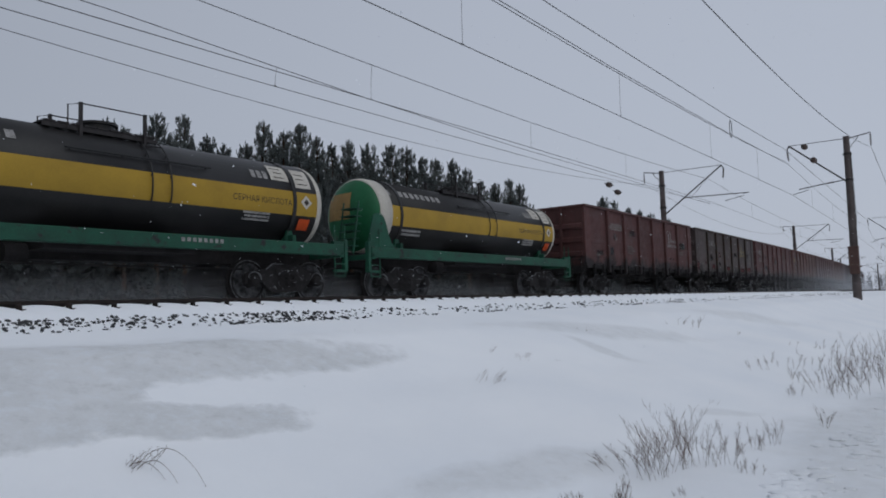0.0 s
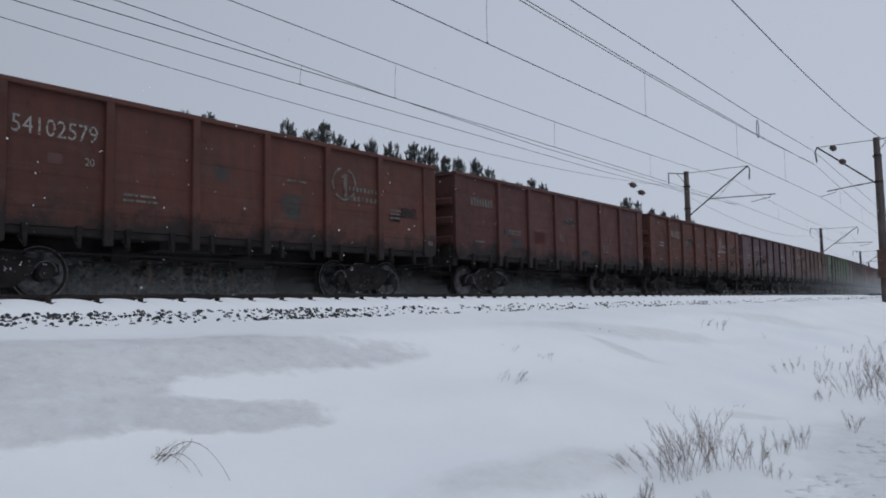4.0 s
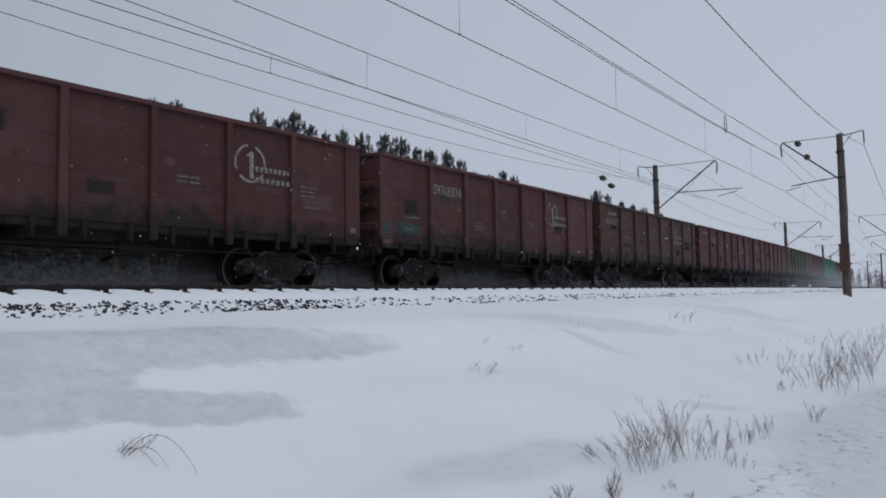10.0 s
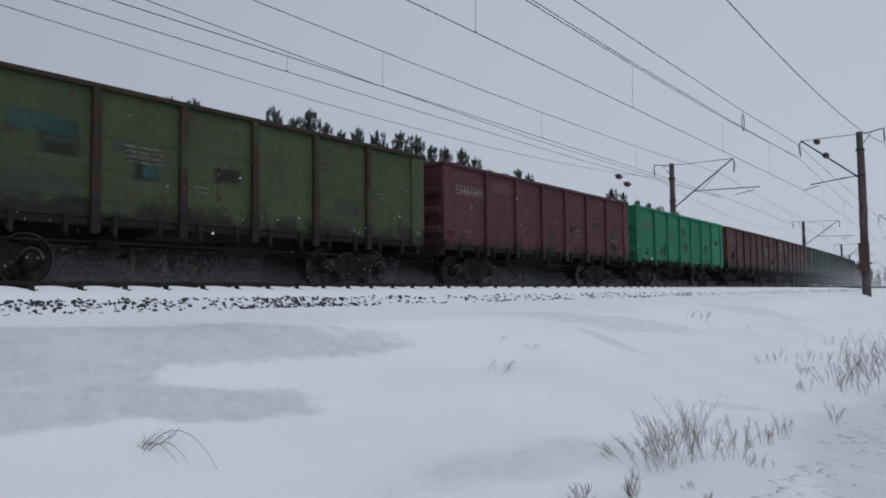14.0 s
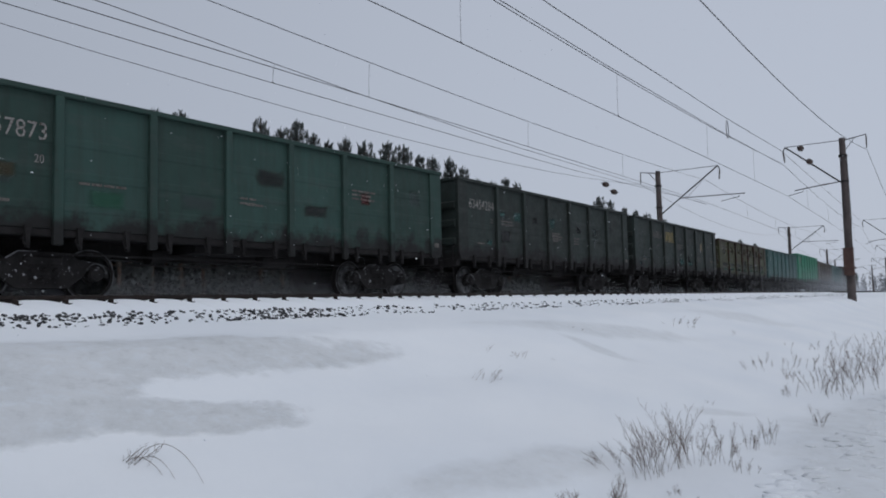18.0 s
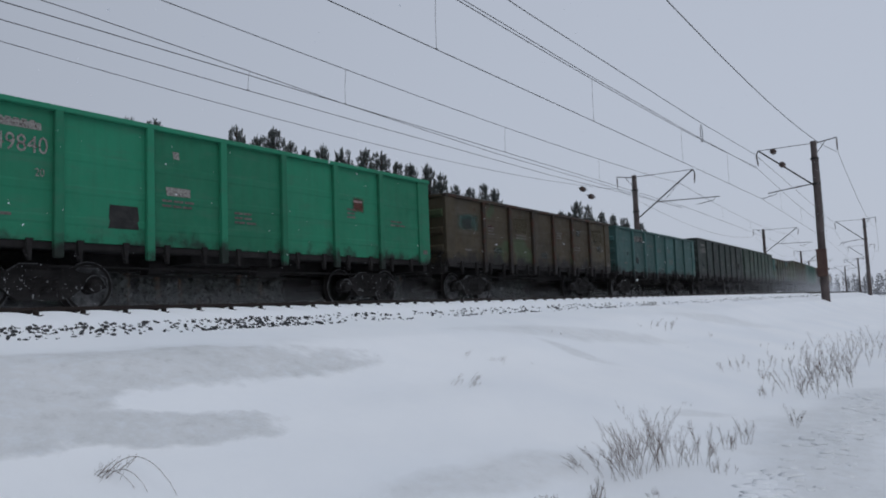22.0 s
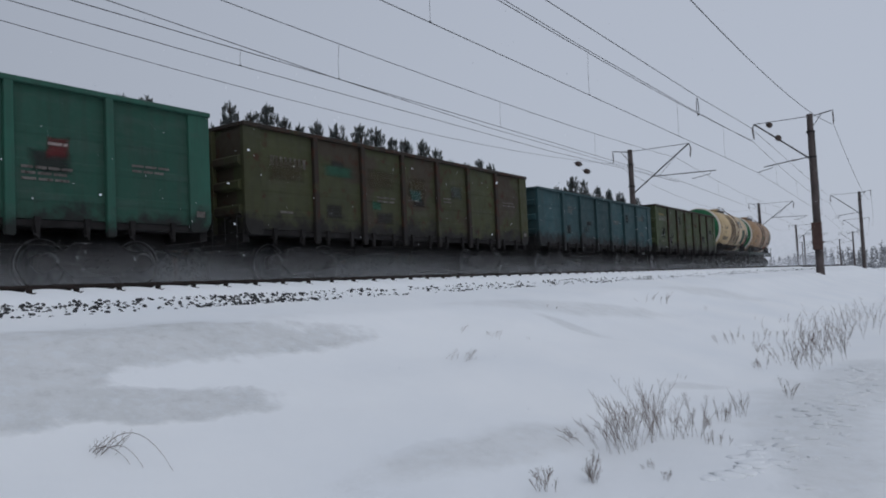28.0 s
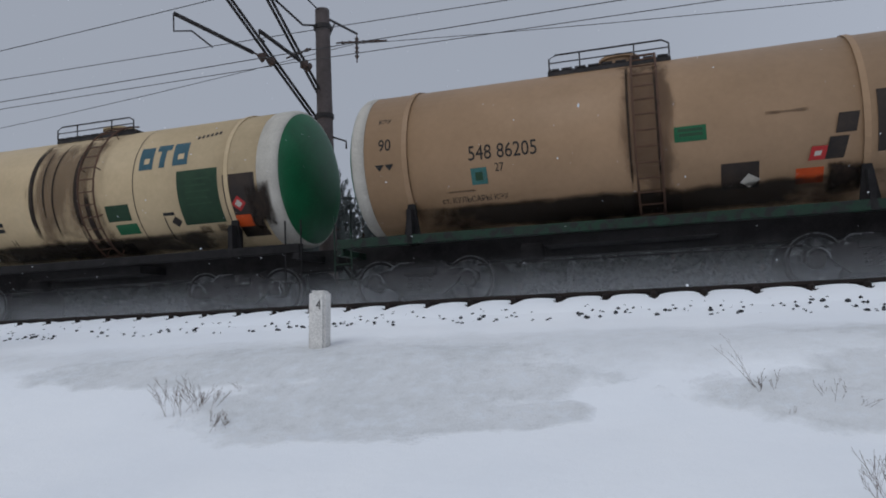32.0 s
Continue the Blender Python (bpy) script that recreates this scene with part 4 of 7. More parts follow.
        for i in (3, 7, 11, 15):
            y, z = path[i]
            for dx in (0.0, 0.42):
                tube(lad, [(ladder_x + dx, y, z), (ladder_x + dx, y * 0.9, TZ + (z - TZ) * 0.9)], 0.015, 5)
        part("ladder", lad, TBLACK if small else LADDER, w, "steel ladder curved along the tank")
    for xe, sg in ((0.36, -1), (11.66, 1)):
        add_coupler(w, xe + (0.08 if sg < 0 else -0.08), sg)
        st = bmesh.new()
        for z in (0.5, 0.8):
            tube(st, [(xe - sg * 0.1, -1.34, z), (xe - sg * 0.45, -1.34, z)], 0.016, 6)
        for dx in (0.1, 0.45):
            tube(st, [(xe - sg * dx, -1.34, 0.48), (xe - sg * dx, -1.34, 1.75)], 0.016, 6)
        part("step", st, frame_mat, w)
    part("drain_valve", lathe(bmesh.new(), [(0.78, 0.09), (1.0, 0.13), (1.25, 0.2)], "z", 14, (6.0, 0.0, 0.0)), GRIME, w)
    bm = bmesh.new()
    tube(bm, [(3.2, -0.9, 0.66), (8.8, -0.9, 0.64)], 0.02, 6)
    part("brake_rod", bm, GRIME, w)
    part("brake_cylinder", lathe(bmesh.new(), [(4.0, 0.05), (4.02, 0.18), (4.4, 0.18), (4.45, 0.06)], "x", 16, (0, -0.6, 0.85)), GRIME, w)
    for bx in (2.11, 9.91):
        add_bogie(w, bx, GRIME)
    return w


def plate(w, name, x0, x1, a0, a1, material, label="", slant=0.0, lift=0.005):
    part(name, wrap(bmesh.new(), x0, x1, a0, a1, lift, 2, 6, slant=slant), material, w, label)


# two black acid tanks at the front, of a smaller bore
TZ, TR = 2.27, 1.05
for back in (-12.45, -24.47):
    w = tank_wagon("acid_tank_wagon", TBLACK, TWHITE, TGREEN, FGREEN, False, ladder_x=6.55, straps=(2.1, 10.22))
    tagged(w, "black tank wagon with a yellow stripe and green underframe", "tank wagon", "acid tank wagons of the train")
    part("stripe", wrap(bmesh.new(), 1.40, 10.93, -18, 13, 0.005, 6, 12), TYELLOW, w, "faded yellow stripe")
    plate(w, "sign", 9.60, 10.13, 26, 54, TWHITE, "white rectangular sign", 0.06)
    plate(w, "sign", 10.30, 10.78, 19, 52, TWHITE, "white rectangular sign", 0.06)
    for k in range(3):
        plate(w, "label_print", 9.70 + 0.05 * (k % 2), 10.02, 30 + k * 8, 31.6 + k * 8, SOOT, "black print", 0.02, 0.008)
        plate(w, "label_print", 10.38, 10.68 - 0.06 * (k % 2), 24 + k * 8, 25.6 + k * 8, SOOT, "black print", 0.02, 0.008)
    plate(w, "hazard_plate", 10.40, 10.74, -38, -22, ORANGE, "orange hazard plate", 0, 0.012)
    for w0, m, lf in ((0.17, TWHITE, 0.010), (0.08, SOOT, 0.013)):
        bm = bmesh.new()
        r = TR + lf
        bm.faces.new([bm.verts.new((10.58 + u, -r * math.cos(radians(q)), TZ + r * math.sin(radians(q)))) for u, q in ((-w0, 0), (0, -w0 * 55), (w0, 0), (0, w0 * 55))])
        part("hazard_diamond", bm, m, w, "white hazard diamond")
    for k in range(3):
        plate(w, "logo_shape", 9.06 + k * 0.17, 9.18 + k * 0.17, 26, 38, TGREY, "grey block logo shape")
    tank_text(w, "СЕРНАЯ КИСЛОТА", 9.30, -3, 0.19, SOOT, 0.008, 0.95)
    tank_bars(w, 9.15, -21, 0.75, 0.05, 3, TGREY)
    for k in range(8):
        plate(w, "number_bar", 2.2 + k * 0.25, 2.36 + k * 0.25, 30, 41, TGREY, "white number mark")
    tank_bars(w, 2.6, -26, 0.9, 0.07, 2, TGREY)
    part("emblem", wrap(bmesh.new(), 1.55, 1.80, 30, 41, 0.006, 2, 4), TGREY, w)
    bm = bmesh.new()
    grid = [[bm.verts.new((1.40 - 0.44 * math.sqrt(max(0.0, 1 - (y * y + z * z) / TR ** 2)) - 0.012, y, TZ + z)) for y in (-0.15, 0.03, 0.22, 0.41, 0.60, 0.78)] for z in (-0.12, 0.08, 0.26, 0.44, 0.62)]
    for p, q in zip(grid, grid[1:]):
        for k in range(5):
            bm.faces.new((p[k], p[k + 1], q[k + 1], q[k]))
    part("end_plate", bm, BUFF, w, "buff notice painted on the green end")
    for xe, sg in ((0.42, 1), (11.60, -1)):
        fr = bmesh.new()
        box(fr, xe - 0.05, xe + 0.05, -1.36, -1.22, 0.62, 1.40, 0.01)
        box(fr, min(xe, xe + sg * 0.42), max(xe, xe + sg * 0.42), -1.34, -1.24, 1.28, 1.36)
        box(fr, min(xe, xe + sg * 0.34), max(xe, xe + sg * 0.34), -1.36, -1.22, 0.60, 0.66)
        part("end_frame", fr, FGREEN, w, "green steel end frame with step")
    for k in range(8):
        part("number_bar", box(bmesh.new(), 7.0 + k * 0.13, 7.08 + k * 0.13, -1.366, -1.362, 1.14, 1.22), TGREY, w)
    shelf = bmesh.new()
    yz = (-(TR + 0.06) * math.cos(radians(27)), TZ + (TR + 0.06) * math.sin(radians(27)))
    tube(shelf, [(4.9, *yz), (7.95, *yz)], 0.022, 6)
    for x in (5.0, 6.0, 7.0, 7.85):
        tube(shelf, [(x, *yz), (x, yz[0] * 0.93, TZ + (yz[1] - TZ) * 0.93)], 0.014, 5)
    part("handrail", shelf, TBLACK, w, "black handrail along the shoulder of the tank")
    # open stair frame and ladder at the end
    st = bmesh.new()
    for k in range(6):
        box(st, 0.14 + k * 0.035, 0.44 + k * 0.035, -0.95, -0.45, 1.3 + k * 0.2, 1.33 + k * 0.2)
    for y in (-0.97, -0.43):
        tube(st, [(0.20, y, 1.1), (0.45, y, 2.5)], 0.025, 6)
    part("end_stair", st, FGREEN, w, "green steel steps")
    pl = bmesh.new()
    prism(pl, [(0.40, 1.28), (1.52, 1.28), (1.36, 1.40), (1.25, 1.60), (1.18, 1.84), (1.10, 2.04), (1.00, 2.15), (0.88, 2.19), (0.74, 2.17), (0.64, 2.10)], -1.30, -1.26)
    part("end_support", pl, FGREEN, w, "green end support plate")
    for y in (-0.62, 0.62):
        fr = bmesh.new()
        for px in (5.36, 6.66):
            box(fr, px - 0.03, px + 0.03, y - 0.03, y + 0.03, TZ + TR - 0.25, TZ + TR + 0.43)
        tube(fr, [(5.12, y, TZ + TR - 0.1), (5.12, y, TZ + TR + 0.34), (5.36, y, TZ + TR + 0.41), (6.66, y, TZ + TR + 0.41)], 0.014, 6)
        part("guard_frame", fr, METAL, w, "black steel guard frame")
    WAGONS.append((w, back))

# two cream oil tanks at the rear
TZ, TR = 2.84, 1.495
REAR = 13.92 * 36 - 0.58 + 0.45
a = tank_wagon("oil_tank_wagon", BEIGE, TWHITE, TGREEN, GRIME, ladder_x=6.32, straps=(1.95, 9.95))
tagged(a, "cream tank wagon with green domed ends and brown oil spills", "tank wagon", "oil tank wagons of the train")
part("oil_spill", wrap(bmesh.new(), 4.55, 6.95, -72, 86, 0.006, 6, 24), SPILL, a, "broad brown oil spill")
for x, wd, y0, y1, sl in ((4.76, 0.14, -50, 84, 0.06), (5.20, 0.05, -30, 58, -0.06), (5.40, 0.05, -64, 74, 0.10), (6.02, 0.16, -70, 60, 0.05), (6.30, 0.16, -72, 0, 0.04)):
    part("oil_streak", wrap(bmesh.new(), x, x + wd, y0, y1, 0.010, 2, 20, slant=sl), DRIP, a, "dark oil streak")
part("seam", wrap(bmesh.new(), 7.63, 7.65, -60, 80, 0.006, 1, 20), SOOT, a, "weld seam")
for xa, xb, za, zb in ((7.78, 8.13, 9.5, 30.5), (8.63, 9.00, 10.5, 31.5)):
    plate(a, "logo_shape", xa, xb, za, zb, BLUEP, "blue-green logo shape", -0.03)
    plate(a, "logo_shape", xa + 0.12, xb - 0.10, za + 5, za + 10, BEIGE, "cream gap in the logo", 0, 0.009)
plate(a, "logo_shape", 8.18, 8.54, 25.5, 31.5, BLUEP, "blue-green logo shape")
plate(a, "logo_shape", 8.29, 8.43, 10, 25.5, BLUEP, "blue-green logo shape")
for k in range(6):
    plate(a, "writing_bar", 9.10 + k * 0.10, 9.16 + k * 0.10, 34 + k * 0.6, 37.5 + k * 0.6, SOOT)
plate(a, "painted_panel", 8.75, 9.74, -40, 5, DGREEN, "dark green painted panel")
for k in range(5):
    plate(a, "writing_bar", 8.95, 9.55 - 0.1 * (k % 2), -3 - k * 5.0, -1.8 - k * 5.0, FADED, "", 0, 0.008)
plate(a, "painted_panel", 6.84, 7.46, -31, -17, DGREEN, "dark green painted panel")
plate(a, "painted_panel", 6.98, 7.54, -44, -34, TGREEN, "green painted panel")
plate(a, "painted_panel", 6.60, 7.14, -66, -54, SOOT, "black painted panel")
plate(a, "placard_panel", 9.86, 10.60, -58, -2, SOOT, "black placard panel")
plate(a, "hazard_plate", 9.98, 10.36, -46, -35, ORANGE, "orange hazard plate", 0, 0.012)
for w0, m, lf in ((0.17, REDP, 0.012), (0.09, TWHITE, 0.015)):
    bm = bmesh.new()
    r = TR + lf
    bm.faces.new([bm.verts.new((10.16 + u, -r * math.cos(radians(-25.5 + q)), TZ + r * math.sin(radians(-25.5 + q)))) for u, q in ((-w0, 0), (0, -w0 * 38), (w0, 0), (0, w0 * 38))])
    part("hazard_diamond", bm, m, a, "red hazard diamond with white centre")
bm = bmesh.new()
r = TR + 0.008
bm.faces.new([bm.verts.new((8.56 + u, -r * math.cos(radians(-36 + q)), TZ + r * math.sin(radians(-36 + q)))) for u, q in ((-0.13, 0), (0, -5), (0.13, 0), (0, 5))])
part("painted_mark", bm, SOOT, a, "black diamond mark")
tank_bars(a, 8.42, -30, 0.28, 0.07, 1, BLACK)
part("paint_scrape", wrap(bmesh.new(), 8.28, 8.31, -54, -31, 0.006, 1, 6), SOOT, a)
part("paint_wear", wrap(bmesh.new(), 10.3, 10.95, -58, -8, 0.014, 3, 12), DRIP, a, "worn sooty area beside the placard")
for x0, x1, m in ((9.0, 9.35, SPILL), (9.45, 9.7, SPILL)):
    plate(a, "rust_patch", x0, x1, -50, -41, m, "brown patch")
part("belly_soot", wrap(bmesh.new(), 0.95, 11.0, -104, -44, 0.009, 12, 8), BELLY, a, "ragged darker band along the tank belly")
tank_text(a, "50170687", 3.05, 3, 0.36, BLACK)
tank_bars(a, 2.9, -14, 0.22, 0.16, 1, BLACK)
tank_bars(a, 3.1, -26, 1.6, 0.09, 2, BLACK)
tank_bars(a, 1.62, 0, 0.25, 0.14, 1, BLACK)
tank_bars(a, 1.6, -18, 0.25, 0.18, 1, SPILL)
tank_text(a, "Н", 4.0, -44, 0.26, BLACK)
WAGONS.append((a, REAR + 0.05))
b = tank_wagon("oil_tank_wagon", TAN, TWHITE, TGREEN, OFRAME, ladder_x=6.24, straps=(2.02, 9.80))
tagged(b, "tan tank wagon with green domed ends and rusty ladder", "tank wagon", "oil tank wagons of the train")
tank_text(b, "КЭХ", 1.60, 26, 0.16, BLACK)
tank_text(b, "90", 1.62, 6, 0.33, BLACK)
for dx in (-0.1, 0.1):
    bm = bmesh.new()
    r = TR + 0.006
    vs = [bm.verts.new((1.60 + dx + u, -r * math.cos(radians(q)), TZ + r * math.sin(radians(q)))) for u, q in ((-0.09, -8.0), (0.09, -8.0), (0.0, -12.5))]
    bm.faces.new(vs)
    part("triangle_mark", bm, BLACK, b)
tank_text(b, "548 86205", 3.90, -7, 0.38, BLACK)
tank_text(b, "27", 3.82, -18, 0.22, BLACK)
plate(b, "painted_mark", 3.28, 3.58, -29, -17, TEALB, "teal painted square")
plate(b, "painted_mark", 3.36, 3.50, -26, -20, FADED, "", 0, 0.008)
tank_bars(b, 3.03, -34, 0.70, 0.05, 1, SPILL)
tank_text(b, "ст. КУЛЬСАРЫ КЭХ", 3.28, -40, 0.17, BLACK)
plate(b, "painted_panel", 6.88, 7.40, -14, -4, TGREEN, "green painted label")
tank_bars(b, 7.14, -7.5, 0.40, 0.05, 2, FADED)
plate(b, "placard_panel", 7.60, 8.20, -51, -31, SOOT, "black placard")
bm = bmesh.new()
r = TR + 0.010
bm.faces.new([bm.verts.new((8.05 + u, -r * math.cos(radians(-45 + q)), TZ + r * math.sin(radians(-45 + q)))) for u, q in ((-0.15, -0.5), (0.0, -5), (0.17, 1), (-0.02, 6))])
part("placard_label", bm, TWHITE, b, "white torn label")
plate(b, "hazard_plate", 8.76, 9.18, -51, -39, ORANGE, "orange hazard plate", 0.0)
plate(b, "hazard_diamond", 8.94, 9.18, -34, -25, REDP, "red hazard sign", 0.05, 0.014)
plate(b, "hazard_label", 9.02, 9.12, -31, -28, TWHITE, "white label", 0.02, 0.017)
plate(b, "placard_panel", 9.18, 9.46, -34, -20, SOOT, "torn black placard", 0.08, 0.009)
plate(b, "placard_panel", 9.34, 9.64, -18, -6, SOOT, "torn black placard", 0.06, 0.009)
part("paint_wear", wrap(bmesh.new(), 8.2, 9.05, -3, 0, 0.006, 2, 3), SPILL, b)
part("paint_wear", wrap(bmesh.new(), 9.2, 9.9, -62, -36, 0.008, 3, 6), DRIP, b, "sooty stain")
plate(b, "placard_panel", 9.95, 10.6, -32, 6, SOOT, "dark placard panel")
part("oil_spill", wrap(bmesh.new(), 5.95, 6.95, -72, 84, 0.006, 6, 24), SPILL, b, "brown rusty stain around the ladder")
for x, wd in ((6.12, 0.05), (6.60, 0.05)):
    part("oil_streak", wrap(bmesh.new(), x, x + wd, -64, 82, 0.010, 2, 20), DRIP, b, "brown rusty streak")
part("belly_soot", wrap(bmesh.new(), 0.95, 11.0, -104, -42, 0.009, 12, 8), BELLY, b, "ragged darker band along the tank belly")
WAGONS.append((b, REAR + 11.87))


# ---- painted marks on the gondolas ----
MARK = surface("wagon_white_mark", (0.31, 0.30, 0.285), (0.18, 0.17, 0.165), 9.0, 0.8, spots=(0.06, 0.045, 0.04), spot_at=0.535)
MARKF = surface("wagon_faint_mark", (0.16, 0.15, 0.14), (0.07, 0.06, 0.055), 5.0, 0.8, spots=(0.04, 0.03, 0.028), spot_at=0.56)
MARKY = surface("wagon_yellow_mark", (0.26, 0.21, 0.09), (0.15, 0.12, 0.055), 8.0, 0.8, spots=(0.05, 0.04, 0.03), spot_at=0.55)
DARKP = stain("wagon_dark_patch", (0.022, 0.022, 0.023), (0.035, 0.033, 0.032), 0.70)
FADEP = stain("wagon_faded_patch", (0.075, 0.09, 0.09), (0.05, 0.065, 0.07), 0.50)
TEALP = stain("wagon_teal_patch", (0.045, 0.115, 0.108), (0.035, 0.085, 0.08), 0.60)
REDM = stain("wagon_red_mark", (0.14, 0.022, 0.026), (0.10, 0.02, 0.022), 0.70)
OLIVEP = stain("wagon_olive_patch", (0.066, 0.056, 0.032), (0.052, 0.044, 0.027), 0.65, 0.9, 0.8)
RIB_Z = [LOW, 1.42, 1.46, 1.56, 1.60, 1.98, 2.02, 2.12, 2.16, 2.56, 2.60, 2.70, 2.74, 3.42]
RIB_O = [0, 0, 0.010, 0.010, 0, 0, 0.010, 0.010, 0, 0, 0.010, 0.010, 0, 0]


def flank(z, lift=0.005):
    return -(HALF + float(np.interp(z, RIB_Z, RIB_O)) + lift)


def side_text(g, text, x, z, size, material=None, squeeze=0.85):
    vs, fs = lettering(text, size)
    mesh_part("lettering", [(x + v.x * squeeze, -(HALF + 0.017), z + v.y) for v in vs], fs, material or MARK, g)


def side_sheet(g, name, x0, x1, z0, z1, material, lift=0.006, ragged=0.0, label=""):
    """A painted area that follows the pressed ribs."""
    zs = sorted({z0, z1, *[z for z in RIB_Z if z0 < z < z1]})
    bm = bmesh.new()
    cols = [[bm.verts.new((x + (random.uniform(-ragged, ragged) if ragged else 0), flank(z, lift), z)) for z in zs] for x in (x0, x1)]
    for i in range(len(zs) - 1):
        bm.faces.new((cols[0][i], cols[1][i], cols[1][i + 1], cols[0][i + 1]))
    part(name, bm, material, g, label)


def ring_logo(g, x, z, r, material):
    """A broken ring with an upright bar and two lines of writing as bars."""
    for a0, a1 in ((100, 205), (225, 330), (-10, 70)):
        bm = bmesh.new()
        n = 12
        rows = []
        for i in range(n + 1):
            a = radians(a0 + (a1 - a0) * i / n)
            rows.append([bm.verts.new((x + q * math.cos(a), -(HALF + 0.017), z + q * math.sin(a))) for q in (r * 0.86, r)])
        for p, q in zip(rows, rows[1:]):
            bm.faces.new((p[0], p[1], q[1], q[0]))
        part("logo_arc", bm, material, g)
    bm = bmesh.new()
    y = -(HALF + 0.017)
    vs = [bm.verts.new((x + u, y, z + v)) for u, v in ((-0.02, -r * 0.75), (0.09, -r * 0.75), (0.09, r * 0.62), (0.0, r * 0.62), (-0.12, r * 0.35), (-0.02, r * 0.35))]
    bm.faces.new(vs)
    part("logo_bar", bm, material, g)
    for k, (w, dz) in enumerate(((1.02, -0.22), (1.16, -0.80))):
        n = 8
        bm = bmesh.new()
        for i in range(n):
            u0 = x + 0.14 + i * w / n
            vs = [bm.verts.new((u, y, v)) for u, v in ((u0, z + r * dz - 0.055), (u0 + w / n * 0.62, z + r * dz - 0.055), (u0 + w / n * 0.62, z + r * dz + 0.055), (u0, z + r * dz + 0.055))]
            bm.faces.new(vs)
        tagged(part("logo_word", bm, material, g), kind="stuff")


def small_marks(g, seed, n, taken):
    """Stencilled lines too small to read, as bars."""
    rnd = random.Random(seed)
    bays = [END_POST, *POSTS, L_BODY - END_POST]
    free = [k for k in range(7) if k not in taken]
    for i in range(n):
        k = rnd.choice(free)
        xa = bays[k] + 0.2 + rnd.random() * 0.4
        w = 0.35 + rnd.random() * 0.6
        z = 1.75 + rnd.random() * 0.9
        for q in range(rnd.choice((1, 2, 2, 3))):
            ww = min(w * (1 - 0.25 * rnd.random()), bays[k + 1] - 0.12 - xa)
            bm = bmesh.new()
            c = max(2, int(ww / 0.22))
            y = -(HALF + 0.017)
            for j in range(c):
                u = xa + j * ww / c
                vs = [bm.verts.new((a_, y, b_)) for a_, b_ in ((u, z - q * 0.10), (u + ww / c * 0.86, z - q * 0.10), (u + ww / c * 0.86, z - q * 0.10 + 0.045), (u, z - q * 0.10 + 0.045))]
                bm.faces.new(vs)
            tagged(part("writing_bar", bm, MARKF, g), kind="stuff")
    for i in range(5 if seed not in (124, 125, 127) else 0):
        k = rnd.randrange(7)
        xa, z = bays[k] + 0.25 + rnd.random() * 0.5, 1.3 + rnd.random() * 1.2
        side_sheet(g, "paint_patch", xa, xa + 0.4 + rnd.random() * 0.5, z, z + 0.25 + rnd.random() * 0.3, rnd.choice((DARKP, DARKP, FADEP)), 0.004 + i * 0.0005, 0.05)


PRIMER = stain("wagon_primer_patch", (0.105, 0.028, 0.027), (0.08, 0.024, 0.024), 0.8, 3.0, 0.6)
PINK = stain("wagon_pale_patch", (0.15, 0.085, 0.085), (0.115, 0.07, 0.07), 0.7, 4.0, 0.5)
SLATE = stain("wagon_slate_patch", (0.028, 0.030, 0.032), (0.04, 0.04, 0.042), 0.85, 5.0, 0.35)
CREAM = stain("wagon_cream_patch", (0.30, 0.25, 0.18), (0.22, 0.18, 0.13), 0.75, 6.0, 0.5)
SEA = stain("wagon_sea_green_patch", (0.030, 0.10, 0.065), (0.026, 0.078, 0.052), 0.75, 3.0, 0.7)
# number, the bay it is written in
NUMBERS = {0: ("54868088", 1), 1: ("52353026", 1), 2: ("56286784", 0), 3: ("54102579", 1), 5: ("58660853", 1), 6: ("60110640", 1), 7: ("60472941", 0), 8: ("55739098", 0), 9: ("52222072", 0), 10: ("58471384", 1), 11: ("59768374", 1), 12: ("54160577", 0),
           13: ("52312873", 1), 14: ("52207479", 0), 15: ("54522691", 0), 16: ("55464440", 0), 19: ("56000235", 0), 20: ("52857873", 0), 21: ("63454284", 0), 22: ("58658352", 1), 23: ("56151657", 0), 25: ("63749840", 0), 27: ("56006174", 1), 28: ("61185880", 0),
           29: ("59112250", 1), 32: ("56462809", 0), 35: ("54994785", 0)}
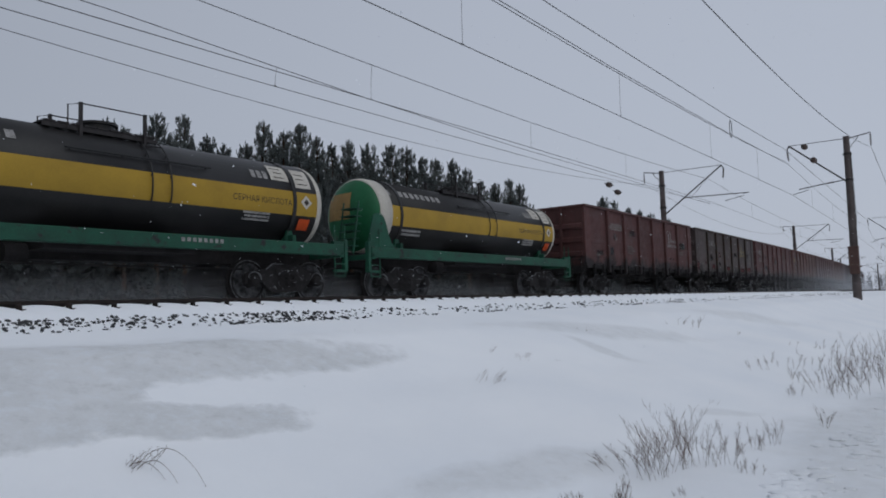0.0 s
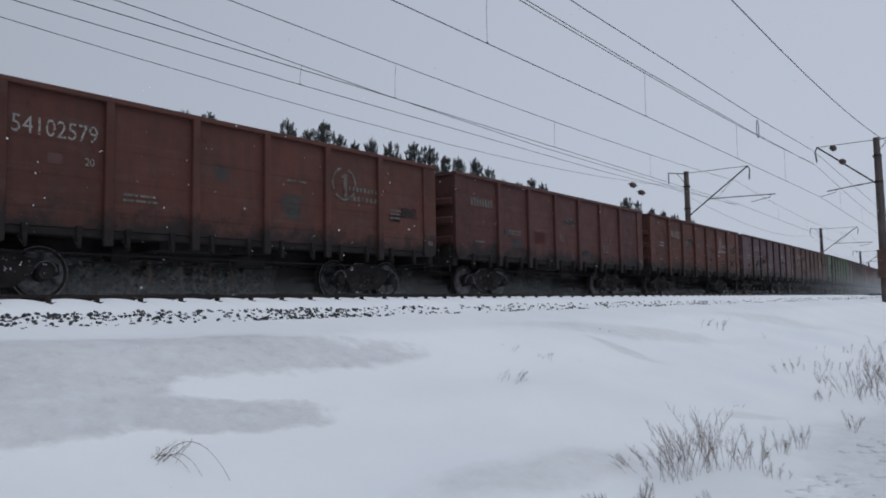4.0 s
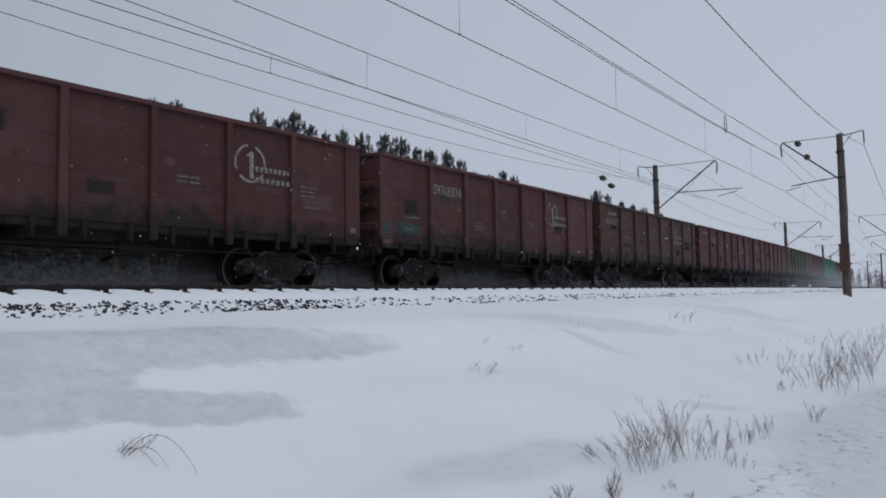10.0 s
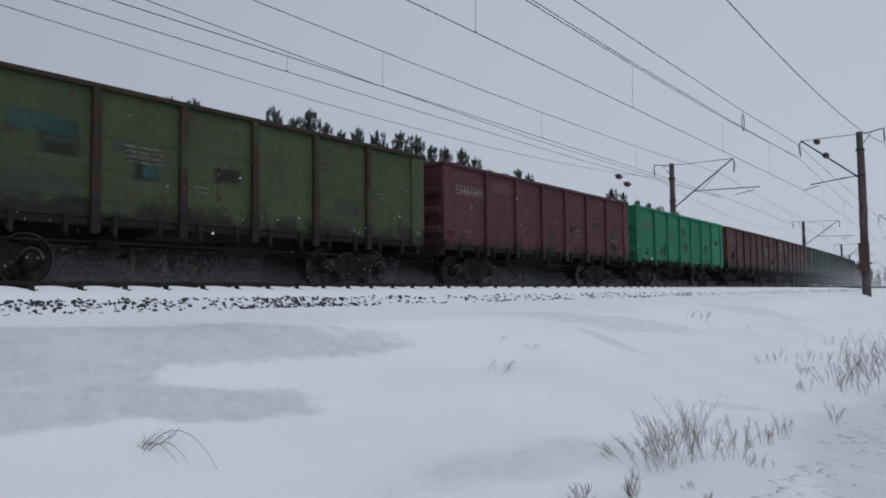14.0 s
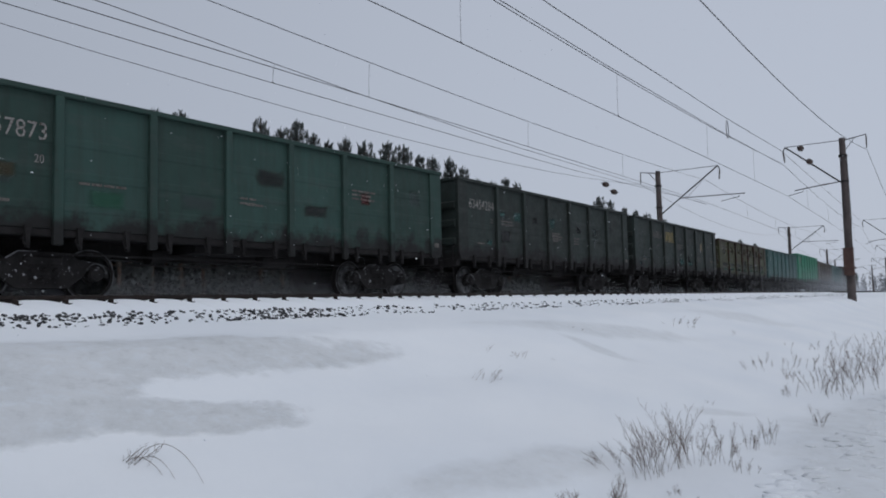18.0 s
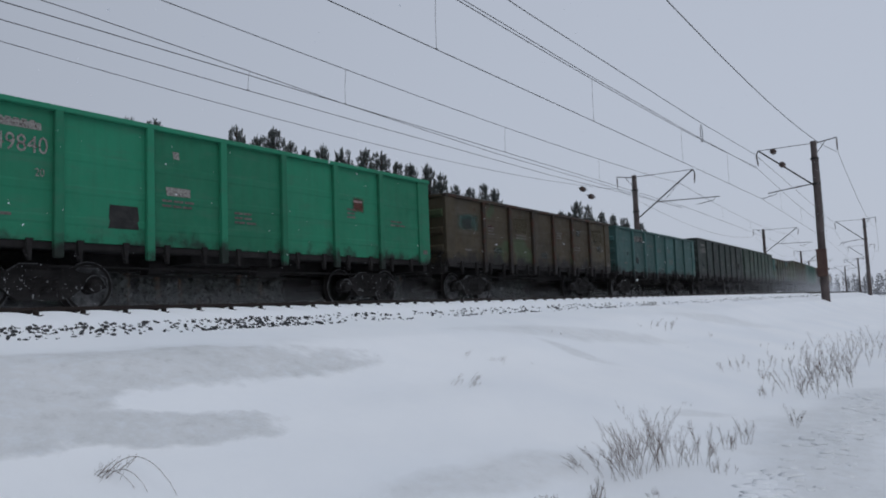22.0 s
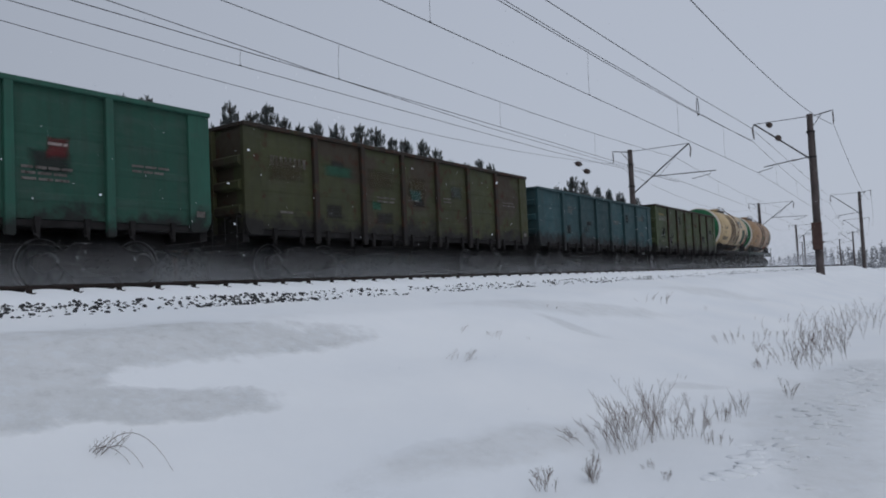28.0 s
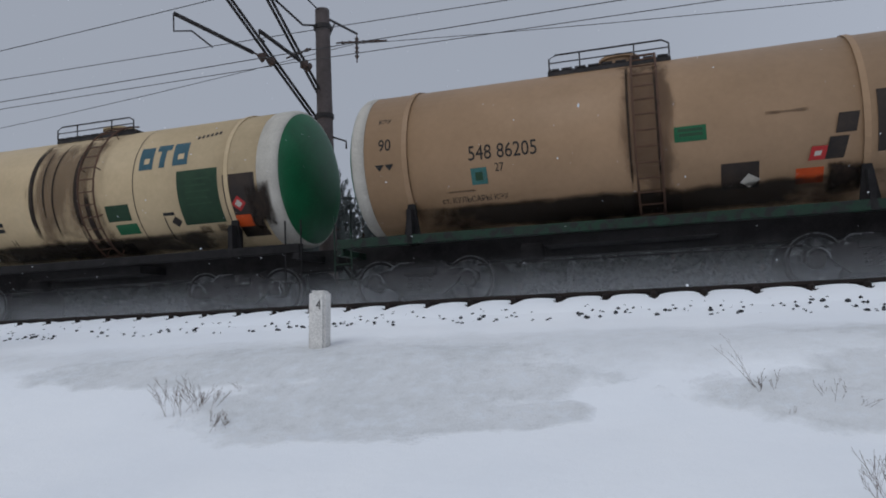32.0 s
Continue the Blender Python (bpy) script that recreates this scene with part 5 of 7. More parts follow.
# broken ring logos: radius
RINGS = {0: 0.42, 1: 0.40, 2: 0.40, 3: 0.40, 5: 0.44, 6: 0.42, 7: 0.38, 9: 0.40, 10: 0.42, 11: 0.44, 12: 0.42, 13: 0.42, 14: 0.28, 18: 0.42, 19: 0.42}
BAY_MID = [1.35, 3.08, 4.81, 6.52, 8.23, 9.96, 11.69]
for i, (g, _) in enumerate(WAGONS[:36]):
    if i in NUMBERS:
        no, bay = NUMBERS[i]
        faint = i in (2, 9, 15, 21, 22, 27, 28, 29)
        side_text(g, no, BAY_MID[bay] - 0.02, 2.74 if bay == 0 else 2.76, 0.42, MARKF if i in (22,) else MARK)
        if i not in (9, 15, 28):
            side_text(g, "20", BAY_MID[bay] + (0.05 if i in (0, 1, 6, 8, 13, 16, 22, 23, 29) else 0.55), 2.28, 0.20, MARKF if faint else MARK)
    elif i not in (24, 26, 34):
        for k in range(8):
            side_sheet(g, "number_bar", BAY_MID[0] - 0.55 + k * 0.145, BAY_MID[0] - 0.46 + k * 0.145, 2.60, 2.84, MARKF, 0.006, 0.0)
    if i in RINGS:
        ring_logo(g, BAY_MID[5] - 0.30, 2.62, RINGS[i], MARKY if i in (1, 7, 9) else MARKF if i in (2, 3, 14) else MARK)
    small_marks(g, 100 + i, 4, {NUMBERS[i][1] if i in NUMBERS else 0, 5 if i in RINGS else 0})
    # the small plate low on the last corner post, and the stencilled line low in the first bay
    if i not in (24, 34):
        side_sheet(g, "corner_plate", L_BODY - 0.36, L_BODY - 0.16, 1.30, 1.42, MARKF, 0.062)
        side_sheet(g, "writing_bar", 1.05, 1.45, 1.52, 1.57, MARKF, 0.008)
# repainted, bare and scuffed areas: along, up, coat
PATCHES = {
    0: ((2.3, 2.95, 1.5, 1.98, SLATE), (9.3, 10.6, 1.6, 1.68, PINK)),
    1: ((0.04, 0.46, 1.12, 1.75, PRIMER), (2.95, 3.75, 1.26, 1.62, PRIMER), (4.35, 5.0, 1.98, 2.34, PRIMER), (6.1, 7.1, 1.2, 1.55, PRIMER), (10.9, 12.5, 1.2, 1.62, PRIMER), (9.2, 10.7, 1.18, 1.5, PRIMER), (1.7, 2.0, 1.5, 1.75, PRIMER)),
    2: ((2.35, 3.85, 1.45, 1.88, SLATE), (0.9, 1.5, 2.15, 2.35, PINK)),
    3: ((1.35, 2.05, 2.75, 3.12, FADEP), (1.55, 1.85, 1.75, 1.95, PINK), (6.1, 6.5, 2.2, 2.65, FADEP), (0.75, 1.4, 2.5, 2.7, MARKY), (2.9, 3.2, 2.15, 2.4, PINK)),
    4: ((4.2, 5.1, 1.6, 2.1, PRIMER), (7.6, 8.4, 1.3, 1.6, SLATE)),
    5: ((9.35, 10.6, 1.55, 1.76, PINK), (12.05, 12.5, 2.2, 2.75, PINK)),
    6: ((5.0, 5.5, 1.9, 2.5, PRIMER), (1.5, 2.0, 2.85, 3.0, FADEP)),
    7: ((2.55, 3.45, 1.45, 1.90, PRIMER), (3.35, 3.9, 1.38, 1.82, SLATE), (0.6, 0.95, 2.25, 2.6, PRIMER), (10.2, 10.7, 2.7, 3.0, PRIMER)),
    8: ((0.95, 2.0, 1.8, 2.95, SLATE), (1.2, 2.1, 1.38, 1.64, SLATE), (2.62, 3.0, 2.45, 2.88, SLATE), (2.35, 2.85, 1.36, 1.7, SLATE), (3.0, 3.85, 1.34, 1.62, SLATE), (4.3, 5.1, 2.75, 3.1, SEA), (5.1, 5.5, 1.34, 1.6, SLATE), (9.3, 10.7, 1.35, 1.66, SLATE), (11.1, 12.1, 1.42, 1.8, SLATE),
        (9.3, 9.95, 2.45, 3.18, SLATE), (9.98, 10.35, 2.42, 3.15, CREAM), (9.5, 9.75, 2.5, 3.05, CREAM)),
    9: ((9.2, 10.7, 1.3, 3.36, OLIVEP), (10.95, 12.5, 1.3, 3.36, OLIVEP), (5.75, 7.2, 1.3, 3.36, OLIVEP), (2.3, 3.8, 1.3, 2.2, OLIVEP), (0.6, 2.0, 2.9, 3.38, OLIVEP), (4.2, 5.4, 2.3, 2.9, PINK), (7.6, 8.8, 2.4, 3.0, PINK), (2.5, 3.6, 2.3, 2.8, PINK)),
    10: ((0.95, 1.35, 2.72, 3.12, PINK), (1.55, 2.08, 2.42, 2.76, PINK), (1.2, 1.75, 1.45, 1.72, PINK), (10.95, 12.35, 1.72, 2.2, PINK), (7.6, 7.9, 2.3, 2.5, PINK), (4.2, 4.5, 2.6, 2.8, PINK)),
    11: ((0.55, 1.95, 1.32, 1.78, TEALP), (0.04, 0.46, 1.32, 1.72, TEALP), (0.04, 0.46, 1.06, 1.26, PINK)),
    12: ((11.0, 12.4, 1.9, 2.45, SLATE), (3.3, 3.85, 1.42, 1.75, FADEP), (2.3, 3.85, 1.75, 1.9, OLIVEP)),
    14: ((1.5, 2.05, 1.75, 2.2, FADEP), (2.35, 2.95, 1.34, 1.82, SLATE), (4.1, 4.4, 2.3, 2.6, FADEP), (5.05, 5.4, 2.3, 2.55, FADEP), (6.2, 6.55, 2.3, 2.65, FADEP)),
    15: ((0.62, 2.1, 1.55, 2.5, TEALP), (0.62, 1.95, 2.45, 3.2, TEALP), (2.35, 3.8, 2.42, 2.86, TEALP), (2.3, 3.85, 1.4, 1.85, FADEP), (4.8, 5.2, 1.85, 2.3, TEALP), (4.2, 4.7, 2.3, 2.6, FADEP)),
    16: ((0.04, 0.46, 1.1, 1.58, PRIMER), (2.35, 3.8, 2.75, 3.3, PINK)),
    17: ((5.9, 6.6, 2.3, 3.0, FADEP), (3.3, 3.7, 1.4, 1.9, DARKP)),
    19: ((3.3, 3.85, 1.36, 1.82, SLATE), (4.4, 5.5, 2.5, 2.6, FADEP)),
    20: ((2.7, 3.5, 1.5, 1.9, SEA), (9.7, 10.1, 2.2, 2.6, PRIMER), (0.9, 1.6, 1.9, 2.2, OLIVEP)),
    21: ((2.35, 2.75, 2.45, 2.68, TEALP), (3.3, 3.85, 2.35, 2.72, TEALP), (4.1, 4.3, 2.9, 3.05, FADEP), (5.85, 6.25, 2.25, 2.75, TEALP), (1.6, 1.95, 1.5, 1.7, TEALP), (2.4, 3.1, 1.6, 2.1, SLATE), (9.5, 9.8, 2.2, 2.6, FADEP), (10.95, 11.3, 2.6, 2.75, FADEP)),
    22: ((0.75, 2.1, 1.5, 1.72, FADEP), (0.6, 1.0, 1.25, 1.45, TEALP), (10.0, 10.45, 2.2, 2.8, CREAM), (4.15, 4.5, 1.42, 1.62, FADEP), (6.3, 7.1, 1.4, 1.75, TEALP), (7.8, 8.6, 1.38, 1.68, TEALP), (6.9, 7.25, 2.1, 2.35, FADEP), (12.0, 12.3, 1.6, 1.85, CREAM)),
    23: tuple(p for k in range(7) for p in ((BAY_MID[k] - 0.62, BAY_MID[k] + 0.62, 1.30, 1.56, SEA), (BAY_MID[k] - 0.72, BAY_MID[k] + 0.72, 1.58, 1.84, SLATE), (BAY_MID[k] - 0.45 + 0.1 * (k % 3), BAY_MID[k] + 0.55, 2.35, 2.95, OLIVEP))),
    25: ((3.15, 3.72, 1.42, 1.86, BLACK), (9.75, 10.2, 2.25, 2.72, REDM), (9.78, 10.15, 2.55, 2.60, MARK), (0.7, 1.95, 3.02, 3.14, MARK), (4.35, 4.9, 2.15, 2.32, MARK), (4.5, 4.62, 2.9, 3.05, MARK), (0.75, 1.0, 2.1, 2.25, MARK)),
    26: ((0.6, 2.05, 2.15, 2.75, TEALP), (2.5, 2.9, 2.3, 2.45, PRIMER), (6.2, 6.9, 1.4, 1.7, FADEP), (10.95, 12.4, 2.2, 2.95, OLIVEP), (4.1, 5.5, 2.2, 2.95, OLIVEP)),
    27: ((2.30, 3.86, 2.58, 2.94, SLATE), (2.6, 3.1, 1.5, 1.9, SLATE), (1.4, 1.6, 1.9, 2.1, SLATE)),
    28: ((2.4, 3.2, 1.4, 1.9, SLATE), (9.4, 10.4, 2.3, 2.36, MARKF), (9.4, 10.4, 2.14, 2.2, MARKF), (11.2, 11.8, 2.0, 2.12, OLIVEP)),
    29: ((2.3, 3.4, 1.35, 1.75, SLATE), (3.1, 3.5, 1.3, 1.85, SLATE), (6.0, 6.7, 1.95, 2.35, TEALP), (6.25, 6.6, 2.35, 2.62, TEALP), (9.75, 10.1, 2.15, 2.6, REDM), (2.3, 3.8, 2.55, 2.95, OLIVEP)),
    30: ((0.62, 1.95, 1.5, 2.9, TEALP), (2.3, 3.7, 1.6, 2.7, TEALP), (4.2, 5.4, 1.5, 2.6, TEALP), (5.9, 6.9, 2.0, 2.8, TEALP)),
    32: ((2.5, 3.15, 1.42, 1.9, SLATE), (9.7, 10.15, 2.15, 2.62, REDM), (9.75, 10.1, 2.42, 2.47, MARK), (7.8, 8.6, 1.9, 2.4, FADEP)),
    33: ((2.4, 3.75, 2.5, 2.85, SEA), (4.3, 4.8, 1.75, 2.05, SEA), (5.8, 6.9, 2.2, 2.9, OLIVEP), (4.1, 5.4, 2.3, 2.95, OLIVEP), (6.0, 6.6, 2.1, 2.5, TEALP), (0.62, 2.0, 2.2, 2.9, OLIVEP)),
    35: ((2.4, 3.0, 1.4, 1.85, SLATE), (8.0, 8.4, 2.5, 2.8, PRIMER), (4.4, 4.9, 2.5, 3.1, FADEP), (0.7, 1.6, 2.95, 3.05, MARKY)),
}
for i, sheets in PATCHES.items():
    for q, (x0, x1, z0, z1, m) in enumerate(sheets):
        side_sheet(WAGONS[i][0], "paint_patch", x0, x1, z0, z1, m, 0.0045 + 0.0004 * q if x1 > END_POST else 0.060, 0.03)
for k, (x, w) in enumerate(((4.18, 0.17), (4.42, 0.17), (4.68, 0.12), (4.86, 0.20), (5.16, 0.14), (5.34, 0.12))):
    side_sheet(WAGONS[22][0], "graffiti_bar", x, x + w, 2.50, 3.02, MARKY, 0.009, 0.05)
for i in (2, 5, 6, 7, 10, 29):
    x = BAY_MID[0]
    for dz in (0.0, 0.13):
        side_sheet(WAGONS[i][0], "emblem_bar", x - 0.28 + dz * 0.4, x + 0.22 + dz * 0.4, 2.14 + dz, 2.19 + dz, MARK, 0.010)
for i in (12, 13, 19, 25, 28):
    for k in range(7):
        side_sheet(WAGONS[i][0], "writing_bar", 0.95 + k * 0.13, 1.04 + k * 0.13, 3.04, 3.17, MARK, 0.010)


# ---- overhead line ----
def insulator(parent, a, b, n=4, r=0.075):
    """A string of porcelain sheds between two points."""
    a, b = Vector(a), Vector(b)
    L = (b - a).length
    prof = [(0, 0.02)]
    for k in range(n):
        u = L * (0.1 + 0.8 * k / n)
        prof += [(u, 0.025), (u + 0.02, r), (u + 0.8 * L / n * 0.55, r * 0.55), (u + 0.8 * L / n * 0.8, 0.025)]
    prof.append((L, 0.02))
    o = part("insulator", lathe(bmesh.new(), prof, "z", 10), PORCELAIN, parent)
    o.matrix_basis = Matrix.Translation(a) @ (b - a).to_track_quat("Z", "Y").to_matrix().to_4x4()
    return o


def bar(parent, name, pts, r, material=None, sides=7):
    return part(name, tube(bmesh.new(), pts, r, sides), material or METAL, parent)


def mast(s, y, toward, top, base, cant=True, anchor=False):
    """A round concrete catenary mast. In its own space +y points over its track (toward: 1 or -1)."""
    m = new("catenary_mast")
    p, a = on_track(s, y)
    m.matrix_basis = Matrix.Translation((p.x, p.y, 0)) @ Matrix.Rotation(a + (0 if toward > 0 else math.pi), 4, "Z")
    tagged(m, "round concrete catenary mast with steel cantilever and insulators, standing in snow", "catenary mast", "catenary masts")
    bm = bmesh.new()
    lathe(bm, [(base - 0.4, 0.235), (base, 0.23), (base + (top - base) * 0.5, 0.20), (top, 0.165)], "z", 18)
    part("pole", bm, CONCRETE, m, smooth=False)
    for z in (top - 1.05, top - 2.55):
        part("collar", lathe(bmesh.new(), [(z - 0.06, 0.20), (z - 0.06, 0.235), (z + 0.06, 0.235), (z + 0.06, 0.19)], "z", 16), METAL, m)
    if cant:
        far = toward < 0
        reach, foot = (4.0, top - 3.0) if far else (3.05, top - 2.6)
        bar(m, "cantilever", [(0, 0.15, foot), (0, reach, top - 0.12)], 0.045)
        bar(m, "tie_rod", [(0, 0.12, top - 0.12), (0, reach, top - 0.12)], 0.02)
        bar(m, "bracket", [(0, reach, top - 0.12), (0, reach + 0.12, top - 0.38)], 0.035)
        insulator(m, (0, reach + 0.12, top - 0.35), (0, reach + 0.05, top - 1.05), 5)
        if far:
            insulator(m, (0, 1.45, top - 2.02), (0, 1.95, top - 2.03), 3, 0.06)
            bar(m, "registration_tube", [(0, 1.95, top - 2.03), (0, 5.6, top - 2.12)], 0.03)
            bar(m, "steady_arm", [(0, 5.3, top - 2.12), (0, 5.25, top - 2.30), (0, 4.1, top - 2.50)], 0.02)
            bar(m, "stay", [(0, 1.95, top - 2.03), (0, 3.2, top - 0.75)], 0.012)
        else:
            insulator(m, (0, 0.75, top - 2.58), (0, 1.2, top - 2.62), 3, 0.07)
            bar(m, "registration_arm", [(0, 0.2, top - 2.52), (0, 0.75, top - 2.58)], 0.03)
            bar(m, "registration_tube", [(0, 1.2, top - 2.62), (0, 2.65, top - 2.80)], 0.03)
            bar(m, "steady_arm", [(0, 2.15, top - 2.74), (0, 2.2, top - 2.90), (0, 3.0, top - 3.08)], 0.018)
    # field side bracket for the feeder
    bar(m, "feeder_bracket", [(0, -0.1, top - 0.14), (0, -1.25, top + 0.05)], 0.03)
    bar(m, "feeder_brace", [(0, -0.12, top - 0.75), (0, -0.65, top - 0.05)], 0.02)
    insulator(m, (0, -1.22, top), (0, -1.22, top - 0.75), 5, 0.06)
    return m


FAR_MASTS = (-8.2, 48.7, 101.6, 159.9, 212.4, 266.0)
NEAR_MASTS = (-8.6, 47.1, 101.4, 158.5, 216.9, 273.9)
for s in FAR_MASTS[1:]:
    mast(s, FAR_Y + 3.15, -1, 8.42, -0.8)
for i, s in enumerate(NEAR_MASTS):
    m = mast(s, NEAR_Y - 3.28, 1, 8.72, -0.55)
    if i == 1:
        bm = bmesh.new()
        box(bm, -0.56, -0.20, -0.26, 0.26, 0.72, 2.25, 0.03)
        box(bm, -0.58, -0.18, -0.28, 0.28, 2.22, 2.30, 0.01)
        box(bm, -0.30, -0.20, -0.34, 0.34, 1.1, 1.2)
        part("switch_box", bm, surface("box_rust", (0.07, 0.04, 0.035), (0.10, 0.06, 0.05), 4.0, 0.8), m, "brown steel switch box")
        bar(m, "cable", [(-0.3, -0.16, 2.3), (-0.14, -0.24, 4.0), (-0.1, -0.2, 7.6)], 0.018)

# anchor mast of the overlap span behind the far track: three cantilevers side by side
am = new("anchor_mast")
am.location = (-8.5, 17.1, 0.0)
tagged(am, "tall concrete anchor mast with steel cantilevers and brown insulators", "catenary mast")
part("pole", lathe(bmesh.new(), [(-1.2, 0.25), (3.0, 0.225), (8.1, 0.19)], "z", 18), CONCRETE, am)
for z in (5.15, 7.6):
    part("collar", lathe(bmesh.new(), [(z - 0.06, 0.20), (z - 0.06, 0.245), (z + 0.06, 0.245), (z + 0.06, 0.20)], "z", 16), METAL, am)
bar(am, "bracket", [(0, 0, 5.18), (-0.38, 0.08, 5.14)], 0.05)
for off in (-0.055, 0.055):
    bar(am, "cantilever", [(-0.36 + off, 0.1, 5.2), (-1.10 + off, -3.4, 7.72)], 0.036)
    bar(am, "cantilever", [(-0.1 + off, -0.1, 5.80), (-0.42 + off, -3.1, 8.25)], 0.036)
for a, c, tip, drop in ((Vector((-0.62, -1.45, 6.22)), Vector((-0.92, -1.98, 6.36)), Vector((-1.95, -3.65, 6.86)), ((-1.97, -3.62, 6.45), (-1.55, -3.55, 6.42), (-1.1, -3.4, 6.02))),
                        (Vector((-0.10, -0.62, 6.28)), Vector((-0.17, -1.02, 6.38)), Vector((-0.40, -2.55, 6.62)), ((-0.40, -2.55, 6.45), (-0.36, -2.4, 6.40)))):
    insulator(am, a, c, 2, 0.14)
    bar(am, "support_arm", [c, tip], 0.05)
    bar(am, "steady_arm", [tip, *drop], 0.02)
bar(am, "upper_arm", [(0, -0.1, 7.62), (-0.30, -0.55, 7.52), (-0.75, -1.6, 8.05)], 0.03)
bar(am, "upper_arm", [(0, -0.1, 8.0), (-0.4, -0.9, 8.5)], 0.02)
bar(am, "feeder_bracket", [(0, 0.1, 7.95), (0, 2.3, 8.30)], 0.035)
bar(am, "feeder_brace", [(0, 0.1, 7.1), (0, 0.75, 8.0)], 0.022)
insulator(am, (0, 2.3, 8.25), (0, 2.26, 7.40), 5, 0.07)
insulator(am, (0.25, 0.3, 7.25), (1.5, 0.9, 7.35), 6, 0.05)
insulator(am, (-0.25, -0.2, 7.0), (-0.9, -0.4, 6.75), 3, 0.06)
bar(am, "lower_bracket", [(0.1, 0.0, 4.62), (0.55, 0.1, 4.45), (0.55, 0.1, 4.25)], 0.025)


def strain(s, y, z):
    """A pair of porcelain strain insulators let into a wire."""
    o = new("strain_insulator")
    o.location = on_line(s, y, z)
    tagged(o, "brown porcelain strain insulator hanging in the overhead wire", "insulator", "strain insulators")
    part("porcelain", lathe(bmesh.new(), [(-0.30, 0.02), (-0.26, 0.12), (-0.12, 0.17), (0.0, 0.15), (0.12, 0.17), (0.26, 0.12), (0.30, 0.02)], "x", 12), PORCELAIN, o)
    for sg in (-1, 1):
        part("eye_bolt", tube(bmesh.new(), [(sg * 0.29, 0, 0), (sg * 0.62, 0, 0.02)], 0.03, 6), METAL, o)


for s_, y_, z_ in ((45.0, 7.7, 8.05), (45.2, 7.3, 7.25), (42.0, 18.3, 6.82), (42.2, 17.85, 6.32)):
    strain(s_, y_, z_)


def wire(name, pts, r, label, group):
    """A wire through (s, y, z) points, smoothly along the bend."""
    bm = bmesh.new()
    tube(bm, [on_line(s, y, z) for s, y, z in pts], r, 5)
    return tagged(part(name, bm, WIRE), label, "overhead wire", group)


def spans(masts, y, z_mast, z_mid, n=14, zig=0.0):
    """A wire that sags between masts, as (s, y, z)."""
    out = []
    ms = [masts[0] - 57.0, *masts, masts[-1] + 57.0]
    for i, (a, b) in enumerate(zip(ms, ms[1:])):
        for k in range(n):
            u = k / n
            out.append((a + (b - a) * u, y + zig * (1 if i % 2 else -1) * (1 - 2 * u), z_mid + (z_mast - z_mid) * (2 * u - 1) ** 2))
    return out


def z_at(pts, s):
    return float(np.interp(s, [p[0] for p in pts], [p[2] for p in pts])), float(np.interp(s, [p[0] for p in pts], [p[1] for p in pts]))


OVER = "overhead wires of the railway"
far_contact = spans(FAR_MASTS, FAR_Y, 5.85, 5.76, 10, 0.2)
far_mess = spans(FAR_MASTS, FAR_Y, 7.45, 6.78, 16, 0.0)
far_contact2 = [(-65, 15.4, 6.6), (-8.2, 15.1, 5.95), (12, 14.95, 5.68), (30, 14.7, 5.62), (48.7, 14.1, 5.85)]
far_mess2 = [(-65, 14.9, 7.8), (-8.2, 14.6, 6.45), (7.7, 14.3, 6.08), (15, 14.2, 5.80), (24, 14.3, 5.70), (48.7, 14.1, 5.80)]
near_contact = spans(NEAR_MASTS, NEAR_Y, 5.66, 5.53, 10, 0.2)
near_mess = spans(NEAR_MASTS, NEAR_Y, 7.68, 6.94, 16, 0.0)
near_mess2 = [(-65, 9.6, 7.95), (-8, 9.3, 7.36), (15, 9.1, 7.06), (21, 9.1, 7.02), (33, 9.2, 7.25), (47.1, 9.1, 7.6)]
near_boost = [(-65, 8.4, 8.3), (-8, 8.6, 7.85), (17.4, 9.0, 7.70), (34.5, 9.1, 8.0), (47.1, 9.1, 8.45), (101, 9.1, 8.45)]
far_feed = spans(FAR_MASTS, FAR_Y + 4.35, 7.6, 6.35, 16)
near_feed = spans(NEAR_MASTS, NEAR_Y - 4.5, 7.9, 6.1, 16)
for nm, pts, r in (("contact_wire", far_contact, 0.011), ("messenger_wire", far_mess, 0.011), ("contact_wire", far_contact2, 0.010), ("messenger_wire", far_mess2, 0.010), ("contact_wire", near_contact, 0.011), ("messenger_wire", near_mess, 0.012), ("messenger_wire", near_mess2, 0.012), ("messenger_wire", near_boost, 0.014), ("feeder_wire", far_feed, 0.010), ("feeder_wire", near_feed, 0.013)):
    wire(nm, pts, r, "dark " + nm.replace("_", " ") + " strung between the catenary masts", OVER)
for lo, hi, where in ((far_contact, far_mess, (15.4, 24.6, 34.0, 60, 72, 84, 95)), (far_contact2, far_mess2, (12.5,)), (near_contact, near_mess, (13.0, 21.6, 31.0, 39.0, 55, 66, 78, 90))):
    for s in where:
        (za, ya), (zb, yb) = z_at(lo, s), z_at(hi, s)
        bm = bmesh.new()
        tube(bm, [on_line(s, ya, za), on_line(s * (ya + yb) / (2 * ya), (ya + yb) / 2, (za + zb) / 2), on_line(s * yb / ya + 0.05, yb, zb)], 0.005, 5)
        lathe(bm, [(-0.03, 0.02), (0.03, 0.02)], "x", 6, on_line(s, ya, za + 0.01))
        tagged(part("dropper_wire", bm, WIRE), "thin dropper between contact and messenger wire", "overhead wire", "dropper wires")
bm = bmesh.new()
lp = on_line(34.7, 9.1, 7.9)
